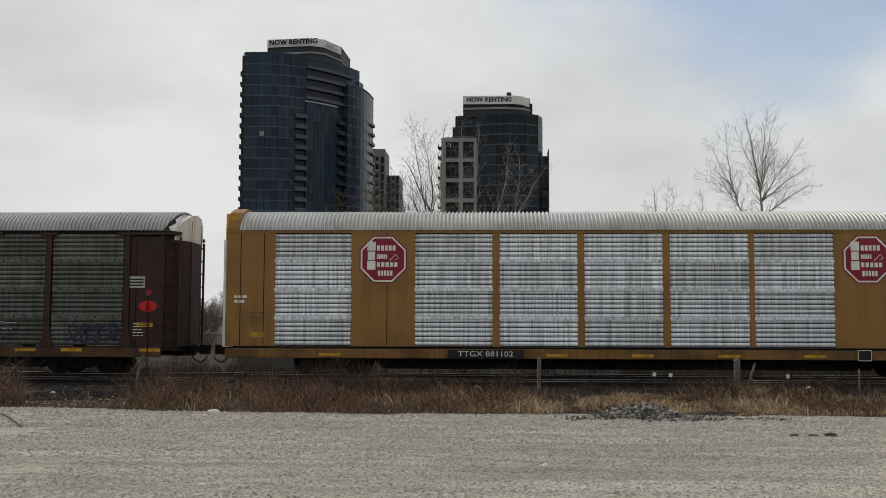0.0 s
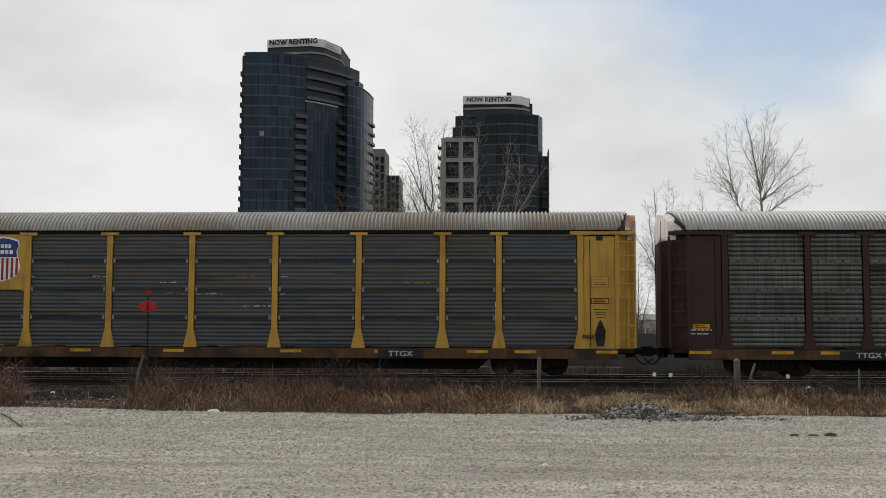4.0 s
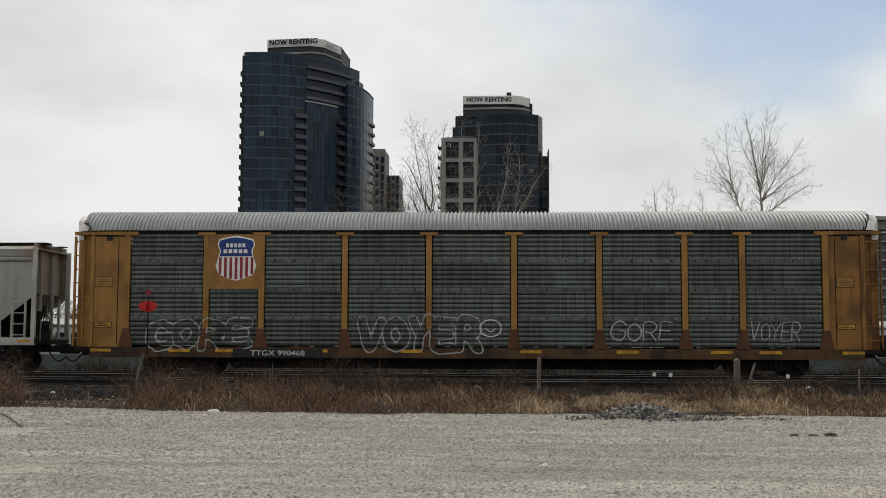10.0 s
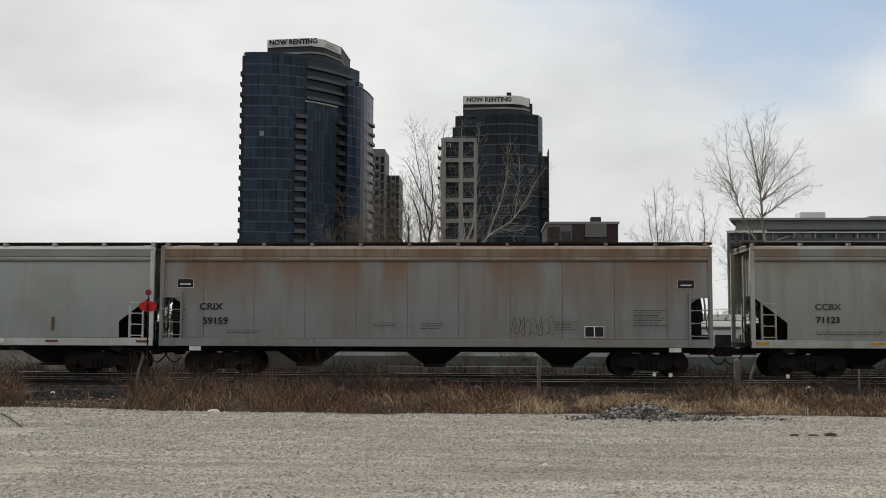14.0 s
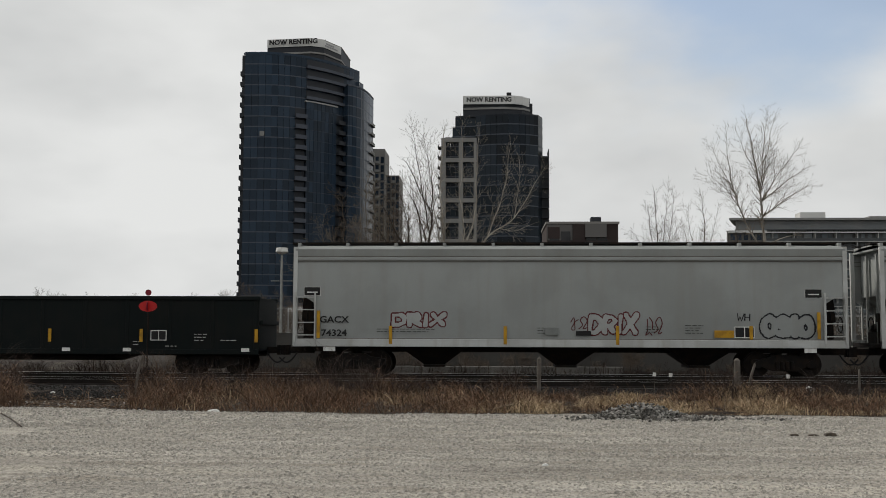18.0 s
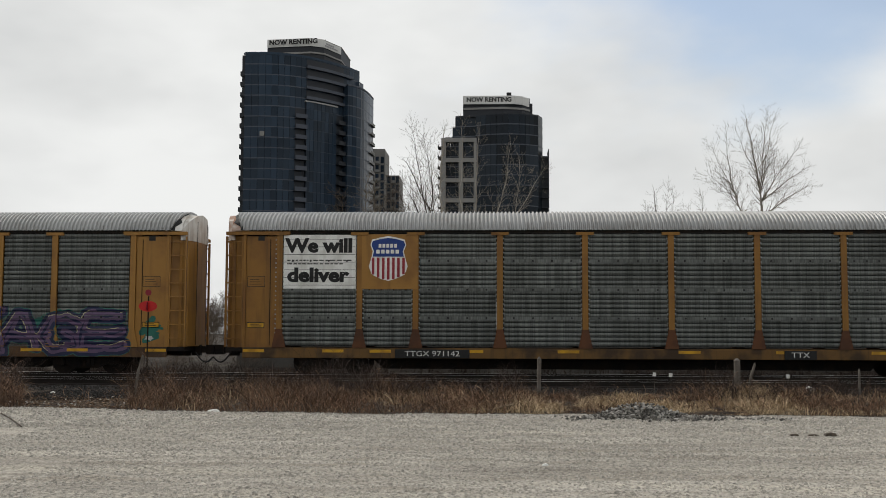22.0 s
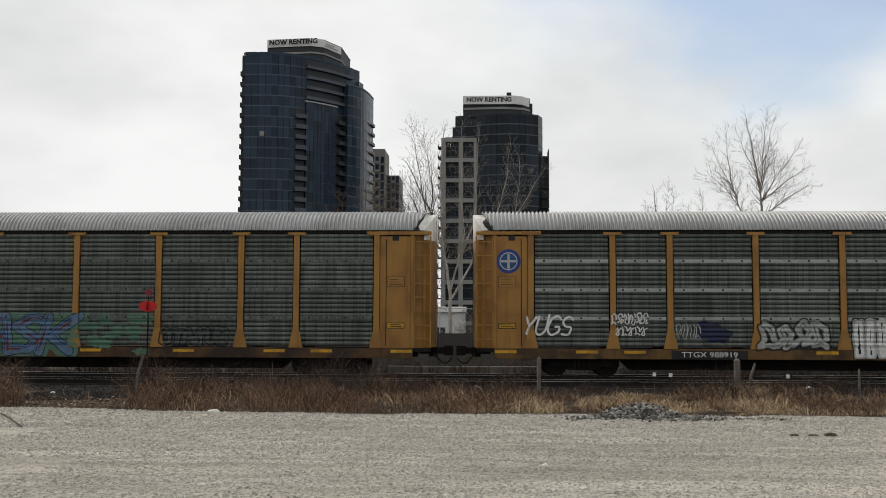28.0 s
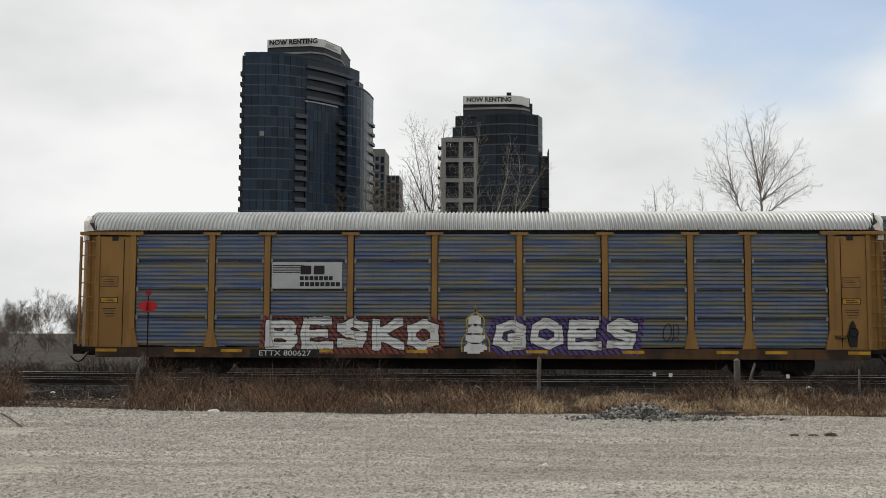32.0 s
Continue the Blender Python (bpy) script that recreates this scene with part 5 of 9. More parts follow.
def grown_tree(label, bark, twigs, loc, seed, limbs, low, spread=2.0, thin=0.0065, trunk_r=0.16, open_=0.8, every=0.26):
    """A bare tree in two parts: stems that bend through given points, and a crown of shoots that leave them at sharp angles and fork twice more."""
    rnd = random.Random(seed)
    stems, shoots, joints = [], [], []

    def fan(d, angle, roll):
        a = d.orthogonal().normalized()
        a.rotate(Matrix.Rotation(roll, 3, d))
        return (d * math.cos(angle) + a * math.sin(angle)).normalized()

    def shoot(p, d, length, r, level, roll):
        n = max(2, int(length / 0.2))
        bend = Vector((rnd.gauss(0, 0.035), rnd.gauss(0, 0.035), rnd.gauss(0.02, 0.02)))
        for i in range(n):
            d = (d + bend + Vector((rnd.gauss(0, 0.05), rnd.gauss(0, 0.05), rnd.gauss(0.015, 0.05)))).normalized()
            q, u = p + d * (length / n), (i + 1) / n
            r1 = max(thin * 0.65, r * (1 - 0.7 * (i + 1) / n))
            shoots.append((p, q, r, r1))
            p, r = q, r1
            if level < 3 and 0.12 < u < 0.98 and rnd.random() < (0.72, 0.62, 0.45)[level]:
                roll += 2.4 + rnd.uniform(-0.6, 0.6)
                side = length * (1 - 0.55 * u) * rnd.uniform(0.3, 0.75)
                if side > 0.1:
                    shoot(q, fan(d, rnd.uniform(0.45, open_ + 0.15), roll), side, max(r * 0.65, thin * 0.7), level + 1, roll)

    for line in limbs:
        pts, root = [Vector((x, 0, z)) for x, z in line], trunk_r
        if joints:
            pts[0], root = min(joints, key=lambda q: (q[0] - pts[0]).length)
            root *= 0.8
        tilt, y0 = rnd.uniform(-0.28, 0.28) if joints else 0.03, pts[0].y
        flat = curve_through([(p.x, p.z) for p in pts], True, every)
        n, roll = len(flat), rnd.uniform(0, 6.28)
        far, last, r = math.dist(flat[0], flat[-1]), pts[0], root
        for i, (x, z) in enumerate(flat[1:], 1):
            u = i / (n - 1)
            q = Vector((x + 0.03 * math.sin(i * 0.9 + seed), y0 + tilt * far * u + 0.05 * math.sin(i * 0.7), z))
            r1 = max(thin * 1.3, root * (1 - 0.9 * u ** 0.85))
            stems.append((last, q, r, r1))
            joints.append((q, r1))
            if z > low:
                d = (q - last).normalized()
                for _k in range(2 if rnd.random() < 0.35 else 1):
                    roll += 2.4 + rnd.uniform(-0.6, 0.6)
                    shoot(q, fan(d, rnd.uniform(0.45, open_ + 0.1), roll), spread * (1.1 - 0.6 * u) * rnd.uniform(0.4, 1.25), max(r1 * 0.5, thin), 0, roll)
            last, r = q, r1
    tree = thing("bare_tree", label, "tree", "", loc)
    for name, rows, mat_, sides in (("trunk", stems, bark, 7), ("crown", shoots, twigs, 3)):
        a, b = np.array([tuple(q[0]) for q in rows]), np.array([tuple(q[1]) for q in rows])
        part(name, raw_mesh(name, *branch_skin(a, b, np.array([q[2] for q in rows]), np.array([q[3] for q in rows]), sides)), mat_, tree)
    return tree


def build_trees():
    pale = surface("pale_poplar_bark", (0.40, 0.37, 0.32), 0.85, 0.0, (0.15, 0.125, 0.10), 0.6, 1.2)
    pale_twig = surface("pale_twig_bark", (0.30, 0.27, 0.225), 0.85, 0.0, (0.16, 0.14, 0.11), 0.5, 1.0)
    tan = surface("tan_twig_bark", (0.19, 0.16, 0.12), 0.85, 0.0, (0.10, 0.08, 0.06), 0.6, 1.0)
    dark = surface("dark_wet_bark", (0.035, 0.028, 0.024), 0.85, 0.0, (0.075, 0.06, 0.048), 0.5, 0.8)
    brown = surface("brown_brush_bark", (0.115, 0.09, 0.068), 0.9, 0.0, (0.065, 0.05, 0.038), 0.5, 0.8)
    grey = surface("grey_poplar_bark", (0.30, 0.27, 0.23), 0.85, 0.0, (0.09, 0.075, 0.06), 0.6, 1.2)
    g = ground_height
    grown_tree("tall bare grey-barked poplar with an airy oval crown", grey, tan, (20.9, 45, g(20.9, 45)), 3, (
        ((0, 0), (-0.2, 4.6), (-0.49, 10.6), (-0.56, 12.2), (-0.95, 15), (-1.5, 18.2)), ((-0.6, 7.6), (-1.3, 9.3), (-2.2, 11.4), (-2.8, 13.7), (-3.1, 17.0)), ((-0.5, 10.6), (1.2, 11.9), (3.0, 13.0)),
        ((-0.55, 11.8), (0.9, 14.0), (2.5, 16.0)), ((-0.56, 12.2), (0.0, 15.0), (0.6, 18.0)), ((-0.56, 12.4), (-0.5, 15.0), (-0.3, 18.4)), ((-2.2, 11.4), (-3.4, 12.8), (-4.7, 13.8)), ((-2.5, 12.5), (-3.5, 14.4), (-4.1, 15.9)),
        ((-0.55, 11.9), (1.2, 13.2), (2.8, 14.3)), ((-0.6, 13.0), (-1.5, 15.2), (-2.3, 17.4)), ((-0.45, 8.2), (0.9, 9.0), (2.3, 9.3))), 9.2, 2.3, 0.0068, 0.19)
    grown_tree("dark bare tree that forks low into leaning stems", dark, brown, (-4.0, 31, g(-4, 31)), 8, (
        ((0, 0), (-0.12, 4.4), (-1.06, 6.6), (-1.85, 7.9), (-2.8, 9.8)), ((0.0, 2.0), (0.05, 4.2), (0.18, 6.0), (0.1, 7.7), (0.33, 9.0), (-0.3, 10.4), (-1.3, 12.6)), ((-0.1, 1.0), (-0.74, 4.2), (-1.2, 5.4), (-2.46, 6.1), (-3.8, 7.6)),
        ((0.33, 9.0), (0.3, 11.0), (-0.2, 14.2)), ((0.15, 6.4), (-0.6, 9.4), (-1.7, 11.6)), ((-1.06, 6.6), (-1.3, 9.0), (-2.0, 11.2)), ((0.2, 8.0), (-0.4, 11.4), (-0.9, 14.6)), ((-1.2, 5.4), (-2.6, 7.6), (-3.6, 9.4)), ((-0.5, 5.2), (-0.4, 8.0), (-0.9, 10.4))), 4.5, 2.3, 0.0072, 0.2)
    grown_tree("pale bare tree with long limbs that sweep outwards", pale, pale_twig, (-2.6, 32, g(-2.6, 32)), 19, (
        ((0, 0), (0, 4.2), (-0.33, 6.7), (-0.5, 9.1), (-0.66, 11.5), (-0.4, 15.0)), ((0, 4.0), (0.77, 5.15), (1.7, 7.0), (2.5, 8.1), (4.06, 9.2), (5.0, 10.7), (6.1, 12.6)), ((2.4, 8.0), (3.1, 9.9), (3.6, 11.8), (3.85, 14.2)),
        ((0.1, 4.4), (0.6, 6.4), (1.55, 9.1), (1.7, 11.5), (1.86, 14.6)), ((0.5, 5.8), (0.9, 8.3), (0.6, 10.7), (0.76, 12.3), (0.75, 15.4)), ((3.3, 8.6), (4.2, 8.4), (5.1, 8.8)), ((-0.33, 6.7), (-1.0, 9.6), (-1.2, 13.0)), ((4.06, 9.2), (4.4, 11.2), (4.5, 13.2))), 6.0, 1.9, 0.0072, 0.15)
    for x, y, top, s in ((-12.0, 41, 9.4, 31), (-10.3, 40, 11.4, 32), (-9.3, 44, 12.4, 35), (-8.6, 42, 12.4, 33), (-7.1, 43, 12.6, 34), (-6.2, 45, 11.6, 36)):
        grown_tree("bushy grey-brown bare tree with crowded twigs", brown, tan if s % 2 else brown, (x, y, g(x, y)), s, (
            ((0, 0), (0.1, 1.6), (-0.5, 4.0), (-1.0, top * 0.8)), ((0.05, 1.4), (0.6, 3.8), (1.0, top * 0.85)), ((0.0, 1.2), (0.1, 5.0), (0.0, top)), ((-0.3, 3.0), (-1.2, 5.0), (-2.2, 6.6)), ((0.5, 3.2), (1.4, 5.2), (2.3, 7.2))), 2.2, 2.5, 0.0125, 0.13, 1.0)
    fan_ = ((0, 0), (0.1, 5.0), (0.18, 7.4))
    grown_tree("slender bare tree with a fan of fine limbs", brown, brown, (14.95, 60, g(15, 60)), 41, (fan_ + ((-0.1, 11.0), (-0.3, 14.6)), ((0.12, 6.2), (-1.2, 9.2), (-2.4, 10.8)), ((0.18, 7.4), (1.2, 11.0), (1.7, 14.4)), ((0.1, 5.2), (-0.6, 9.0), (-1.2, 13.0)), ((0.18, 7.2), (0.9, 9.6), (2.2, 11.8)), ((0.18, 7.4), (0.4, 11.0), (0.7, 14.6))), 5.0, 2.1, 0.008, 0.13)
    grown_tree("slender bare tree with a narrow crown", tan, brown, (17.65, 60, g(17, 60)), 42, (((0, 0), (0.05, 8.2), (-0.5, 11.6)), ((0.0, 6.0), (0.7, 9.4), (0.9, 11.0)), ((0.0, 7.0), (-0.7, 9.0), (-1.2, 11.0))), 4.6, 2.0, 0.008, 0.11)
    grown_tree("slender bare tree with a tall narrow crown", brown, tan, (19.1, 60, g(19, 60)), 43, (((0, 0), (-0.3, 8.2), (0.0, 11.2), (-0.3, 14.4)), ((-0.25, 7.4), (-1.3, 10.8), (-1.7, 13.0)), ((-0.3, 8.4), (0.5, 10.6), (0.9, 12.6))), 4.8, 2.0, 0.008, 0.12)
    grown_tree("dark bushy bare tree before the long block", dark, brown, (21.1, 55, g(21, 55)), 44, (((0, 0), (0, 5.0), (-0.4, 10.8)), ((0, 4.0), (0.9, 7.0), (1.4, 9.8)), ((0, 4.4), (-0.9, 7.0), (-1.4, 9.4))), 3.0, 2.3, 0.0095, 0.15)
    for x, y, top, s in ((12.7, 58, 7.8, 45), (24.6, 56, 8.4, 46), (27.0, 57, 7.4, 47)):
        grown_tree("low bushy bare tree beyond the railway", brown, brown, (x, y, g(x, y)), s, (((0, 0), (0.2, top)), ((0, 0.6), (-0.9, top * 0.6), (-1.6, top * 0.85)), ((0, 0.8), (1.0, top * 0.6), (1.5, top * 0.8))), 1.6, 2.3, 0.009, 0.1, 1.0)
    # low scrub and woods behind the line, too many stems to count
    rnd = random.Random(77)
    v, f = [], []
    protos = [tree_mesh("scrub", 50 + k, 6.0, 0.07, 1.2, 0.75, 3, stems=2, limbs=6, wander=0.14, thin=0.009) for k in range(4)]
    cells = []
    for me in protos:
        cells.append(([p.co.copy() for p in me.vertices], [tuple(p.vertices) for p in me.polygons]))
        bpy.data.meshes.remove(me)
    spots = [(rnd.uniform(-75, -22), rnd.uniform(60, 110), rnd.uniform(0.6, 1.15)) for _ in range(60)]
    spots += [(rnd.uniform(-26, -11), rnd.uniform(70, 95), rnd.uniform(0.7, 1.1)) for _ in range(9)]
    spots += [(rnd.uniform(5, 34), rnd.uniform(46, 70), rnd.uniform(0.45, 0.85)) for _ in range(14)]
    spots += [(rnd.uniform(-30, 30), rnd.uniform(7, 11.5), rnd.uniform(0.10, 0.26)) for _ in range(60)]
    spots += [(rnd.uniform(-45, 40), rnd.uniform(29, 38), rnd.uniform(0.25, 0.6)) for _ in range(70)]
    for x, y, s in spots:
        pv, pf = rnd.choice(cells)
        a, n = rnd.uniform(0, 6.28), len(v)
        c, d = math.cos(a) * s, math.sin(a) * s
        z0 = g(x, y)
        v += [(x + p.x * c - p.y * d, y + p.x * d + p.y * c, z0 + p.z * s) for p in pv]
        f += [tuple(i + n for i in q) for q in pf]
    me = raw_mesh("scrub_woods", v, f)
    me.materials.append(brown)
    tagged(new("scrub_woods", me), "bare grey-brown scrub and low woods behind the railway", "scrub", "", "stuff")


# ---- buildings ----
GLASS = surface("dark_blue_tower_glass", (0.017, 0.030, 0.048), 0.28, 0.0, (0.024, 0.038, 0.056), 0.5, 0.06, island=0.35, bump=0.0, fine=0.0, spec=0.14)
SMOKY = surface("smoky_tower_glass", (0.012, 0.018, 0.025), 0.28, 0.0, (0.017, 0.023, 0.03), 0.5, 0.06, island=0.5, bump=0.0, fine=0.0, spec=0.14)
SMOKED = surface("smoked_window_glass", (0.012, 0.013, 0.014), 0.25, 0.0, (0.03, 0.03, 0.03), 0.6, 0.5, bump=0.0, fine=0.0)
SLAB = surface("grey_slab_edge", (0.075, 0.085, 0.105), 0.7, 0.0, (0.05, 0.058, 0.075), 0.5, 0.1, bump=0.0)
DARKCLAD = surface("charcoal_cladding", (0.020, 0.023, 0.029), 0.6, 0.0, (0.028, 0.031, 0.035), 0.5, 0.1, bump=0.0)
PALECLAD = surface("pale_grey_precast", (0.25, 0.247, 0.237), 0.8, 0.0, (0.19, 0.187, 0.178), 0.5, 0.15, bump=0.0)
BEIGE = surface("beige_precast", (0.225, 0.215, 0.2), 0.8, 0.0, (0.175, 0.167, 0.155), 0.5, 0.15, bump=0.0)
BRICK = surface("dark_red_brickwork", (0.042, 0.030, 0.028), 0.85, 0.0, (0.03, 0.023, 0.022), 0.5, 0.3, bump=0.0)
EDGE = surface("pale_balcony_edge", (0.34, 0.34, 0.325), 0.75, 0.0, (0.27, 0.27, 0.26), 0.5, 0.15, bump=0.0)
ROOFWHITE = surface("white_roof_edge", (0.6, 0.6, 0.58), 0.7, 0.0, (0.5, 0.5, 0.48), 0.4, 0.1, bump=0.0)
GREYPRINT = surface("grey_small_print", (0.36, 0.36, 0.36), 0.7, bump=0.0)
BANNER = surface("white_banner", (0.62, 0.62, 0.60), 0.7, 0.0, (0.5, 0.5, 0.48), 0.4, 0.2, bump=0.0)


def walk_outline(pts, step):
    """Splits an outline into pieces about step long: pairs of neighbouring points."""
    out = []
    for a, b in zip(pts, pts[1:]):
        n = max(1, round(math.dist(a, b) / step))
        for i in range(n):
            u, w = i / n, (i + 1) / n
            out.append(((a[0] + (b[0] - a[0]) * u, a[1] + (b[1] - a[1]) * u), (a[0] + (b[0] - a[0]) * w, a[1] + (b[1] - a[1]) * w)))
    return out


def glazed_floor(b, pts, z0, z1, step=1.5, gap=0.035, slab=0.3, proud=0.14, glass=GLASS, slab_mat=SLAB, names=("window_band", "floor_slab")):
    """One storey: a slab edge that runs round it and a band of panes between mullions."""
    s = Shape()
    for (x0, y0), (x1, y1) in walk_outline(pts, step):
        d = math.dist((x0, y0), (x1, y1))
        ux, uy = (x1 - x0) / d, (y1 - y0) / d
        nx, ny = uy * 0.08, -ux * 0.08
        ax, ay, bx, by = x0 + ux * gap, y0 + uy * gap, x1 - ux * gap, y1 - uy * gap
        v = [(ax, ay, z0 + slab), (bx, by, z0 + slab), (bx, by, z1), (ax, ay, z1), (ax + nx, ay + ny, z0 + slab), (bx + nx, by + ny, z0 + slab), (bx + nx, by + ny, z1), (ax + nx, ay + ny, z1)]
        s.add(v, [(4, 5, 6, 7), (0, 3, 2, 1), (0, 1, 5, 4), (1, 2, 6, 5), (2, 3, 7, 6), (3, 0, 4, 7)])
    part(names[0], raw_mesh(names[0], s.v, s.f), glass, b)["kind"] = "stuff"
    cx, cy = sum(p[0] for p in pts) / len(pts), sum(p[1] for p in pts) / len(pts)
    ring = []
    for x, y in pts:
        d = math.hypot(x - cx, y - cy)
        ring.append((x + (x - cx) / d * proud, y + (y - cy) / d * proud))
    part(names[1], Shape().prism(ring, z0, z0 + slab, "z"), slab_mat, b)


def rounded(pts, times=2):
    """Cuts the corners of an open line until it is a smooth curve."""
    for _ in range(times):
        out = [pts[0]]
        for a, b in zip(pts, pts[1:]):
            out += [(a[0] * 0.75 + b[0] * 0.25, a[1] * 0.75 + b[1] * 0.25), (a[0] * 0.25 + b[0] * 0.75, a[1] * 0.25 + b[1] * 0.75)]
        pts = out + [pts[-1]]
    return pts


def build_tower_west():
    b = thing("apartment_tower", "dark blue-glass curved apartment tower with stacked balconies and a white banner", "apartment tower", "", (0, 0, 0))
    front = rounded([(-69.9, 262.0), (-62.1, 262.1), (-55.8, 264.7), (-50.4, 269.4), (-45.6, 275.3), (-42.5, 280.6), (-40.2, 285.6)], 1)
    wing = rounded([(-42.4, 276.4), (-40.7, 278.0), (-38.7, 282.0), (-37.6, 288.2), (-37.0, 296.0)], 1)
    backs = [(-43.8, 303), (-56, 304), (-69.7, 287)]

    def along(x, out):
        """A point of the curved front, moved outwards."""
        k = next((n for n, p in enumerate(front) if p[0] > x), len(front) - 1)
        (xa, ya), (xb, yb) = front[k - 1], front[k]
        d = math.dist(front[k - 1], front[k])
        return x + (yb - ya) / d * out, ya + (yb - ya) * (x - xa) / (xb - xa) - (xb - xa) / d * out

    def strip(x0, x1, inner, outer, n=6):
        """Outline of a piece that follows the front from x0 to x1."""
        xs = [x0 + (x1 - x0) * k / n for k in range(n + 1)]
        return [along(x, outer) for x in xs] + [along(x, inner) for x in reversed(xs)]

    part("core_wall", Shape().prism([(x - 1.2, y + 1.4) for x, y in front] + [(-45, 301), (-56, 302), (-68.5, 286)], -0.5, 80.9, "z"), DARKCLAD, b)
    part("wing_core_wall", Shape().prism([(x - 0.7, y + 0.9) for x, y in wing] + [(-41, 300), (-46, 300), (-46, 279)], -0.5, 75.0, "z"), DARKCLAD, b)
    floors, h = 27, 81.1 / 27
    for k in range(floors):
        z0 = k * h - 0.2
        glazed_floor(b, front + backs + [front[0]], z0, z0 + h, 1.6)
        if z0 < 73.5:
            glazed_floor(b, [along(-44.0, -0.5)] + wing + [(-39.0, 301.0)], z0, z0 + h, 1.6)
        elif z0 < 76.5:
            glazed_floor(b, [along(-41.2, -0.5), (-39.9, 284.2), (-39.2, 287.4), (-40.0, 291.0)], z0, z0 + h, 1.6)
    part("parapet", Shape().prism([(x + 0.1, y - 0.15) for x, y in front] + [(x - 0.7, y + 0.9) for x, y in front[::-1]], 80.8, 81.5, "z"), GLASS, b)
    part("roof_slab", Shape().prism(front + backs, 80.75, 81.1, "z"), DARKCLAD, b)
    part("wing_roof", Shape().prism([(x + 0.15, y - 0.1) for x, y in wing] + [(-39, 301), (-44.5, 300), (-44.0, 279)], 75.0, 75.5, "z"), SLAB, b)
    part("glass_bay", Shape().prism(strip(-53.4, -46.0, -0.4, 0.55, 8), -0.3, 67.9, "z"), DARKCLAD, b)
    bay = [along(-53.4 + 7.4 * k / 8, 0.6) for k in range(9)]
    for k in range(floors - 4):
        z0 = k * h - 0.2
        glazed_floor(b, bay, z0, min(z0 + h, 68.0), 1.5, slab=0.12, proud=0.02)
    part("bay_coping", Shape().prism(strip(-53.6, -45.8, -0.3, 0.9, 8), 67.95, 68.35, "z"), EDGE, b)
    for k in range(1, floors - 1):
        z0 = k * h - 0.2
        bal = Shape().box(-71.5, -69.5, 263.0, 268.0, z0, z0 + 0.25)
        bal.box(-71.5, -71.4, 263.0, 268.0, z0 + 0.25, z0 + 1.25)
        bal.box(-71.5, -69.6, 262.95, 263.05, z0 + 0.25, z0 + 1.25)
        part("balcony", bal, DARKCLAD, b)
        if k < floors - 5:
            # charcoal panels over the glass paint the shaded recesses behind the balconies
            part("balcony_recess", Shape().prism(strip(-56.0, -53.5, -0.2, 0.12, 2), z0 + 0.35, z0 + h - 0.05, "z"), DARKCLAD, b)
            part("balcony", Shape().prism(strip(-56.2, -53.45, -0.2, 1.5, 2), z0, z0 + 0.3, "z").prism(strip(-56.2, -53.45, 1.42, 1.5, 2), z0 + 0.3, z0 + 1.2, "z"), SLAB, b)
            part("balcony_recess", Shape().prism(strip(-46.0, -44.0, -0.2, 0.14, 2), z0 + 0.35, z0 + h - 0.05, "z"), DARKCLAD, b)
            part("balcony", Shape().prism(strip(-45.9, -43.2, -0.2, 1.7, 2), z0, z0 + 0.3, "z").prism(strip(-45.9, -43.2, 1.6, 1.7, 2), z0 + 0.3, z0 + 1.2, "z"), DARKCLAD, b)
        if k < floors - 4:
            part("balcony", Shape().prism([(-37.5, 289.0), (-36.7, 290.2), (-36.3, 295.6), (-37.0, 296)], z0, z0 + 0.3, "z").prism([(-36.8, 290.2), (-36.7, 290.2), (-36.3, 295.6), (-36.4, 295.6)], z0 + 0.3, z0 + 0.9, "z"), PALECLAD, b)
    # terraces over the glass bay: dark panels paint the shade between the ledges
    for k in range(floors - 4, floors):
        z0 = k * h - 0.2
        part("terrace_recess", Shape().prism(strip(-53.2, -44.0, -0.2, 0.14, 8), z0 + 0.3, z0 + h - 0.4, "z"), DARKCLAD, b)
        part("curved_ledge", Shape().prism(strip(-53.4, -43.6 if k < floors - 1 else -42.2, -0.3, 1.0, 8), z0 - 0.1, z0 + 0.75, "z"), SLAB, b)
    bow = [(-65.6, 271.3), (-59.0, 270.4), (-52.4, 269.7), (-48.9, 271.6), (-45.0, 279.8), (-44.3, 294.9)]
    part("penthouse_wall", Shape().prism(bow + [(-50, 298), (-65.0, 292)], 81.0, 87.3, "z"), DARKCLAD, b)
    part("penthouse_cornice", Shape().prism([(x + 0.2, y - 0.3) for x, y in bow] + [(-50, 298), (-65.0, 292)], 83.0, 83.5, "z"), PALECLAD, b)
    part("penthouse_cap", Shape().prism([(x + 0.15, y - 0.1) for x, y in bow] + [(-50, 298), (-65.0, 292)], 87.25, 87.45, "z"), PALECLAD, b)
    lean = math.atan2(-1.6, 13.2)
    ban = part("banner", Shape().prism([(x, y - 0.4) for x, y in bow[:5]] + [(x, y - 0.2) for x, y in bow[4::-1]], 85.15, 87.5, "z"), BANNER, b, "white rental banner with dark capitals")
    part("banner_text", text_mesh("NOW RENTING", 1.4, 0.09, width=14.6), M_BLACK, ban, loc=(-57.6, 269.25, 86.35), turn=lean)
    for x0, x1, z in ((-48.4, -46.6, 86.5), (-48.6, -45.8, 85.8)):
        part("banner_small_print", Shape().prism([(x0, 271.25 + (x0 + 48.9) * 2.1), (x1, 271.25 + (x1 + 48.9) * 2.1), (x1, 271.05 + (x1 + 48.9) * 2.1), (x0, 271.05 + (x0 + 48.9) * 2.1)], z - 0.2, z + 0.25, "z"), GREYPRINT, ban)
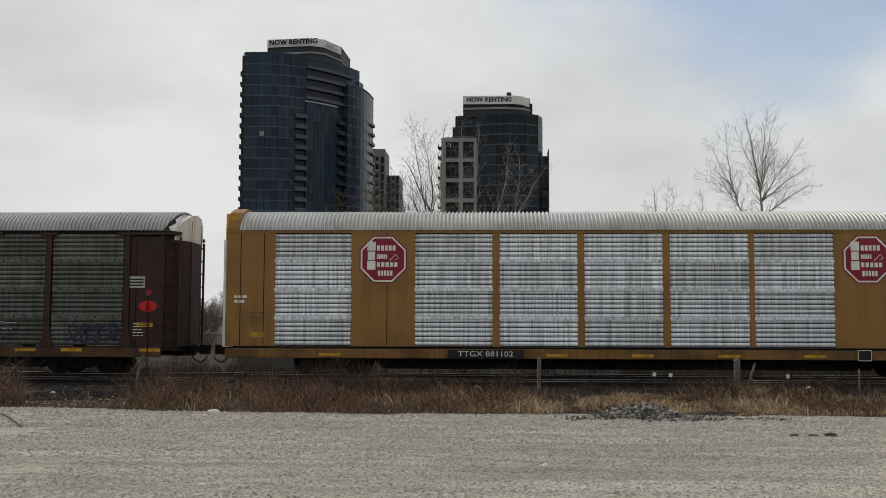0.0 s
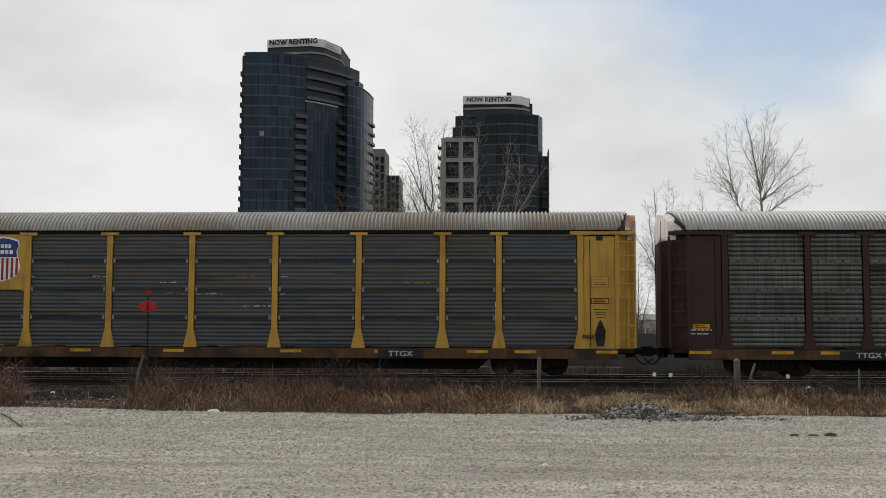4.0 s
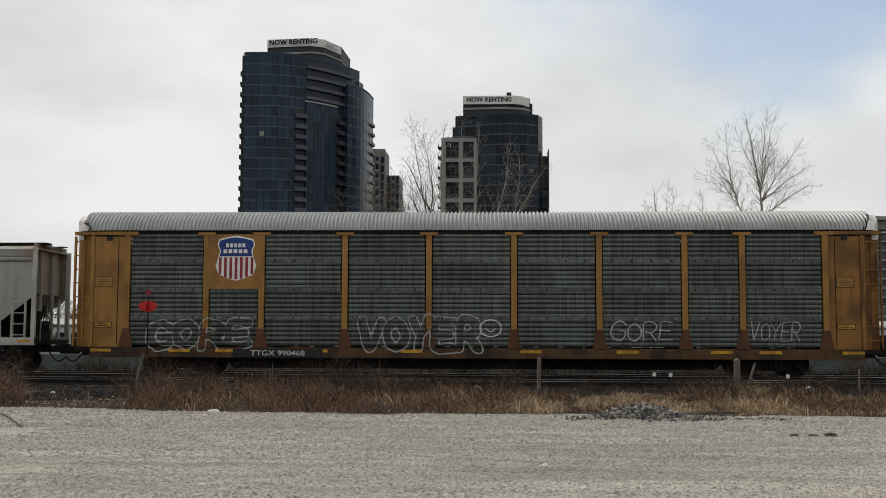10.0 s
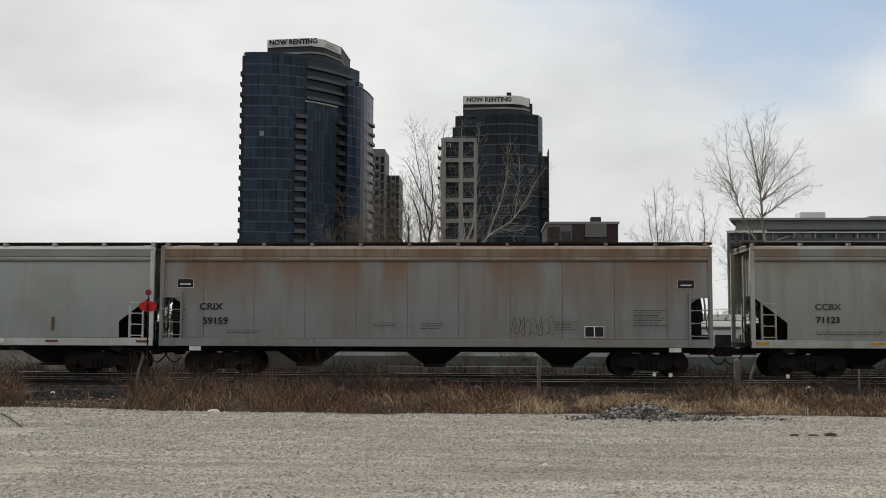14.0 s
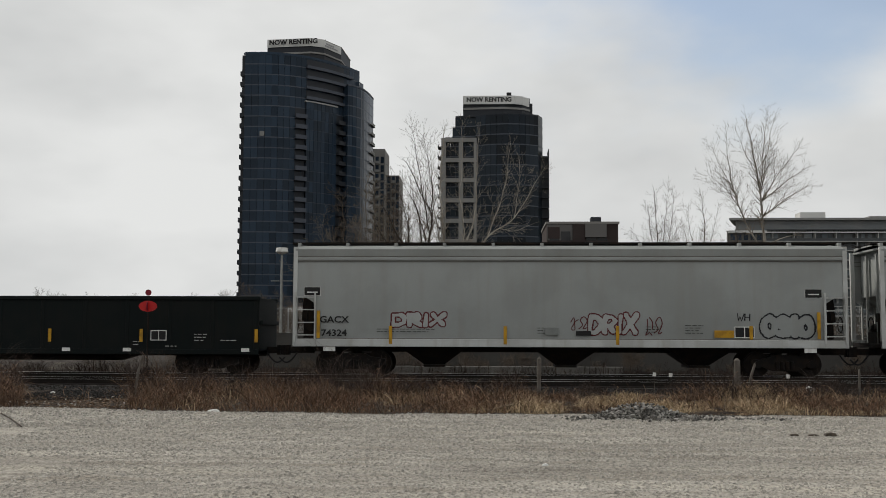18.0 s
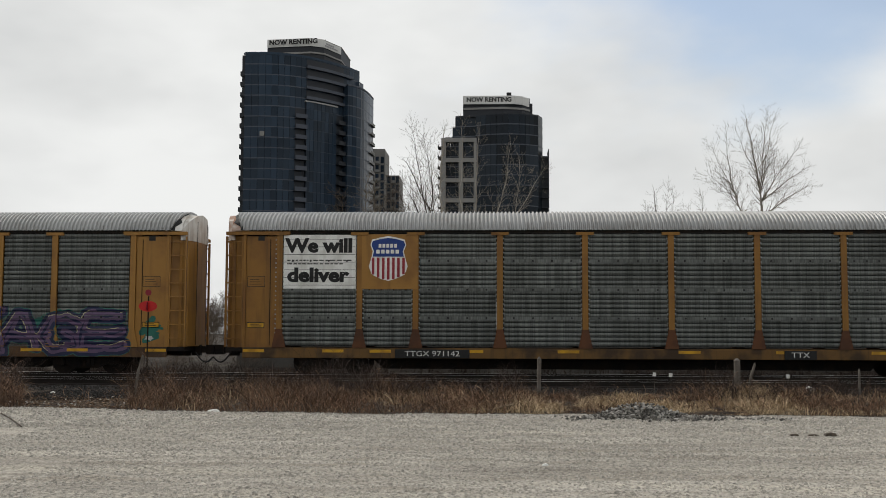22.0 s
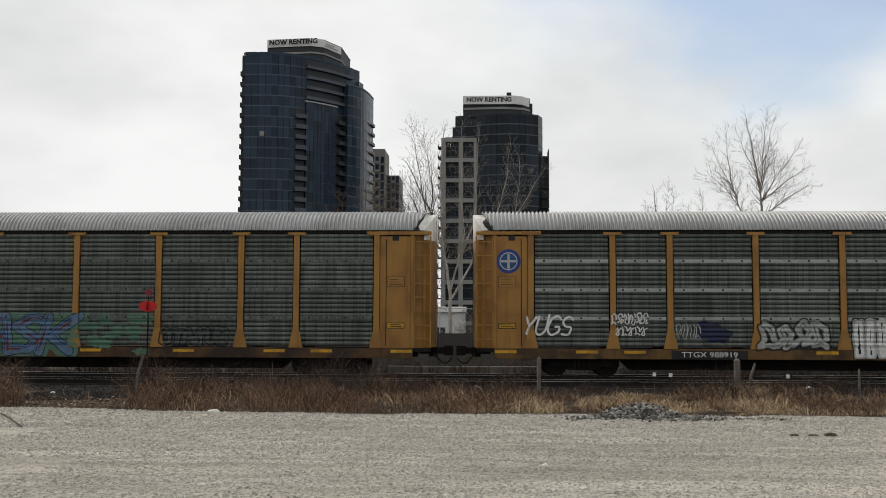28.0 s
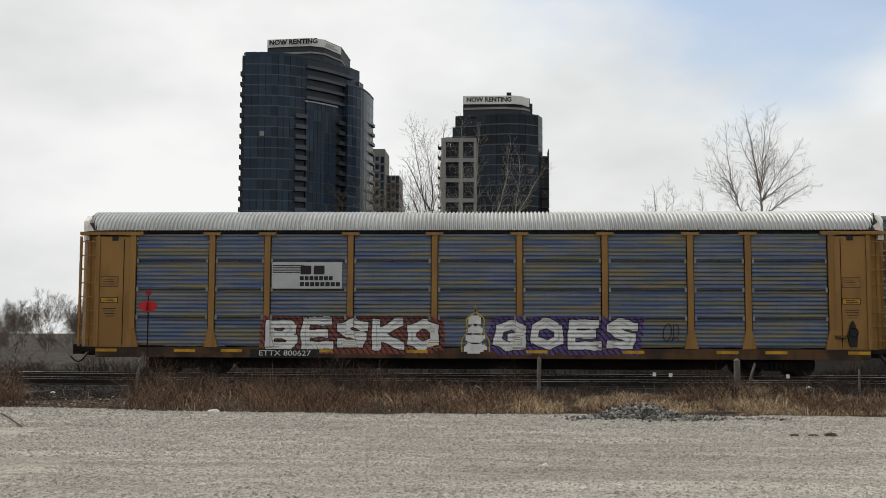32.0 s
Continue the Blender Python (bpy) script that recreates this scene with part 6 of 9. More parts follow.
    for k, x in enumerate((-58.0, -54.0, -49.0)):
        part("aerial", Shape().tube((x, 275, 87.3), (x, 275, 88.3 + 0.2 * k), 0.06, 0.04, 5), M_STEEL, b)
    part("lit_blind", Shape().box(-65.4, -64.1, 261.6, 261.85, 57.3, 58.6), PALECLAD, b, "one pale drawn blind")


def build_tower_east():
    b = thing("apartment_tower", "dark glass apartment tower with pale framed bay and white banner", "apartment tower", "", (0, 0, 0))
    front = [(-4.4, 274.6), (0.0, 272.6), (5.0, 272.0), (10.0, 272.8), (13.8, 275.4), (15.2, 279.5)]
    backs = [(15.2, 296), (-10.6, 296), (-10.6, 276.5)]
    part("core_wall", Shape().prism([(x * 0.97, y + 1.0) for x, y in front] + [(14, 295), (-9.8, 295), (-9.8, 278)], -0.5, 65.0, "z"), DARKCLAD, b)
    n, h = 22, 65.4 / 22
    for k in range(n):
        z0 = k * h - 0.2
        lo = -13.4 if z0 < 57 else -11.2 if z0 < 61 else -10.4
        glazed_floor(b, [(lo, 276.5), (-4.4, 275.4)] + front[0:] + backs[:1] + [(lo, 296), (lo, 276.5)], z0, z0 + h, 1.6, glass=SMOKY)
    part("roof_slab", Shape().prism(front + [(15.2, 296), (-10.4, 296), (-10.4, 276.4)], 65.0, 65.6, "z"), DARKCLAD, b)
    # pale frame round the west bay
    for x in (-14.5, -9.4, -5.0):
        part("frame_pier", Shape().box(x, x + 1.3, 274.4, 276.0, -0.4, 58.8), PALECLAD, b)
    for k in range(0, n - 2, 2):
        z = 57.6 - k * h
        if z > 0:
            part("frame_beam", Shape().box(-14.5, -3.7, 274.5, 276.0, z, z + 1.2), PALECLAD, b)
    for k in range(1, n - 2):
        z0 = k * h - 0.2
        part("balcony", Shape().box(-15.6, -14.3, 276.2, 281, z0, z0 + 0.25).box(-15.6, -15.5, 276.2, 281, z0 + 0.25, z0 + 1.2), DARKCLAD, b)
        if z0 < 54:
            part("balcony", Shape().box(14.8, 17.1, 277.5, 284, z0, z0 + 0.25).box(16.9, 17.1, 277.5, 284, z0 + 0.25, z0 + 2.5), DARKCLAD, b)
    part("side_bay_wall", Shape().box(14.9, 16.9, 279.0, 290.0, -0.4, 54.0), DARKCLAD, b)
    pent = [(-8.2, 277.2), (4.0, 276.2), (9.2, 277.6), (11.6, 280.6), (11.6, 292), (-8.2, 292)]
    part("penthouse_wall", Shape().prism(pent, 65.4, 71.6, "z"), DARKCLAD, b)
    part("penthouse_cornice", Shape().prism([(x * 1.01, y - 0.2) for x, y in pent], 67.6, 68.2, "z"), PALECLAD, b)
    part("machine_room", Shape().box(10.4, 12.4, 281, 288, 65.4, 70.2), DARKCLAD, b)
    part("roof_vent", Shape().box(4.7, 6.1, 280, 282, 71.4, 73.4), M_BLACK, b)
    ban = part("banner", Shape().box(-8.1, 7.1, 275.75, 275.95, 69.0, 71.5), BANNER, b, "white rental banner with dark capitals")
    part("banner_text", text_mesh("NOW RENTING", 1.3, 0.07, width=13.2), M_BLACK, ban, loc=(-0.55, 275.7, 70.3))
    part("banner_end", Shape().prism([(7.15, 275.85), (9.4, 277.1), (11.4, 280.2), (11.3, 280.4), (9.2, 277.4), (6.6, 276.0)], 69.0, 71.5, "z"), BANNER, ban)


def build_slab_behind_tower():
    b = thing("apartment_block", "beige stepped apartment block behind the dark tower", "apartment block", "", (0, 0, 0))
    for x0, x1, y0, top in ((-41.5, -36.2, 326, 64.6), (-36.2, -31.8, 332, 56.3)):
        part("wall", Shape().box(x0, x1, y0, y0 + 16, -0.5, top), BEIGE, b)
        for k in range(2, int(top / 2.95)):
            for j in range(3):
                x = x0 + 0.35 + j * (x1 - x0) / 3
                if j == 1:
                    part("balcony", shared("slab_balcony", lambda: Shape().box(-0.2, 1.3, -0.9, 0.0, -0.1, 0.75).data("balcony")), PALECLAD, b, loc=(x, y0, k * 2.95 + 0.6))
                part("window", shared("slab_window", lambda: Shape().box(0, 1.1, -0.05, 0.05, 0, 2.3).data("window")), GLASS, b, loc=(x, y0 - 0.02, k * 2.95 + 0.6))


def build_brick_block():
    b = thing("apartment_block", "dark red-brick mid-rise block with pale top storey", "apartment block", "", (0, 0, 0))
    x0, x1, y0 = 10.2, 23.2, 160
    part("wall", Shape().box(x0, x1, y0, y0 + 18, -0.5, 21.7), BRICK, b)
    part("cornice", Shape().box(x0 - 0.2, x1 + 0.2, y0 - 0.3, y0 + 18.2, 21.6, 22.0), BEIGE, b)
    part("parapet_hut", Shape().box(18.6, 20.4, y0 + 3, y0 + 6, 22.3, 23.2), DARKCLAD, b)
    grey = surface("grey_render", (0.13, 0.125, 0.12), 0.8, 0.0, (0.10, 0.097, 0.093), 0.5, 0.15, bump=0.0)
    part("pier", Shape().box(x0 + 4.75, x0 + 6.9, y0 - 0.5, y0, -0.5, 21.5), BRICK, b)
    part("top_storey_panel", Shape().box(x0 + 0.05, x0 + 4.7, y0 - 0.1, y0, 18.6, 21.5), grey, b)
    part("brick_panel", Shape().box(x0 + 0.2, x0 + 2.35, y0 - 0.2, y0 - 0.1, 18.9, 21.0), BRICK, b)
    part("balcony_bay", Shape().box(x0 + 6.95, x1 - 2.2, y0 - 0.9, y0, 19.1, 21.5), grey, b)
    for z in (15.9, 12.95, 10.0, 7.05):
        part("balcony_slab", Shape().box(x0 + 0.1, x1 - 1.5, y0 - 1.3, y0, z + 2.3, z + 2.5), BRICK, b)
        for p in (x0 + 0.15, x0 + 6.95):
            part("balcony_rail", Shape().box(p, p + 4.5, y0 - 1.3, y0 - 1.22, z + 1.0, z + 2.3), SMOKY, b)
    for p in (x0 + 0.9, x0 + 9.9):
        part("column", Shape().box(p, p + 0.35, y0 - 1.2, y0 - 0.3, -0.5, 18.2), SLAB, b)
        part("column", Shape().box(p + 1.1, p + 1.4, y0 - 1.2, y0 - 0.3, -0.5, 18.2), SLAB, b)
    for k in range(7):
        z = 0.6 + k * 2.95
        for j in range(4):
            x = x0 + (0.5, 2.6, 7.2, 9.2)[j]
            w = part("window", shared("brick_window", lambda: Shape().box(0, 1.7, -0.06, 0.06, 0, 1.9).data("window")), SMOKED, b, loc=(x, y0 - 0.02 if k < 6 else y0 - 0.12, z))
            if k < 6:
                part("sill", shared("brick_sill", lambda: Shape().box(-0.1, 1.8, -0.14, 0.05, -0.14, 0.0).data("sill")), SLAB, w)


def build_long_block():
    b = thing("apartment_block", "long grey mid-rise apartment block with ribbon balconies", "apartment block", "", (0, 0, 0))
    x0, x1, y0, h = 75.7, 170.0, 310.0, 2.95
    dim = surface("shaded_balcony_wall", (0.075, 0.077, 0.076), 0.6, 0.0, (0.045, 0.047, 0.048), 0.6, 0.12, bump=0.0)
    tinted = surface("grey_balcony_glass", (0.068, 0.075, 0.076), 0.3, 0.0, (0.04, 0.044, 0.047), 0.6, 0.1, bump=0.0)

    def skewed(a, front, back, z0, z1):
        """A storey whose west end slants inwards with depth."""
        return Shape().prism([(a, y0 + front), (x1, y0 + front), (x1, y0 + back), (a + (back - front) * 0.31, y0 + back)], z0, z1, "z")

    part("wall", skewed(x0, 0, 20, -0.5, 34.6), dim, b)
    part("penthouse_wall", skewed(x0 + 3.0, 1.5, 18, 34.6, 38.2), surface("grey_glazed_penthouse", (0.15, 0.16, 0.163), 0.35, 0.0, (0.2, 0.2, 0.19), 0.6, 0.15, bump=0.0), b)
    part("roof_slab", skewed(x0 + 0.5, -0.6, 20, 38.2, 38.9), PALECLAD, b)
    part("roof_hut", Shape().box(100.0, 108.0, y0 + 4, y0 + 10, 39.0, 41.2), ROOFWHITE, b)
    part("roof_hut", Shape().box(122.0, 129.0, y0 + 4, y0 + 10, 39.0, 39.9), PALECLAD, b)
    part("end_wall", Shape().box(x0, x0 + 11.6, y0 - 0.5, y0 + 1, -0.5, 34.8), surface("grey_rendered_wall", (0.13, 0.125, 0.115), 0.8, 0.0, (0.09, 0.087, 0.08), 0.5, 0.15, bump=0.0), b)
    part("end_pier", Shape().box(x0 + 11.4, x0 + 12.0, y0 - 1.2, y0, -0.5, 34.8), PALECLAD, b)
    for k in range(12):
        z = 34.0 - k * h
        for j in range(14):
            if k:
                part("divider", shared("balcony_divider", lambda: Shape().box(-0.12, 0.12, -1.6, 0, 0.4, 2.95).data("divider")), EDGE, b, loc=(x0 + 14.0 + 6.6 * j, y0, z))
        if z < 0:
            break
        part("balcony_slab", Shape().box(x0 + 11.8 if k else x0, x1, y0 - 1.7, y0, z, z + (0.75 if k == 0 else 0.42)), EDGE if k else ROOFWHITE, b)
        part("balcony_rail", Shape().box(x0 + 12.0, x1, y0 - 1.7, y0 - 1.62, z + 0.35, z + 1.2), tinted, b)
        s = Shape()
        rnd = random.Random(k)
        x = x0 + 12.4
        while x < x1 - 3:
            w = rnd.choice((1.2, 1.8, 2.6))
            s.box(x, x + w, y0 - 0.06, y0 + 0.02, z - h + 0.5, z - 0.15)
            x += w + rnd.choice((0.2, 0.5, 1.0))
        part("window_band", raw_mesh("window_band", s.v, s.f), tinted if k % 2 else surface("pale_curtained_glass", (0.085, 0.105, 0.115), 0.25, 0.0, (0.16, 0.17, 0.17), 0.6, 0.2, island=0.6, bump=0.0), b)["kind"] = "stuff"
        s = Shape()
        for j in range(5):
            s.box(x0 + 0.8 + j * 2.1, x0 + 2.2 + j * 2.1, y0 - 0.56, y0 - 0.4, z - h + 0.7, z - 0.4)
        part("end_window_band", raw_mesh("end_window_band", s.v, s.f), GLASS, b)["kind"] = "stuff"


# ---- things beside the line ----
def build_switch_stand():
    t = thing("switch_stand", "railway switch stand with red oval target on a thin mast", "switch stand", "", (-11.03, -1.9, -0.24))
    base = Shape().prism([(-0.18, 0), (0.18, 0), (0.12, 0.42), (0.06, 0.55), (-0.06, 0.55), (-0.12, 0.42)], -0.14, 0.14, "y")
    part("stand", base, M_STEEL, t, bevel=0.01)
    part("mast", Shape().tube((0, 0, 0.5), (0, 0, 2.82), 0.026, 0.022, 8), M_STEEL, t)

    def disc(rx, rz, n=22):
        return [(rx * math.cos(2 * math.pi * i / n), rz * math.sin(2 * math.pi * i / n)) for i in range(n)]
    part("target", Shape().prism([(x, z + 2.50) for x, z in disc(0.30, 0.175)], -0.045, -0.035, "y"), M_RED, t, "red oval target plate")
    part("disc", Shape().prism([(x, z + 2.94) for x, z in disc(0.10, 0.10)], -0.03, -0.02, "y"), M_SIGN_RED, t, "small dark red disc")
    part("target", Shape().prism([(y, z + 2.50) for y, z in disc(0.22, 0.16)], -0.006, 0.006, "x"), M_SIGN_RED, t, "narrow cross plate seen edge-on")
    part("throw_lever", Shape().tube((0.1, -0.1, 0.35), (0.75, -0.12, 0.18), 0.022, 0.018, 6), M_STEEL, t)


def build_fence_posts():
    wood = surface("silvered_fence_timber", (0.13, 0.115, 0.10), 0.9, 0.0, (0.07, 0.06, 0.05), 0.6, 4.0, 0.4, (0.06, 0.05, 0.04))
    for x, y, top, r, lx, label in ((-8.68, -10.2, 0.87, 0.034, 0.22, "thin leaning weathered fence post"), (1.28, -7.0, 0.80, 0.055, 0.02, "weathered round fence post among weeds"),
                                    (6.55, -7.0, 0.78, 0.085, 0.0, "thick weathered fence post with a pointed top"), (6.82, -6.9, 0.66, 0.035, 0.22, "crooked pale stick beside the fence post"),
                                    (9.75, -7.0, 0.52, 0.03, 0.0, "short thin fence stake")):
        s = Shape()
        z0 = ground_height(x, y) - 0.1
        pts = [(0, 0, 0), (lx * 0.3, 0.01, (top - z0) * 0.35), (lx * 0.6, -0.01, (top - z0) * 0.7), (lx, 0, top - z0 - 0.06)]
        for a, b in zip(pts, pts[1:]):
            s.tube(a, b, r * 1.02, r, 8)
        s.tube(pts[-1], (lx, 0, top - z0), r, r * 0.3, 8)
        solid("fence_post", s, wood, label, "fence post", "fence posts along the verge", (x, y, z0))


def build_lamp_post():
    t = thing("street_lamp", "tall street lamp with a flat white round head", "street lamp", "", (-14.95, 40, ground_height(-15, 40)))
    grey = surface("galvanised_pole", (0.33, 0.33, 0.31), 0.5, 0.4)
    part("pole", Shape().tube((0, 0, 0), (0, 0, 7.45), 0.11, 0.075, 10), grey, t)
    head = Shape().tube((0, 0, 7.4), (0, 0, 7.55), 0.2, 0.46, 16)
    head.tube((0, 0, 7.55), (0, 0, 7.85), 0.46, 0.40, 16)
    part("lamp_head", head, M_WHITE, t, "flat white drum lamp head")
    part("cross_arm", Shape().box(-0.75, 0.9, -0.03, 0.03, 5.45, 5.5), grey, t)


def build_rubble():
    rub = surface("broken_concrete_and_dirt", (0.27, 0.26, 0.24), 0.9, 0.0, (0.05, 0.045, 0.04), 0.85, 5.0, island=0.8)
    rnd = random.Random(5)
    v, f = [], []

    def lump(x, y, z, s):
        n = len(v)
        a = rnd.uniform(0, 6)
        for zz, rr in ((-0.4, 0.9), (0.25, 1.0), (0.75, 0.55)):
            for k in range(5):
                b = a + k * 1.257 + rnd.uniform(-0.35, 0.35)
                r = s * rr * rnd.uniform(0.7, 1.15)
                v.append((x + r * math.cos(b), y + r * 0.8 * math.sin(b), z + s * zz * rnd.uniform(0.7, 1.2)))
        for j in (0, 5):
            for k in range(5):
                f.append((n + j + k, n + j + (k + 1) % 5, n + j + 5 + (k + 1) % 5, n + j + 5 + k))
        f.append(tuple(range(n + 10, n + 15)))
    for _ in range(1500):
        u = rnd.gauss(0, 0.42)
        x = 3.05 + u * 1.5 + (rnd.random() ** 2) * 0.3
        hgt = 0.27 * math.exp(-(abs(x - 3.0) / 0.72) ** 3) + 0.05 * math.exp(-((x - 4.4) / 1.2) ** 2) + 0.02
        y = -13.9 + rnd.gauss(0, 0.3)
        lump(x, y, -0.3 + hgt * rnd.random() * math.exp(-((y + 13.9) / 0.5) ** 2), rnd.uniform(0.010, 0.042))
    for _ in range(300):
        x = rnd.uniform(2.0, 6.0)
        lump(x, -13.9 - 0.1 * (x - 3) + rnd.gauss(0, 0.14), -0.3 + rnd.uniform(0, 0.035), rnd.uniform(0.008, 0.04))
    me = raw_mesh("rubble_heap", v, f)
    me.materials.append(rub)
    tagged(new("rubble_heap", me), "low heap of broken concrete and grey debris at the lot's edge", "rubble", "", "stuff")
    # white plastic container
    s = Shape()
    s.prism([(-0.13, 0.0), (0.12, 0.0), (0.14, 0.04), (0.11, 0.085), (0.02, 0.10), (-0.10, 0.08), (-0.14, 0.04)], -0.06, 0.06, "y")
    solid("plastic_jug", s, M_WHITE, "crumpled white plastic jug lying on gravel", "plastic jug", "", (-5.86, -13.45, -0.3), bevel=0.02)
    stick = Shape().path([(x, y, ground_height(x, y) + 0.03) for x, y in ((-9.62, -15.20), (-8.98, -16.12), (-8.34, -17.15))], 0.014, 6)
    solid("fallen_branch", stick, surface("dead_branch_bark", (0.05, 0.035, 0.026), 0.9), "short dead branch lying on the gravel", "branch")
    limb = Shape().path([(-0.1, -12.75, -0.25), (0.2, -12.6, -0.18), (0.5, -12.45, -0.13)], 0.02, 6)
    limb.tube((0.22, -12.6, -0.17), (0.55, -12.65, -0.06), 0.012, 0.007, 6)
    solid("fallen_branch", limb, surface("bleached_branch", (0.26, 0.20, 0.14), 0.9), "bleached dead branch lying on the weeds", "branch")
    dark = surface("dark_scrap", (0.05, 0.04, 0.03), 0.8, 0.0, (0.16, 0.13, 0.1), 0.5, 6.0)
    for x, w, h in ((5.12, 0.15, 0.035), (5.43, 0.2, 0.03), (5.72, 0.22, 0.06)):
        s = Shape().prism([(-w / 2, 0), (w / 2, 0), (w * 0.4, h * 0.8), (w * 0.1, h), (-w * 0.35, h * 0.7)], -0.05, 0.05, "y")
        solid("scrap_clod", s, dark, "small dark clod of scrap on the gravel", "scrap", "scraps on the gravel", (x, -17.5, -0.3), bevel=0.008)
    for x, y, z, w in ((-9.0, -6.0, -0.02, 0.07), (9.0, -5.0, 0.2, 0.16), (10.55, -13.4, -0.3, 0.1), (0.69, -22.2, -0.3, 0.045), (-11.9, -7.2, -0.24, 0.07)):
        z0 = ground_height(x, y)
        s = Shape().prism([(-w, 0.0), (w * 0.8, 0.0), (w, w * 0.5), (w * 0.2, w * 0.9), (-w * 0.7, w * 0.6)], -w * 0.5, w * 0.5, "y")
        solid("litter_scrap", s, M_WHITE, "scrap of white litter among the weeds" if y > -13 else "scrap of white litter on gravel", "litter", "scraps of litter", (x, y, z0), bevel=0.006)


def build_markers():
    wood = surface("marker_stake_wood", (0.12, 0.10, 0.08), 0.9)
    for x, h in ((4.63, 0.48), (5.09, 0.46), (8.37, 0.44)):
        t = thing("stake_marker", "thin stake with a small white plastic tag beside the siding", "marker", "markers beside the siding", (x, -5.2, ground_height(x, -5.2)))
        part("stake", Shape().tube((0, 0, -0.05), (0.01, 0, h + 0.02), 0.008, 0.007, 6), wood, t)
        part("tag", Shape().prism([(-0.05, h - 0.05), (0.045, h - 0.06), (0.055, h + 0.05), (-0.04, h + 0.06)], -0.014, -0.008, "y"), M_WHITE, t, "small white plastic tag")


def build_barriers():
    for k in range(7):
        x = -3.4 + k * 1.32
        s = Shape().prism([(-0.28, 0), (0.28, 0), (0.24, 0.15), (0.12, 0.30), (0.1, 0.56), (-0.1, 0.56), (-0.12, 0.30), (-0.24, 0.15)], -0.64, 0.64, "x")
        solid("concrete_barrier", s, surface("sooty_concrete", (0.20, 0.19, 0.178), 0.9, 0.0, (0.12, 0.113, 0.104), 0.6, 0.8, 0.4, (0.07, 0.066, 0.06)), "low weathered concrete barrier behind the track", "barrier", "row of concrete barriers", (x, 6.5, ground_height(x, 6.5) - 0.03), bevel=0.015)


build_ground()
build_track(TRACK_Y, "main railway track with polished rails on dark ballast", "railway_track")
build_track(-2.95, "siding track with thin polished rails beside the main line", "siding_track")
build_stones()
build_tower_west()
build_tower_east()
build_slab_behind_tower()
build_brick_block()
build_long_block()
build_verge()
build_trees()
build_switch_stand()
build_fence_posts()
build_lamp_post()
build_rubble()
build_barriers()
build_markers()


# ---- passenger train on the sunken far track ----
COACHES = []


def coach(x):
    body = surface("off_white_coach_paint", (0.40, 0.41, 0.40), 0.45, 0.0, (0.32, 0.33, 0.32), 0.5, 0.6, 0.25, (0.25, 0.23, 0.2))
    green = surface("grey_green_coach_band", (0.10, 0.12, 0.115), 0.5)
    t = thing("passenger_coach", "off-white passenger coach with a row of dark windows", "passenger coach", "coaches of the passing train", (x, 20.0, -1.4))
    n = 11.6
    part("body_shell", Shape().prism([(-1.45, 0.9), (1.45, 0.9), (1.48, 2.7), (1.3, 3.25), (0.8, 3.52), (-0.8, 3.52), (-1.3, 3.25), (-1.48, 2.7)], -n, n, "x"), body, t)
    part("waist_band", Shape().box(-n + 0.02, n - 0.02, -1.495, -1.46, 0.95, 1.7), green, t)
    part("gutter", Shape().box(-n, n, -1.42, -1.3, 3.12, 3.2), green, t)
    k = 0
    x0 = -n + 0.9
    while x0 < n - 1.2:
        w = 0.6 if k % 5 == 4 else 1.0
        part("window", shared(("coach_window", w), lambda: Shape().box(0, w, -0.03, 0.02, 0, 0.8).data("window")), SMOKED, t, loc=(x0, -1.482, 2.02))
        x0 += w + 0.22
        k += 1
    part("underframe", Shape().box(-n + 0.3, n - 0.3, -1.2, 1.2, 0.5, 0.9), M_STEEL, t)
    for o in (-8.0, 8.0):
        part("bogie", Shape().box(o - 1.4, o + 1.4, -1.15, 1.15, 0.15, 0.6), M_STEEL, t)
        for d in (-1.05, 1.05):
            part("wheel", Shape().tube((o + d, -0.82, 0.44), (o + d, 0.82, 0.44), 0.44, 0.44, 16), M_WHEEL, t)
    COACHES.append(t)
    return t


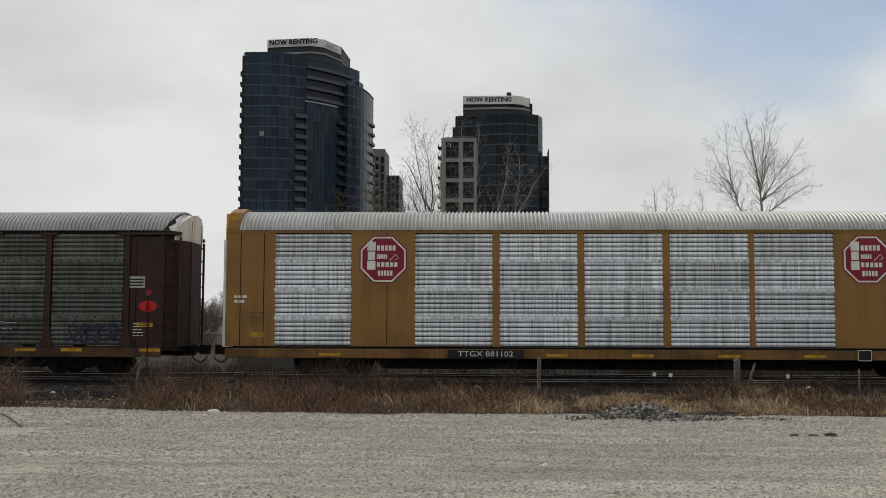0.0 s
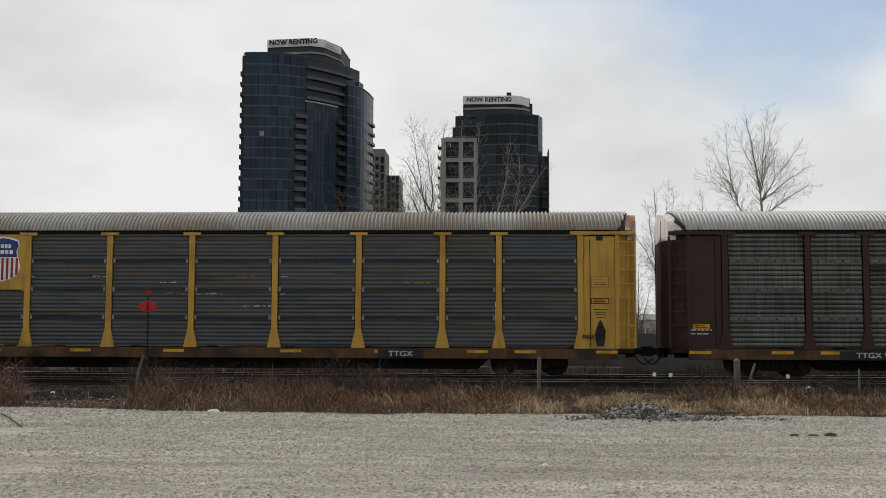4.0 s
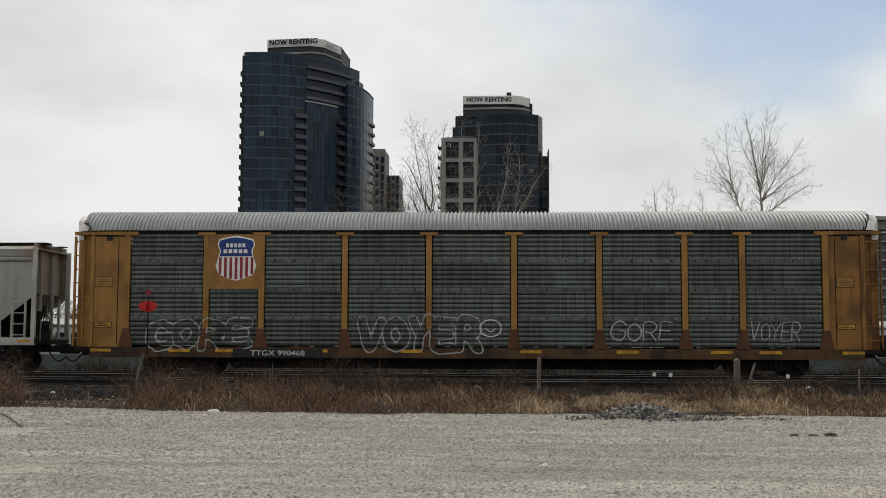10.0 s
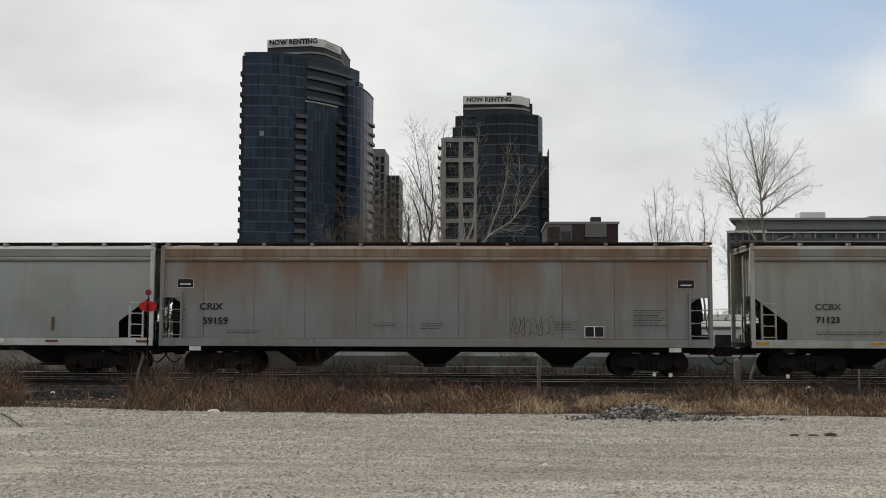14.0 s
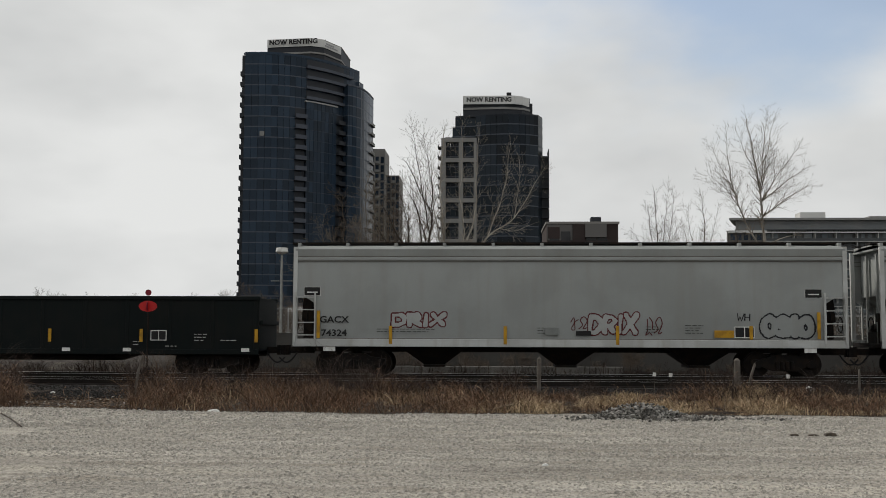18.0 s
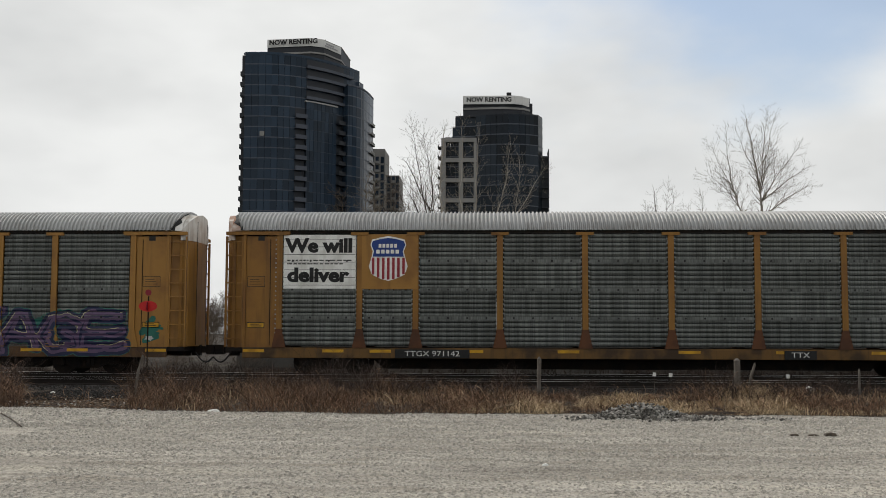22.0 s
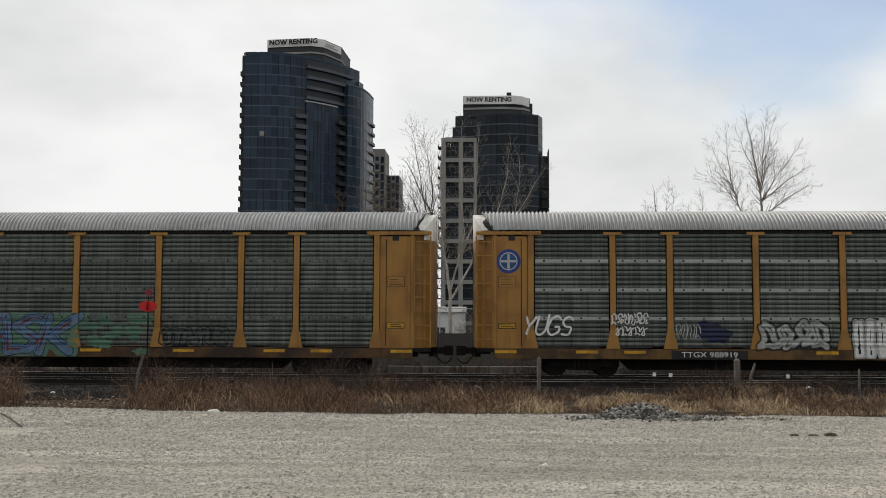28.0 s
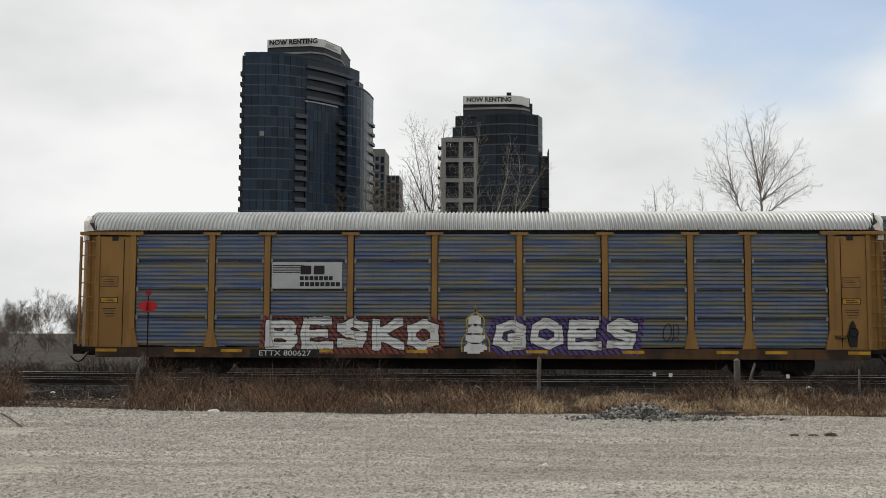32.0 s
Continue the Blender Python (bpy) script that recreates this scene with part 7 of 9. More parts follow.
def build_far_side():
    bed = thing("far_track", "sunken far track of the passing coaches", "railway track", "", (0, 20, -1.4), "structure")
    for y in (-0.755, 0.755):
        part("rail", Shape().prism([(a + y, b) for a, b in RAIL_PROFILE], -420, 420, "x"), M_RAIL, bed)
    for k in range(5):
        coach(-92.0 - k * 24.0)
    wall = Shape().box(-15, 60, 27.0, 27.4, -1.6, 1.45)
    solid("retaining_wall", wall, surface("stained_grey_wall", (0.07, 0.066, 0.06), 0.9, 0.0, (0.04, 0.037, 0.033), 0.6, 0.5, 0.5, (0.06, 0.055, 0.05)), "low stained grey wall beyond the far track", "wall")
    wire = surface("galvanised_fence_wire", (0.4, 0.4, 0.39), 0.5, 0.4)
    t = thing("chain_link_fence", "galvanised chain-link fence on the low wall", "fence", "", (0, 27.2, 1.45))
    for k in range(26):
        part("post", shared("link_post", lambda: Shape().tube((0, 0, 0), (0, 0, 1.5), 0.03, 0.03, 6).data("post")), wire, t, loc=(-15 + 3.0 * k, 0, 0))
    s = Shape()
    for k in range(296):
        x = -15 + 0.25 * k
        for dx in (-1.4, 1.4):
            s.add([(x, 0, 0.02), (x + 0.012, 0, 0.02), (x + dx + 0.012, 0, 1.45), (x + dx, 0, 1.45)], [(0, 1, 2, 3)])
    s.box(-15, 60, -0.015, 0.015, 1.45, 1.48)
    part("mesh", raw_mesh("mesh", s.v, s.f), wire, t)
    # low pale sheds far behind
    shed = surface("white_metal_cladding", (0.55, 0.55, 0.53), 0.6, 0.0, (0.42, 0.42, 0.4), 0.5, 0.3, 0.3, (0.3, 0.28, 0.25))
    for x0, x1, y, h in ((-30, -4, 120, 4.6), (-2, 9, 128, 5.6), (20, 46, 124, 3.6)):
        b = thing("shed", "low white metal-clad shed behind the trees", "shed", "low sheds behind the railway", (0, 0, 0))
        part("wall", Shape().box(x0, x1, y, y + 14, -0.6, h), shed, b)
        part("roof", Shape().prism([(y - 0.4, h), (y + 14.4, h), (y + 7, h + 1.0)], x0 - 0.3, x1 + 0.3, "x"), PALECLAD, b)
        for k in range(int((x1 - x0) / 4)):
            part("door", shared("shed_door", lambda: Shape().box(0, 2.6, -0.06, 0.02, 0, 2.8).data("door")), DARKCLAD if k % 2 else BEIGE, b, loc=(x0 + 0.8 + 4 * k, y, -0.4))


build_far_side()

# ---- markings on the cars: emblems, lettering, spray paint ----
PAINTS = {
    "white": surface("spray_white", (0.62, 0.62, 0.60), 0.6, 0.0, (0.42, 0.42, 0.40), 0.5, 3.0),
    "dim": surface("faded_white_spray", (0.36, 0.37, 0.355), 0.65, 0.0, (0.22, 0.23, 0.22), 0.6, 3.0),
    "black": surface("spray_black", (0.012, 0.012, 0.016), 0.5),
    "navy": surface("spray_navy", (0.012, 0.016, 0.05), 0.5),
    "blue": surface("spray_blue", (0.014, 0.06, 0.16), 0.5, 0.0, (0.01, 0.035, 0.10), 0.5, 2.0),
    "paleblue": surface("spray_pale_blue", (0.085, 0.15, 0.24), 0.5, 0.0, (0.05, 0.09, 0.16), 0.5, 2.0),
    "purple": surface("spray_mauve", (0.10, 0.062, 0.12), 0.5, 0.0, (0.07, 0.042, 0.09), 0.5, 2.0),
    "violet": surface("spray_violet", (0.09, 0.05, 0.20), 0.5, 0.0, (0.06, 0.035, 0.15), 0.5, 2.0),
    "teal": surface("spray_teal", (0.018, 0.12, 0.09), 0.5, 0.0, (0.012, 0.08, 0.065), 0.5, 2.0),
    "green": surface("spray_mint_green", (0.075, 0.155, 0.105), 0.55, 0.0, (0.045, 0.10, 0.07), 0.5, 2.0),
    "yellow": surface("spray_yellow", (0.36, 0.28, 0.05), 0.5),
    "orange": surface("spray_orange", (0.40, 0.14, 0.02), 0.5),
    "cream": surface("spray_cream", (0.42, 0.38, 0.22), 0.5, 0.0, (0.30, 0.27, 0.17), 0.5, 3.0),
    "maroon": surface("spray_maroon", (0.11, 0.018, 0.02), 0.5),
    "pearl": surface("spray_pale_grey", (0.40, 0.41, 0.40), 0.6, 0.0, (0.32, 0.33, 0.32), 0.5, 3.0),
    "red": surface("spray_brick_red", (0.22, 0.05, 0.03), 0.5, 0.0, (0.13, 0.03, 0.02), 0.5, 3.0),
}
# single-line letters for the spray paint, each in a box one wide and one high
LETTERS = {
    "A": (((0, 0), (0.4, 1), (0.6, 1), (1, 0)), ((0.2, 0.38), (0.8, 0.38))),
    "B": (((0.05, 0.52), (0.05, 1), (0.7, 1), (0.85, 0.78), (0.6, 0.54), (0.9, 0.3), (0.75, 0), (0.05, 0), (0.05, 0.52), (0.6, 0.54)),),
    "D": (((0.05, 0), (0.05, 1), (0.6, 1), (0.95, 0.65), (0.9, 0.25), (0.55, 0), (0.05, 0)),),
    "E": (((0.9, 1), (0.1, 1), (0.05, 0.5), (0.1, 0), (0.95, 0)), ((0.05, 0.5), (0.75, 0.52))),
    "G": (((0.95, 0.8), (0.6, 1), (0.15, 0.85), (0.05, 0.3), (0.45, 0), (0.9, 0.1), (0.92, 0.45), (0.55, 0.45)),),
}
LETTERS.update({
    "H": (((0.08, 0), (0.08, 1)), ((0.92, 0), (0.92, 1)), ((0.08, 0.5), (0.92, 0.5))),
    "I": (((0.5, 0), (0.5, 0.72)), ((0.5, 0.94), (0.5, 1.0))),
    "K": (((0.08, 0), (0.08, 1)), ((0.92, 1), (0.15, 0.5), (0.95, 0))),
    "M": (((0.03, 0), (0.12, 1), (0.5, 0.35), (0.88, 1), (0.97, 0)),),
    "N": (((0.05, 0), (0.08, 1), (0.9, 0), (0.95, 1)),),
    "O": (((0.5, 1), (0.1, 0.75), (0.08, 0.25), (0.5, 0), (0.92, 0.25), (0.9, 0.75), (0.5, 1)),),
})
LETTERS.update({
    "R": (((0.08, 0), (0.08, 1), (0.7, 1), (0.92, 0.75), (0.65, 0.48), (0.1, 0.45)), ((0.5, 0.46), (0.95, 0))),
    "S": (((0.92, 0.85), (0.5, 1), (0.1, 0.78), (0.4, 0.52), (0.85, 0.38), (0.75, 0.05), (0.1, 0.08)),),
    "T": (((0.02, 0.95), (0.98, 1)), ((0.5, 0.97), (0.5, 0))),
    "U": (((0.08, 1), (0.1, 0.2), (0.5, 0), (0.9, 0.2), (0.92, 1)),),
    "V": (((0.05, 1), (0.45, 0), (0.95, 1)),),
    "W": (((0.02, 1), (0.25, 0), (0.5, 0.6), (0.75, 0), (0.98, 1)),),
    "X": (((0.05, 0), (0.95, 1)), ((0.05, 1), (0.95, 0))),
    "Y": (((0.05, 1), (0.5, 0.5), (0.95, 1)), ((0.5, 0.5), (0.45, 0))),
    "Z": (((0.08, 1), (0.92, 1), (0.1, 0), (0.95, 0)),),
})
# free hooks and loops for the tags that nobody can read
HOOKS = (
    (((0, 0.2), (0.15, 0.95), (0.5, 0.6), (0.35, 0.15), (0.8, 0.05), (0.95, 0.7), (0.7, 1.0)),),
    (((0.05, 0.9), (0.3, 0.3), (0.1, 0.0), (0.6, 0.15), (0.95, 0.0)), ((0.3, 1.0), (0.75, 0.8), (0.9, 0.35))),
    (((0.0, 0.55), (0.35, 1.0), (0.4, 0.5), (0.1, 0.1), (0.6, 0.0), (0.55, 0.6), (1.0, 0.85)),),
    (((0.0, 0.1), (0.5, 0.35), (0.15, 0.75), (0.55, 1.0), (0.95, 0.65), (0.6, 0.1), (1.0, 0.15)),),
)


def skin(x, z):
    """Depth of a car carrier's painted side at this place: posts and sill stand proud of the sheets."""
    if z < 0.95:
        return -1.536
    for p in POSTS:
        half = 0.12 if z > 1.5 else 0.12 + (1.5 - z) * 0.28
        if abs(x - p) < half:
            return -1.566
    return -1.522


def flat_skin(x, z):
    u = (z - 2.9) / 1.66
    return -1.5 + 0.085 * u * u if z > 1.25 else -1.534


def ribbon(s, line, width, depth, lift):
    """A painted stroke: a strip along the line that lies on the car's side."""
    n = len(line)
    v = []
    for i, (x, z) in enumerate(line):
        a, b = line[max(i - 1, 0)], line[min(i + 1, n - 1)]
        d = math.dist(a, b) or 1.0
        nx, nz = -(b[1] - a[1]) / d, (b[0] - a[0]) / d
        for o in (1, -1):
            px, pz = x + o * nx * width / 2, z + o * nz * width / 2
            v.append((px, depth(px, pz) - lift, pz))
    s.add(v, [(2 * i, 2 * i + 2, 2 * i + 3, 2 * i + 1) for i in range(n - 1)])


def patch(s, pts, depth, lift, step=0.12):
    """A painted patch of any convex outline, laid on the side in small cells."""
    xs, zs = [p[0] for p in pts], [p[1] for p in pts]

    def inside(x, z):
        c = False
        for (x0, z0), (x1, z1) in zip(pts, pts[1:] + pts[:1]):
            if (z0 > z) != (z1 > z) and x < (x1 - x0) * (z - z0) / (z1 - z0) + x0:
                c = not c
        return c
    nx, nz = int((max(xs) - min(xs)) / step) + 1, int((max(zs) - min(zs)) / step) + 1
    for i in range(nx):
        for j in range(nz):
            x0, z0 = min(xs) + i * step, min(zs) + j * step
            if inside(x0 + step / 2, z0 + step / 2):
                q = [(x0, z0), (x0 + step, z0), (x0 + step, z0 + step), (x0, z0 + step)]
                s.add([(x, depth(x0 + step / 2, z0 + step / 2) - lift, z) for x, z in q], [(0, 1, 2, 3)])


def blob(cx, cz, rx, rz, rnd, n=14):
    return [(cx + rx * rnd.uniform(0.75, 1.1) * math.cos(2 * math.pi * k / n), cz + rz * rnd.uniform(0.75, 1.1) * math.sin(2 * math.pi * k / n)) for k in range(n)]


def pressed_depth(z, ridges):
    """How far a pressed side sheet stands out at height z."""
    for lo, hi in zip(SHEETS, SHEETS[1:]):
        if lo <= z < hi:
            h = (hi - lo - 0.014) / ridges
            u = ((z - lo) / h) % 1.0
            if ridges == SLATS:
                return -1.475 - float(np.interp(u, (0.0, 0.16, 0.2, 0.5, 0.72, 0.97, 1.0), (0.0, 0.0, 0.012, 0.034, 0.031, 0.004, 0.0)))
            return -1.475 - float(np.interp(u, (0.02, 0.30, 0.42, 0.66, 1.0), (0.0, 0.0, RIDGE, RIDGE, 0.0)))
    return -1.475


def rack_paint(ridges):
    """Depth of the paint on a car carrier's side along one level z."""
    def depth(xs, z):
        if z < 0.95:
            return np.full(xs.shape, -1.536)
        out = np.full(xs.shape, pressed_depth(z, ridges) - 0.004)
        for lo in SHEETS[1:4]:
            if abs(z - lo) < (0.056 if ridges == SLATS else 0.02):
                out[:] = -1.530
        half = 0.115 if z > 1.5 else 0.115 + (1.5 - z) * 0.27
        for p in POSTS:
            out[np.abs(xs - p) < half] = -1.567
        return out
    return depth


def hopper_paint(xs, z):
    return np.full(xs.shape, flat_skin(0, z) - 0.003)


def word_lines(words, box, slant=0.0, jitter=0.04, seed=0, gap=0.14):
    """The letters of a word as single lines that fill a box; a star stands for an unreadable hook."""
    x0, x1, z0, z1 = box
    rnd = random.Random(seed)
    wide = [0.45 if ch == "I" else 0.5 if ch == " " else 1.25 if ch in "MW" else 1.0 for ch in words]
    unit = (x1 - x0) / (sum(wide) + gap * (len(words) - 1))
    out, a, h = [], x0, z1 - z0
    for ch, w in zip(words, wide):
        up, grow = rnd.uniform(-0.03, 0.05) * h, rnd.uniform(0.94, 1.06)
        for line in (rnd.choice(HOOKS) if ch == "*" else LETTERS.get(ch, ())):
            pts = [(a + unit * w * (x + rnd.uniform(-jitter, jitter)), z0 + up + h * grow * (z + rnd.uniform(-jitter, jitter))) for x, z in line]
            out.append([(x + slant * (z - z0 - h / 2), z) for x, z in pts])
        a += unit * (w + gap)
    return out


def spikes(lines, seed, count, top):
    """Short barbs that wildstyle letters throw out of their upper ends."""
    rnd = random.Random(seed)
    out = []
    for _ in range(count):
        x, z = rnd.choice(rnd.choice(lines))
        if z > top - 0.45:
            out.append([(x, z), (x + rnd.uniform(-0.3, 0.35), z + rnd.uniform(0.05, 0.22))])
        else:
            out.append([(x, z), (x + rnd.uniform(0.12, 0.4) * rnd.choice((-1, 1)), z + rnd.uniform(-0.12, 0.1))])
    return out


def sprayed(car, label, lines, box, layers, depth, seed=0, cell=0.02, bend=False, square=0.3):
    """A filled piece of spray paint: each small cell of the side takes the last layer that reaches it, and the paint follows every ridge and post.
    layers: ("stroke", colour, reach), ("edge", colour, inner, outer), ("light", colour, inner, outer), ("cloud", colour, count, size), ("hatch", colour, reach, step)."""
    x0, x1, z0, z1 = box
    rnd = random.Random(seed)
    xs = np.arange(x0, x1, cell) + cell / 2
    zs = np.arange(z0, z1, cell) + cell / 2
    gx, gz = np.meshgrid(xs, zs)
    wob = 0.018 * np.sin(gx * 5.1 + gz * 3.0) + 0.012 * np.sin(gx * 13.0 - gz * 9.0)

    def reach(px, pz):
        best = np.full(px.shape, 9.0)
        for line in lines:
            pts = curve_through(line, True, 0.12) if bend else line
            for (ax, az), (bx, bz) in zip(pts, pts[1:]):
                dx, dz = bx - ax, bz - az
                k = np.clip(((px - ax) * dx + (pz - az) * dz) / (dx * dx + dz * dz + 1e-9), 0, 1)
                # a square end and a square corner reach farther than a round one
                ex, ez = np.abs(px - ax - k * dx), np.abs(pz - az - k * dz)
                np.minimum(best, (1 - square) * np.hypot(ex, ez) + square * np.maximum(ex, ez) * 1.1, out=best)
        return best
    d = reach(gx, gz)
    lit = reach(gx + 0.05, gz - 0.05) < d
    colour = np.full(gx.shape, -1)
    names = []
    for kind, name, *args in layers:
        if name not in names:
            names.append(name)
        if kind == "stroke":
            hit = d + wob < args[0]
        elif kind == "edge":
            hit = (d + wob > args[0]) & (d + wob < args[1])
        elif kind == "light":
            hit = (d + wob > args[0]) & (d + wob < args[1]) & lit & (np.sin(gx * 2.3 + gz * 4.0 + seed) > -0.5)
        elif kind == "hatch":
            hit = (d < args[0]) & (((gx + gz * 0.8) / args[1]) % 1.0 < 0.3) & (colour >= 0)
        else:
            hit = np.zeros(gx.shape, bool)
            for _k in range(args[0]):
                cx, cz = rnd.uniform(x0 + args[1], x1 - args[1]), rnd.uniform(z0 + 0.15, z1 - args[1] * 0.6)
                rx, rz, ph = args[1] * rnd.uniform(0.6, 1.4), args[1] * rnd.uniform(0.4, 0.8), rnd.uniform(0, 6)
                ang = np.arctan2((gz - cz) / rz, (gx - cx) / rx)
                hit |= np.hypot((gx - cx) / rx, (gz - cz) / rz) < 1.0 + 0.16 * np.sin(5 * ang + ph) + 0.1 * np.sin(9 * ang)
        colour[hit] = names.index(name)
    made = {k: ([], []) for k in range(len(names))}
    for j, z in enumerate(zs):
        lo, hi, row = depth(xs, z - cell / 2), depth(xs, z + cell / 2), colour[j]
        breaks = [0] + [i for i in range(1, len(xs)) if row[i] != row[i - 1] or lo[i] != lo[i - 1]] + [len(xs)]
        for a, b in zip(breaks, breaks[1:]):
            if row[a] >= 0:
                v, f = made[row[a]]
                n = len(v)
                ax, bx = xs[a] - cell / 2, xs[b - 1] + cell / 2
                v += [(ax, lo[a], z - cell / 2), (bx, lo[a], z - cell / 2), (bx, hi[a], z + cell / 2), (ax, hi[a], z + cell / 2)]
                f.append((n, n + 1, n + 2, n + 3))
    order = sorted((k for k in made if made[k][0]), key=lambda k: -len(made[k][0]))
    top = part("graffiti", raw_mesh("graffiti", *made[order[0]]), PAINTS[names[order[0]]], car, label)
    top["kind"] = "stuff"
    for k in order[1:]:
        part("paint_layer", raw_mesh("paint_layer", *made[k]), PAINTS[names[k]], top)["kind"] = "stuff"
    return top


def tag(car, label, words, box, colour, width, depth=None, slant=0.1, seed=1, jitter=0.06, bend=True):
    """A quick tag in one thin line."""
    s, rnd = Shape(), random.Random(seed)
    for line in word_lines(words, box, slant, jitter, seed, 0.05):
        ribbon(s, curve_through(line, bend), width * rnd.uniform(0.8, 1.2), depth or skin, 0.003 + rnd.uniform(0, 0.002))
    ob = part("graffiti", raw_mesh("graffiti", s.v, s.f), PAINTS[colour], car, label)
    ob["kind"] = "stuff"
    return ob


def shield(car, x, z, w, h, depth=-1.53):
    """Heraldic shield emblem: blue chief, red and white stripes, white rim, on a painted backing."""
    def outline(k):
        pts = [(-0.42, 0.42), (-0.2, 0.47), (0, 0.5), (0.2, 0.47), (0.42, 0.42), (0.46, 0.3), (0.40, 0.16), (0.44, 0.0), (0.5, -0.18), (0.42, -0.36), (0.2, -0.45), (0, -0.5), (-0.2, -0.45), (-0.42, -0.36),
               (-0.5, -0.18), (-0.44, 0.0), (-0.40, 0.16), (-0.46, 0.3)]
        return [(x + a * w * k, z + b * h * k) for a, b in pts]
    em = part("shield_emblem", Shape().flat(outline(1.0), depth), M_WHITE, car, "shield emblem with blue top and red stripes")
    blue = [(x + a * w, z + b * h) for a, b in ((-0.40, 0.385), (-0.2, 0.435), (0, 0.46), (0.2, 0.435), (0.40, 0.385), (0.43, 0.3), (0.37, 0.16), (0.40, 0.04), (-0.40, 0.04), (-0.37, 0.16), (-0.43, 0.3))]
    part("shield_chief", Shape().flat(blue, depth - 0.004), M_BLUE, em)
    for k, (ww, dz) in enumerate(((0.5, 0.28), (0.62, 0.15))):
        for j in range(5):
            a = -ww / 2 + j * ww / 5
            part("name_bar", Shape().flat([(x + a * w, z + (dz - 0.04) * h), (x + (a + ww / 5 * 0.72) * w, z + (dz - 0.04) * h), (x + (a + ww / 5 * 0.72) * w, z + (dz + 0.045) * h), (x + a * w, z + (dz + 0.045) * h)], depth - 0.008), M_WHITE, em)
    for k in range(7):
        a = -0.42 + k * 0.13
        lo = -0.47 + abs(a + 0.035) ** 2 * 0.75
        part("stripe", Shape().flat([(x + a * w, z + lo * h), (x + (a + 0.066) * w, z + lo * h), (x + (a + 0.066) * w, z + 0.02 * h), (x + a * w, z + 0.02 * h)], depth - 0.004), M_SHIELDRED, em)
    return em


def plate(name, car, x0, x1, z0, z1, mat_, y=-1.526, label=""):
    return part(name, Shape().box(x0, x1, y, y + 0.012, z0, z1), mat_, car, label)


def lettering(name, car, words, x, z, height, mat_, y=-1.53, wide=1.0, bold=0.0, label=""):
    return part(name, text_mesh(words, height, bold, wide), mat_, car, label, (x, y, z))


def reporting_mark(car, x0, x1, words, mat_=None):
    pl = plate("number_board", car, x0, x1, 0.59, 0.88, M_BLACK, -1.566, "black number board with white lettering")
    lettering("lettering", pl, words, (x0 + x1) / 2, 0.735, 0.18, PAINTS["white"] if mat_ is None else mat_, -1.571, 1.25)


def bars(car, x, z, rows, width, mat_, y, gap=0.085, thick=0.022):
    """Small print too small to read: rows of plain short bars."""
    rnd = random.Random(int(x * 100) + rows)
    for k in range(rows):
        s, p, end = Shape(), x, x + width * (1 - 0.13 * (k % 3))
        while p < end - 0.02:
            q = min(end, p + rnd.uniform(0.06, 0.2))
            s.box(p, q, y, y + 0.003, z - k * gap, z - k * gap + thick)
            p = q + rnd.uniform(0.025, 0.06)
        part("small_print", s, mat_, car)["kind"] = "stuff"


def octagon(car, x, z, r):
    """Red octagon emblem with a white rim; its words stand as plain bars."""
    def oct_pts(q):
        return [(x + q * math.cos(math.pi / 8 + k * math.pi / 4), z + q * math.sin(math.pi / 8 + k * math.pi / 4)) for k in range(8)]
    em = part("octagon_emblem", Shape().flat(oct_pts(r), -1.522), M_SIGN_RED, car, "maroon octagon emblem with a white rim")
    part("rim", Shape().flat(oct_pts(r * 0.95), -1.526), M_WHITE, em)
    part("field", Shape().flat(oct_pts(r * 0.88), -1.530), M_SIGN_RED, em)
    for a, b, c, h in ((-0.62, -0.30, 0.34, 0.34), (-0.24, 0.52, 0.34, 0.2), (-0.60, -0.32, -0.02, 0.32), (-0.24, 0.18, 0.02, 0.17), (-0.62, -0.30, -0.40, 0.34), (-0.24, 0.60, -0.30, 0.18), (-0.20, 0.40, -0.64, 0.2)):
        n = 1 if b - a < 0.34 else 5
        for k in range(n):
            p = a + (b - a) * k / n
            part("name_bar", Shape().box(x + p * r, x + (p + (b - a) / n * (0.72 if n > 1 else 1)) * r, -1.536, -1.531, z + c * r, z + (c + h) * r), M_WHITE, em)
    part("flourish", Shape().path([(x + 0.25 * r, -1.533, z - 0.05 * r), (x + 0.5 * r, -1.533, z + 0.2 * r), (x + 0.6 * r, -1.533, z + 0.05 * r), (x + 0.45 * r, -1.533, z - 0.02 * r)], 0.012, 4), M_WHITE, em)
    return em


def round_badge(car, x, z, r):
    def disc(q, n=24):
        return [(x + q * math.cos(2 * math.pi * k / n), z + q * math.sin(2 * math.pi * k / n)) for k in range(n)]
    em = part("round_emblem", Shape().flat(disc(r), -1.508), M_BLUE, car, "round blue emblem with a white cross")
    part("ring", Shape().flat(disc(r * 0.74), -1.512), PAINTS["pearl"], em)
    part("field", Shape().flat(disc(r * 0.66), -1.516), PAINTS["blue"], em)
    part("cross", Shape().box(x - r * 0.6, x + r * 0.6, -1.524, -1.518, z - r * 0.09, z + r * 0.09), PAINTS["pearl"], em)
    part("cross", Shape().box(x - r * 0.09, x + r * 0.09, -1.53, -1.5245, z - r * 0.6, z + r * 0.6), PAINTS["pearl"], em)


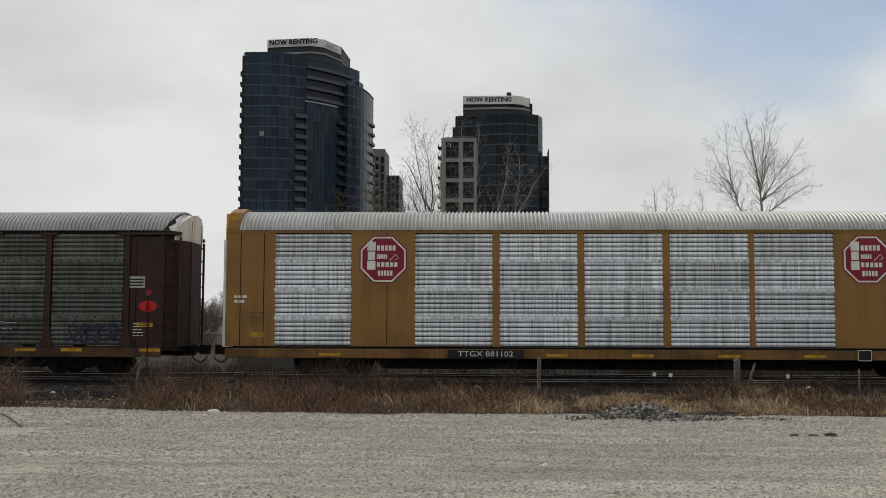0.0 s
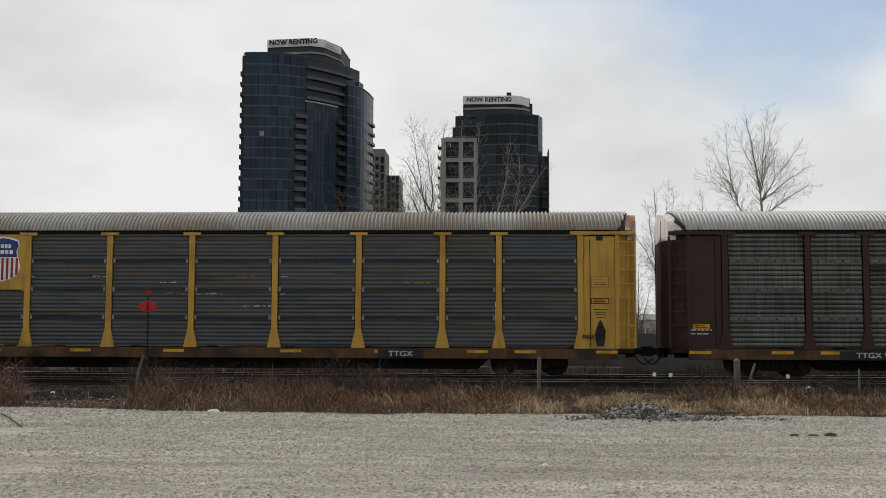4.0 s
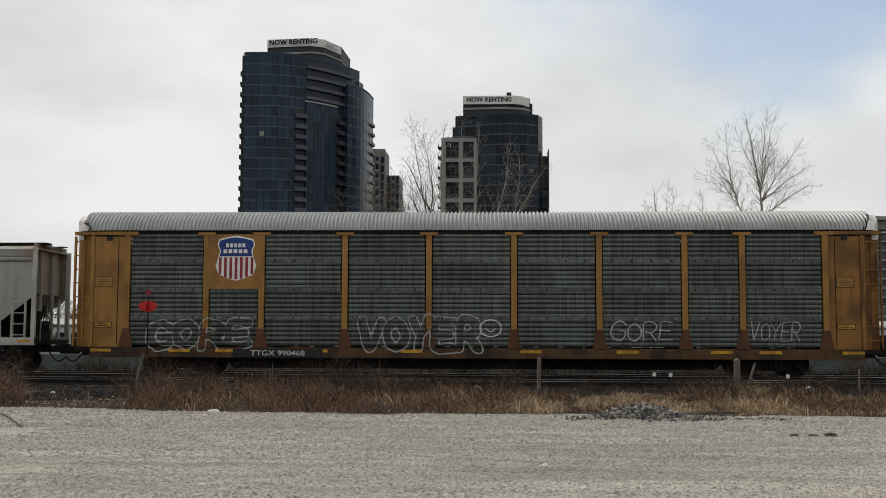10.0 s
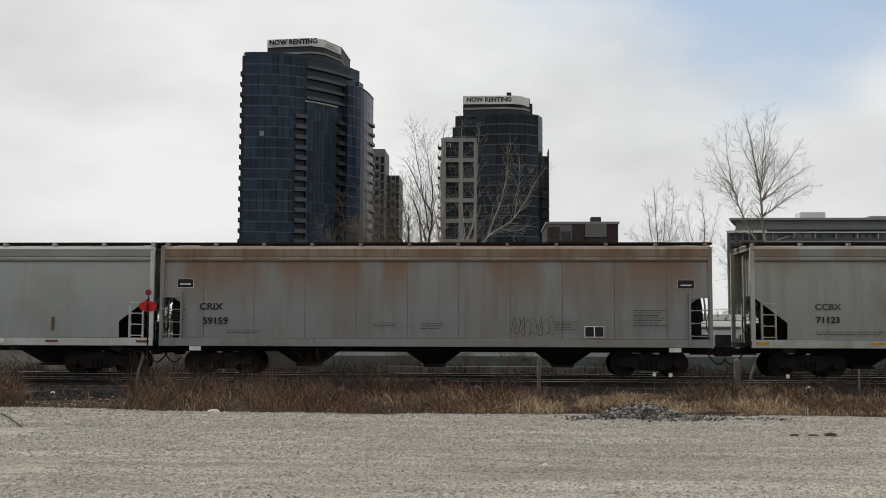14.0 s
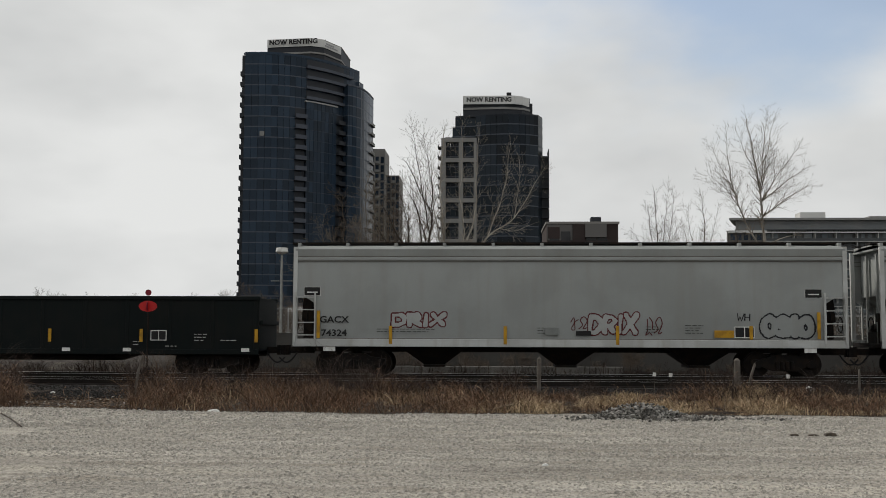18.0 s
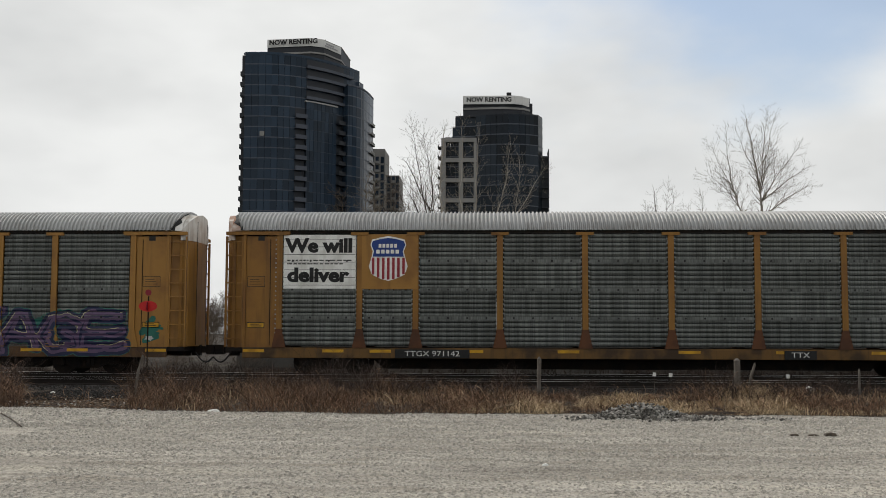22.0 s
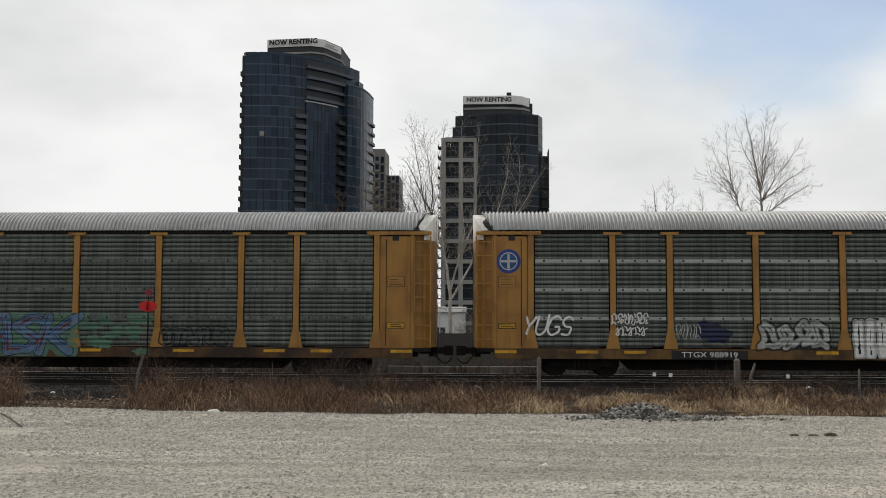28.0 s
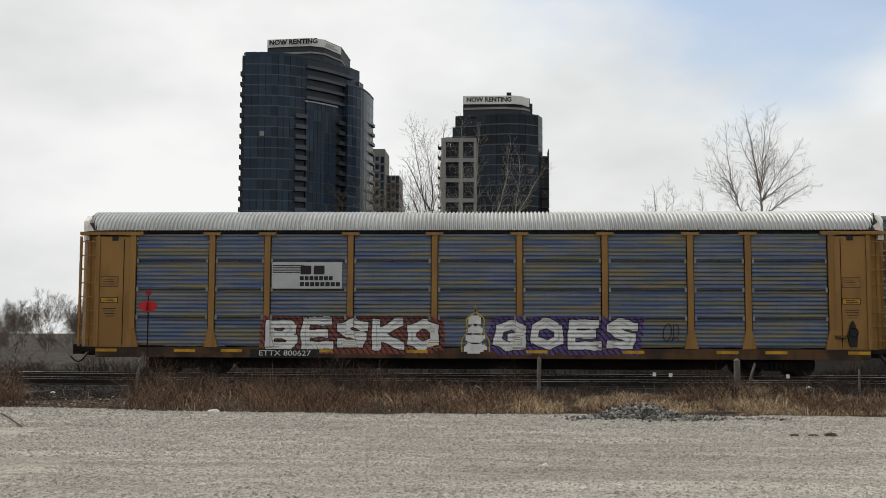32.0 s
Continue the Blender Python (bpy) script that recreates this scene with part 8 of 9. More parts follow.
def wide_letters_bars(car, x0, x1, z0, z1, n, mat_, y, depth=0.004):
    """Initials of a railway, drawn as plain slanted blocks."""
    w, t = (x1 - x0) / n, (z1 - z0) * 0.12
    for k in range(n):
        a, b = x0 + k * w, x0 + k * w + w * 0.82
        part("initial_block", Shape().prism([(a, z0), (b - t, z0), (b, z0 + t), (b, z1), (a + t, z1), (a, z1 - t)], y, y + depth, "y"), mat_, car)


def mark_train():
    c = CARS
    grey_print, pale_print = surface("faded_black_print", (0.06, 0.06, 0.055), 0.7), surface("faded_white_print", (0.4, 0.4, 0.38), 0.7)
    # mustard car
    octagon(c[0], -8.24, 3.915, 0.87)
    octagon(c[0], 7.87, 3.915, 0.87)
    reporting_mark(c[0], -6.05, -3.5, "TTGX 881102")
    bars(c[0], -13.3, 2.6, 2, 0.42, M_WHITE, -1.516, 0.16, 0.09)
    plate("warning_plate", c[0], -12.73, -12.24, 1.28, 1.44, M_YELLOW, -1.522, "small yellow warning plate")
    bars(c[0], -12.75, 2.1, 6, 0.5, grey_print, -1.515)
    pl = plate("consolidated_stencil", c[0], 7.48, 7.92, 0.56, 0.92, M_WHITE, -1.54)
    plate("stencil_field", pl, 7.5, 7.9, 0.58, 0.9, M_BLACK, -1.546)
    # brown car
    for k in range(4):
        plate("stripe", c[1], -7.0, -5.6 - 0.06 * k, 3.70 - k * 0.065, 3.73 - k * 0.065, M_BLACK, -1.532)
    wide_letters_bars(c[1], -5.75, -5.05, 3.46, 3.74, 2, M_BLACK, -1.532)
    wide_letters_bars(c[1], -6.1, -5.1, 3.22, 3.36, 7, M_BLACK, -1.532)
    wide_letters_bars(c[1], -6.1, -4.68, 3.02, 3.16, 8, M_BLACK, -1.532)
    reporting_mark(c[1], -8.05, -5.15, "TTGX 978787")
    plate("grey_plate", c[1], 11.78, 12.38, 2.94, 3.33, pale_print, -1.512)
    for k in range(3):
        plate("small_print", c[1], 11.84, 12.32, 3.0 + 0.1 * k, 3.05 + 0.1 * k, M_BLACK, -1.517)
    bars(c[1], -12.9, 1.55, 2, 0.7, M_WHITE, -1.508, 0.13, 0.03)
    bars(c[1], 12.0, 1.7, 5, 0.4, M_WHITE, -1.508, 0.1, 0.03)
    slat, ridge = rack_paint(SLATS), rack_paint(RIDGES)
    lines = word_lines("STAIN", (-2.45, 2.15, 0.95, 1.86), 0.06, 0.05, 3) + [[(-3.3, 1.62), (-3.15, 1.3), (-2.75, 1.35), (-2.5, 1.6)], [(2.3, 1.2), (2.7, 1.45), (3.0, 1.62)]]
    sprayed(c[1], "large faint white outline lettering", lines, (-3.6, 3.3, 0.66, 2.16), (("edge", "black", 0.13, 0.2), ("edge", "dim", 0.158, 0.176)), slat, 1)
    sprayed(c[1], "smaller faint dark and white outline lettering", word_lines("STBE", (4.75, 8.0, 1.12, 1.66), 0.1, 0.06, 5), (4.4, 8.4, 0.95, 1.86), (("edge", "black", 0.118, 0.145), ("light", "dim", 0.10, 0.12)), slat, 2)
    tag(c[1], "dark green scribbled tag", "****", (9.7, 11.5, 1.1, 1.7), "navy", 0.08, seed=4)
    tag(c[1], "small faint white scribble", "***", (3.1, 3.9, 0.98, 1.3), "dim", 0.025, seed=5)
    # yellow car with shield
    plate("emblem_backing", c[2], -8.96, -7.18, 2.87, 4.76, YEL, -1.556, "yellow backing panel")
    shield(c[2], -8.0, 3.92, 1.27, 1.56, -1.562)
    reporting_mark(c[2], 4.95, 6.5, "TTGX")
    for k in range(16):
        rnd = random.Random(200 + k)
        x, z = rnd.uniform(-11, 11), rnd.choice((2.72, 3.3, 2.3, 3.1))
        part("paint_scrape", raw_mesh("paint_scrape", *scrape(x, z, rnd)), PAINTS[rnd.choice(("dim", "dim", "orange"))], c[2])
    # yellow car with blue letters
    pl = plate("initials_panel", c[3], -6.9, -4.36, 2.92, 3.83, YEL, -1.532, "yellow panel with black initials drawn as blocks")
    wide_letters_bars(pl, -6.5, -4.78, 3.24, 3.74, 3, M_BLACK, -1.537)
    plate("underline", pl, -6.5, -4.78, 2.97, 3.08, M_BLACK, -1.537)
    plate("notice_plate", c[3], -12.72, -12.02, 3.40, 3.82, ORANGE, -1.512, "orange notice plate")
    bars(c[3], -12.66, 3.72, 3, 0.58, M_BLACK, -1.516, 0.13, 0.04)
    reporting_mark(c[3], -7.45, -5.15, "TTGX 978952")
    wild = (("stroke", "black", 0.21), ("light", "yellow", 0.17, 0.22), ("stroke", "blue", 0.128), ("stroke", "navy", 0.03), ("light", "paleblue", 0.09, 0.125), ("light", "white", 0.125, 0.146))
    sprayed(c[3], "bright blue wildstyle lettering with yellow edges", word_lines("HEZIT", (-3.75, 0.75, 0.82, 1.78), 0.4, 0.10, 11, 0.0), (-4.3, 1.2, 0.62, 2.0), wild, ridge, 11)
    sprayed(c[3], "blue wildstyle lettering with pale outlines", word_lines("NOMTER", (1.95, 5.7, 0.82, 1.86), 0.15, 0.10, 12, -0.03), (1.6, 6.2, 0.62, 2.1), wild, ridge, 13)
    for x, z, r in ((-4.95, 1.4, 0.5), (7.92, 1.3, 0.68)):
        s = Shape()
        ring = [(x + r * math.cos(a * 0.35) * (1.0 if a < 15 else 0.55), z + r * math.sin(a * 0.35)) for a in range(1, 20)]
        ribbon(s, curve_through(ring), 0.05, skin, 0.004)
        ribbon(s, curve_through([(x - 0.3 * r, z - 0.2 * r), (x + 0.1 * r, z + 0.2 * r), (x + 0.5 * r, z - 0.3 * r), (x + 0.9 * r, z - 0.5 * r)]), 0.04, skin, 0.004)
        part("graffiti", raw_mesh("graffiti", s.v, s.f), PAINTS["dim"], c[3], "pale hooped spray tag")
    # orange-yellow car with white tags
    plate("emblem_backing", c[4], -8.98, -7.16, 2.90, 4.76, ORANGE, -1.556, "orange backing panel")
    shield(c[4], -8.0, 3.95, 1.40, 1.54, -1.562)
    reporting_mark(c[4], -8.05, -5.0, "TTGX 990468")
    for words, box, r, sd in (("GORE", (-10.95, -7.5, 0.98, 1.7), 0.15, 21), ("VOYER", (-3.7, 0.25, 0.94, 1.8), 0.16, 22)):
        sprayed(c[4], "rounded white outline lettering", word_lines(words, box, 0.05, 0.04, sd, 0.22), (box[0] - 0.4, box[1] + 0.4, 0.62, 2.1), (("edge", "dim", r - 0.022, r + 0.022),), slat, sd, bend=True)
    tag(c[4], "white looping tag", "GORE", (4.65, 6.75, 1.2, 1.8), "dim", 0.042, seed=23)
    tag(c[4], "thin white tag with an underline", "VOYER", (9.25, 10.9, 1.2, 1.78), "dim", 0.036, seed=24, bend=False)
    s = Shape()
    ribbon(s, curve_through([(0.65 + 0.36 * math.cos(a * 0.4), 1.6 + 0.28 * math.sin(a * 0.4)) for a in range(17)]), 0.04, skin, 0.004)
    ribbon(s, curve_through([(0.48, 1.6), (0.65, 1.48), (0.82, 1.6)]), 0.03, skin, 0.004)
    part("graffiti", raw_mesh("graffiti", s.v, s.f), PAINTS["white"], c[4], "small white ring doodle")
    # hoppers
    for i, words, x, z, h, m in ((5, "CCBX", -7.2, 2.33, 0.2, grey_print), (5, "71123", -7.2, 1.9, 0.2, M_BLACK), (6, "CRIX", -7.55, 2.3, 0.22, M_BLACK), (6, "59159", -7.4, 1.82, 0.22, M_BLACK),
                                 (7, "TCLX", -7.25, 2.56, 0.17, M_BLACK), (7, "58031", -7.25, 2.12, 0.19, M_BLACK), (8, "GACX", -7.85, 1.87, 0.22, M_BLACK), (8, "74324", -7.85, 1.42, 0.22, M_BLACK)):
        lettering("lettering", c[i], words, x, z, h, m, -1.498, 1.15, 0.006)
    for i, xs in ((5, (6.85,)), (6, (5.4,)), (8, (5.85,))):
        for x in xs:
            pl = plate("consolidated_stencil", c[i], x - 0.33, x + 0.33, 1.30, 1.68, M_WHITE, -1.502)
            plate("stencil_field", pl, x - 0.3, x - 0.02, 1.33, 1.65, M_BLACK, -1.507)
            plate("stencil_field", pl, x + 0.02, x + 0.3, 1.33, 1.65, M_BLACK, -1.507)
    for i, x, z in ((6, -8.45, 3.1), (6, 8.45, 3.08), (8, -8.6, 2.83), (8, 8.13, 2.78)):
        pl = plate("lessor_plate", c[i], x - 0.28, x + 0.28, z - 0.15, z + 0.15, M_WHITE, -1.502, "dark lessor plate with a pale rim")
        plate("plate_field", pl, x - 0.27, x + 0.27, z - 0.14, z + 0.14, M_BLACK, -1.507)
        plate("plate_line", pl, x - 0.18, x + 0.18, z - 0.05, z - 0.01, M_WHITE, -1.511)
    for i, spots in ((5, ((-7.6, 1.5, 2, 2.4), (0.9, 1.75, 2, 1.3), (4.6, 1.7, 3, 0.9), (-3.0, 1.8, 1, 1.8))), (6, ((-9.0, 2.2, 6, 0.6), (-7.0, 1.5, 2, 1.2), (-2.0, 1.75, 2, 0.9), (-0.4, 1.75, 3, 0.8), (4.1, 1.8, 4, 0.7), (6.7, 2.2, 7, 1.1))),
                     (7, ((-7.7, 1.75, 2, 1.1), (-5.4, 1.7, 1, 1.6), (-5.9, 2.35, 2, 0.25), (2.0, 1.75, 3, 0.9))), (8, ((-6.4, 1.55, 2, 2.0), (-1.0, 1.6, 3, 0.7), (2.6, 1.65, 3, 0.5), (3.9, 1.7, 4, 0.6)))):
        for x, z, rows, w in spots:
            bars(c[i], x, z, rows, w, grey_print, -1.496)
    for x, z0, z1 in ((-8.38, 1.25, 2.18), (-5.93, 1.06, 1.67), (-2.08, 1.06, 1.67), (1.66, 1.06, 1.69), (6.06, 1.25, 1.7), (8.28, 1.27, 2.16)):
        plate("reflector_strip", c[8], x - 0.055, x + 0.055, z0, z1, M_YELLOW, -1.54)
    rust = surface("rust_coloured_strip", (0.16, 0.06, 0.02), 0.7)
    for x, z0, z1 in ((-8.14, 1.48, 2.37), (-5.5, 1.49, 1.94), (-2.54, 1.5, 1.95), (-0.33, 1.5, 1.95), (3.4, 1.5, 1.95), (6.2, 1.5, 1.95)):
        plate("reflector_strip", c[7], x - 0.04, x + 0.04, z0, z1, rust, -1.502)
    for i, e in ((5, 9.72), (7, 9.68)):
        for x in (-e + 0.35, -5.6, -1.0, 0.2, 3.1, 6.2, e - 0.35):
            plate("reflector_strip", c[i], x - 0.22, x + 0.22, 1.08, 1.16, M_YELLOW if i == 5 else rust, -1.54)
        for x in (-4.2, 4.3):
            plate("white_patch", c[i], x - 0.22, x + 0.22, 1.06, 1.2, M_WHITE, -1.541)
    plate("notice_plate", c[8], 4.86, 5.5, 1.31, 1.55, M_YELLOW, -1.502, "yellow notice plate")
    plate("blanked_patch", c[8], -0.75, -0.3, 1.38, 1.62, surface("grey_touch_up", (0.2, 0.21, 0.2), 0.6), -1.5)
    plate("dark_plate", c[8], 0.28, 0.78, 1.36, 1.52, M_BLACK, -1.502)
    outline = (("stroke", "pearl", 0.085), ("edge", "maroon", 0.075, 0.118))
    sprayed(c[8], "small maroon outlined lettering", word_lines("DRIX", (-5.85, -4.15, 1.72, 2.06), 0.1, 0.04, 31, 0.2), (-6.3, -3.8, 1.5, 2.3), outline, hopper_paint, 31, 0.018)
    sprayed(c[8], "maroon outlined lettering", word_lines("DRIX", (0.75, 2.3, 1.5, 2.0), 0.1, 0.05, 32, 0.16), (0.3, 2.7, 1.28, 2.24), outline, hopper_paint, 32, 0.018)
    tag(c[8], "thin maroon scribble", "**", (0.1, 0.65, 1.55, 1.95), "maroon", 0.03, flat_skin, seed=33)
    tag(c[8], "thin maroon scribble", "**", (2.6, 3.15, 1.38, 1.95), "maroon", 0.03, flat_skin, seed=34)
    sprayed(c[8], "bold black bubble outline lettering", word_lines("OSIO", (6.5, 8.05, 1.42, 1.92), 0.0, 0.04, 35, 0.2), (6.15, 8.4, 1.26, 2.2), (("edge", "black", 0.13, 0.178),), hopper_paint, 35, 0.018, True)
    tag(c[8], "short black tag", "WH", (5.6, 6.05, 1.86, 2.1), "black", 0.035, flat_skin, seed=36, bend=False)
    tag(c[6], "thin dark scribbled tag", "*****", (2.65, 4.1, 1.4, 2.0), "black", 0.014, flat_skin, seed=37)
    for i in (5, 6, 7, 8):
        e = {5: 9.72, 6: 9.32, 7: 9.68, 8: 9.25}[i]
        for o in (-1, 1):
            pl = plate("jacking_pad", c[i], o * (e - 1.25) - 0.2, o * (e - 1.25) + 0.2, 0.82, 1.04, M_WHITE if i in (6, 8) else M_STEEL, -1.5)
    # gondola
    lettering("lettering", c[9], "CIGX", -5.92, 2.2, 0.2, M_WHITE, -1.575, 1.2, 0.004)
    lettering("lettering", c[9], "803239", -5.92, 1.87, 0.2, M_WHITE, -1.575, 1.2, 0.004)
    for x, z, rows, w in ((-7.3, 2.12, 3, 1.0), (-7.4, 1.2, 1, 1.1), (-5.7, 1.3, 2, 0.45), (-4.75, 1.3, 2, 0.4), (3.9, 1.1, 2, 0.25), (6.0, 1.35, 3, 0.45), (6.9, 1.15, 1, 0.6), (5.0, 0.95, 1, 0.4)):
        bars(c[9], x, z, rows, w, pale_print, -1.556, 0.1, 0.025)
    pl = plate("consolidated_stencil", c[9], 4.5, 5.05, 1.15, 1.5, M_WHITE, -1.556)
    plate("stencil_field", pl, 4.53, 4.77, 1.18, 1.47, M_BLACK, -1.56)
    plate("stencil_field", pl, 4.79, 5.02, 1.18, 1.47, M_BLACK, -1.56)
    # orange car with slogan
    pl = plate("slogan_panel", c[10], -11.62, -9.15, 2.92, 4.74, M_WHITE, -1.53, "white slogan panel with black words")
    for k in range(7):
        plate("rib_line", pl, -11.6, -9.17, 3.03 + 0.26 * k, 3.045 + 0.26 * k, grey_print, -1.533)
    part("lettering", text_mesh("We will", 0.46, 0.03, width=2.3), M_BLACK, pl, loc=(-10.4, -1.536, 4.36))
    part("lettering", text_mesh("deliver", 0.46, 0.03, width=2.12), M_BLACK, pl, loc=(-10.45, -1.536, 3.36))
    bars(pl, -11.5, 3.86, 2, 2.2, grey_print, -1.534, 0.12, 0.04)
    plate("emblem_backing", c[10], -8.95, -7.05, 2.90, 4.76, ORANGE, -1.556, "orange backing panel")
    shield(c[10], -8.05, 3.94, 1.32, 1.52, -1.562)
    reporting_mark(c[10], -7.8, -5.3, "TTGX 971142")
    reporting_mark(c[10], 5.1, 6.15, "TTX")
    # purple piece
    round_badge(c[11], -12.35, 4.0, 0.40)
    for sd, z in ((41, 3.05), (42, 2.55), (43, 2.1), (44, 1.75)):
        tag(c[11], "thin black tags stacked on the end panel", "****", (-12.75, -12.1, z, z + 0.42), "black", 0.036, lambda x, z: -1.506, seed=sd)
    mauve = (("cloud", "teal", 5, 0.27), ("stroke", "teal", 0.268), ("stroke", "navy", 0.25), ("stroke", "purple", 0.135), ("light", "cream", 0.128, 0.15), ("stroke", "navy", 0.022))
    for k, (words, a, b, lo, hi) in enumerate((("WEA", -11.5, -6.95, 1.0, 1.86), ("SERT", -6.45, -1.6, 0.96, 1.92), ("NOZN", -1.1, 5.3, 0.92, 1.8), ("KAGE", 5.75, 11.4, 0.94, 1.98))):
        lines = word_lines(words, (a, b, lo - 0.06, hi + 0.06), 0.2, 0.10, 50 + k, 0.03)
        sprayed(c[11], "sprawling mauve wildstyle lettering with a teal glow", lines + spikes(lines, 50 + k, 9, hi), (a - 0.36, b + 0.36, 0.6, 2.3), mauve, slat, 50 + k)
    sprayed(c[11], "teal sprayed patch on the end panel", [[(12.1, 1.4), (12.5, 1.9)], [(12.2, 1.15), (12.6, 1.3)]], (11.9, 12.86, 1.0, 2.3), (("cloud", "teal", 3, 0.22), ("stroke", "teal", 0.1), ("cloud", "pearl", 1, 0.13)), lambda xs, z: np.full(xs.shape, -1.507), 58)
    reporting_mark(c[11], -7.1, -4.5, "TTGX 988995")
    # white tags
    round_badge(c[12], -12.5, 3.85, 0.41)
    tag(c[12], "brushy white tag", "YUGS", (-12.0, -10.35, 1.38, 2.0), "white", 0.075, seed=61, slant=0.25)
    tag(c[12], "dense white tag in two lines", "******", (-9.1, -7.85, 1.74, 2.1), "white", 0.045, seed=62)
    tag(c[12], "dense white tag in two lines", "*****", (-8.95, -7.9, 1.38, 1.66), "white", 0.045, seed=63)
    tag(c[12], "faint white tag", "****", (-7.0, -6.1, 1.28, 1.75), "dim", 0.03, seed=64)
    sprayed(c[12], "dark blue sprayed patch", [[(-6.0, 1.5), (-5.1, 1.55)]], (-6.4, -4.8, 1.0, 2.2), (("cloud", "navy", 4, 0.36),), slat, 65)
    sprayed(c[12], "large black and white outline lettering", word_lines("****", (-4.2, -1.95, 1.0, 1.75), 0.05, 0.06, 66), (-4.6, -1.5, 0.7, 2.05), (("edge", "dim", 0.0, 0.09), ("edge", "black", 0.12, 0.165)), slat, 66)
    fingers = [[(x, 0.8), (x, 1.78)] for x in (-0.95, -0.58, -0.2, 0.15)]
    sprayed(c[12], "filled white rounded lettering", fingers, (-1.35, 0.6, 0.64, 2.1), (("stroke", "black", 0.25), ("stroke", "dim", 0.2), ("stroke", "white", 0.13), ("stroke", "black", 0.015)), slat, 67)
    tag(c[12], "small white tag", "TENZ", (0.55, 1.2, 1.62, 1.95), "white", 0.035, seed=68, bend=False)
    hood = [[(2.3, 0.72), (2.42, 1.35), (2.72, 1.7), (3.02, 1.35), (3.15, 0.72)], [(2.72, 0.75), (2.72, 1.5)], [(2.5, 0.75), (2.95, 0.75)]]
    sprayed(c[12], "purple hooded shape with dark lines", hood, (1.95, 3.5, 0.62, 2.05), (("stroke", "violet", 0.25), ("edge", "black", 0.23, 0.265), ("stroke", "black", 0.02)), slat, 69)
    tag(c[12], "white scribble", "T*T", (2.0, 3.5, 1.68, 2.05), "dim", 0.05, seed=70, bend=False)
    tag(c[12], "white scribble", "NE", (4.15, 4.85, 1.5, 2.0), "dim", 0.05, seed=71, bend=False)
    sprayed(c[12], "blue and grey graffiti figure", [[(4.9, 1.2), (5.5, 1.8), (6.0, 1.35)], [(6.2, 0.9), (6.7, 1.7), (7.0, 1.0)], [(5.0, 0.95), (6.4, 1.05)]], (4.6, 7.4, 0.75, 2.1),
            (("cloud", "red", 2, 0.28), ("stroke", "blue", 0.26), ("stroke", "dim", 0.17), ("hatch", "paleblue", 0.15, 0.12), ("edge", "black", 0.155, 0.175)), slat, 72)
    tag(c[12], "large white angular tag", "NUREB", (7.1, 10.25, 1.36, 2.02), "pearl", 0.055, seed=73, jitter=0.11, bend=False)
    reporting_mark(c[12], -7.1, -4.6, "TTGX 988919")
    reporting_mark(c[12], 5.0, 6.2, "TTX")
    # green and blue piece
    plate("emblem_backing", c[13], -8.98, -7.18, 2.90, 4.76, ORANGE, -1.556, "orange backing panel")
    shield(c[13], -8.06, 3.93, 1.28, 1.54, -1.562)
    sprayed(c[13], "blue wildstyle lettering over mint-green clouds", word_lines("YASK", (-3.0, 1.45, 0.82, 1.9), 0.3, 0.09, 81, -0.02), (-4.7, 4.2, 0.6, 2.08),
            (("cloud", "green", 34, 0.27), ("stroke", "green", 0.34), ("cloud", "teal", 5, 0.2), ("stroke", "black", 0.185), ("stroke", "paleblue", 0.155), ("light", "blue", 0.06, 0.11), ("stroke", "maroon", 0.018)), slat, 81)
    sprayed(c[13], "black outline lettering", word_lines("OTA*UB", (4.4, 6.7, 1.06, 1.5), 0.1, 0.06, 82), (4.1, 7.0, 0.9, 1.7), (("edge", "black", 0.07, 0.115),), slat, 82)
    reporting_mark(c[13], -6.75, -4.7, "TTGX")
    # mustard car with white block letters
    pl = plate("initials_panel", c[14], -6.95, -4.56, 2.92, 3.82, surface("grey_white_panel", (0.42, 0.43, 0.43), 0.6, 0.0, (0.33, 0.34, 0.34), 0.5, 2.0), -1.535, "grey-white panel with dark initials drawn as blocks")
    for k in range(4):
        plate("stripe", pl, -6.93, -5.85 - 0.05 * k, 3.68 - k * 0.075, 3.715 - k * 0.075, M_BLACK, -1.54)
    wide_letters_bars(pl, -5.98, -5.08, 3.4, 3.7, 2, M_BLACK, -1.54)
    wide_letters_bars(pl, -6.0, -4.85, 3.2, 3.34, 7, M_BLACK, -1.54)
    wide_letters_bars(pl, -6.0, -4.6, 3.0, 3.14, 8, M_BLACK, -1.54)
    for words, a, b, ground in (("BESKO", -7.05, -1.35, ("violet", "red")), ("GOES", 0.62, 5.3, ("orange", "violet"))):
        sprayed(c[14], "bold white block lettering on a coloured ground", word_lines(words, (a, b, 0.99, 1.76), 0.0, 0.02, 91, 0.3), (a - 0.35, b + 0.4, 0.72, 2.0),
                (("cloud", ground[0], 14, 0.36), ("stroke", ground[1], 0.36), ("hatch", "black", 0.36, 0.2), ("stroke", "black", 0.19), ("stroke", "white", 0.15), ("stroke", "pearl", 0.012)), ridge, 91, square=0.9)
    s = Shape()
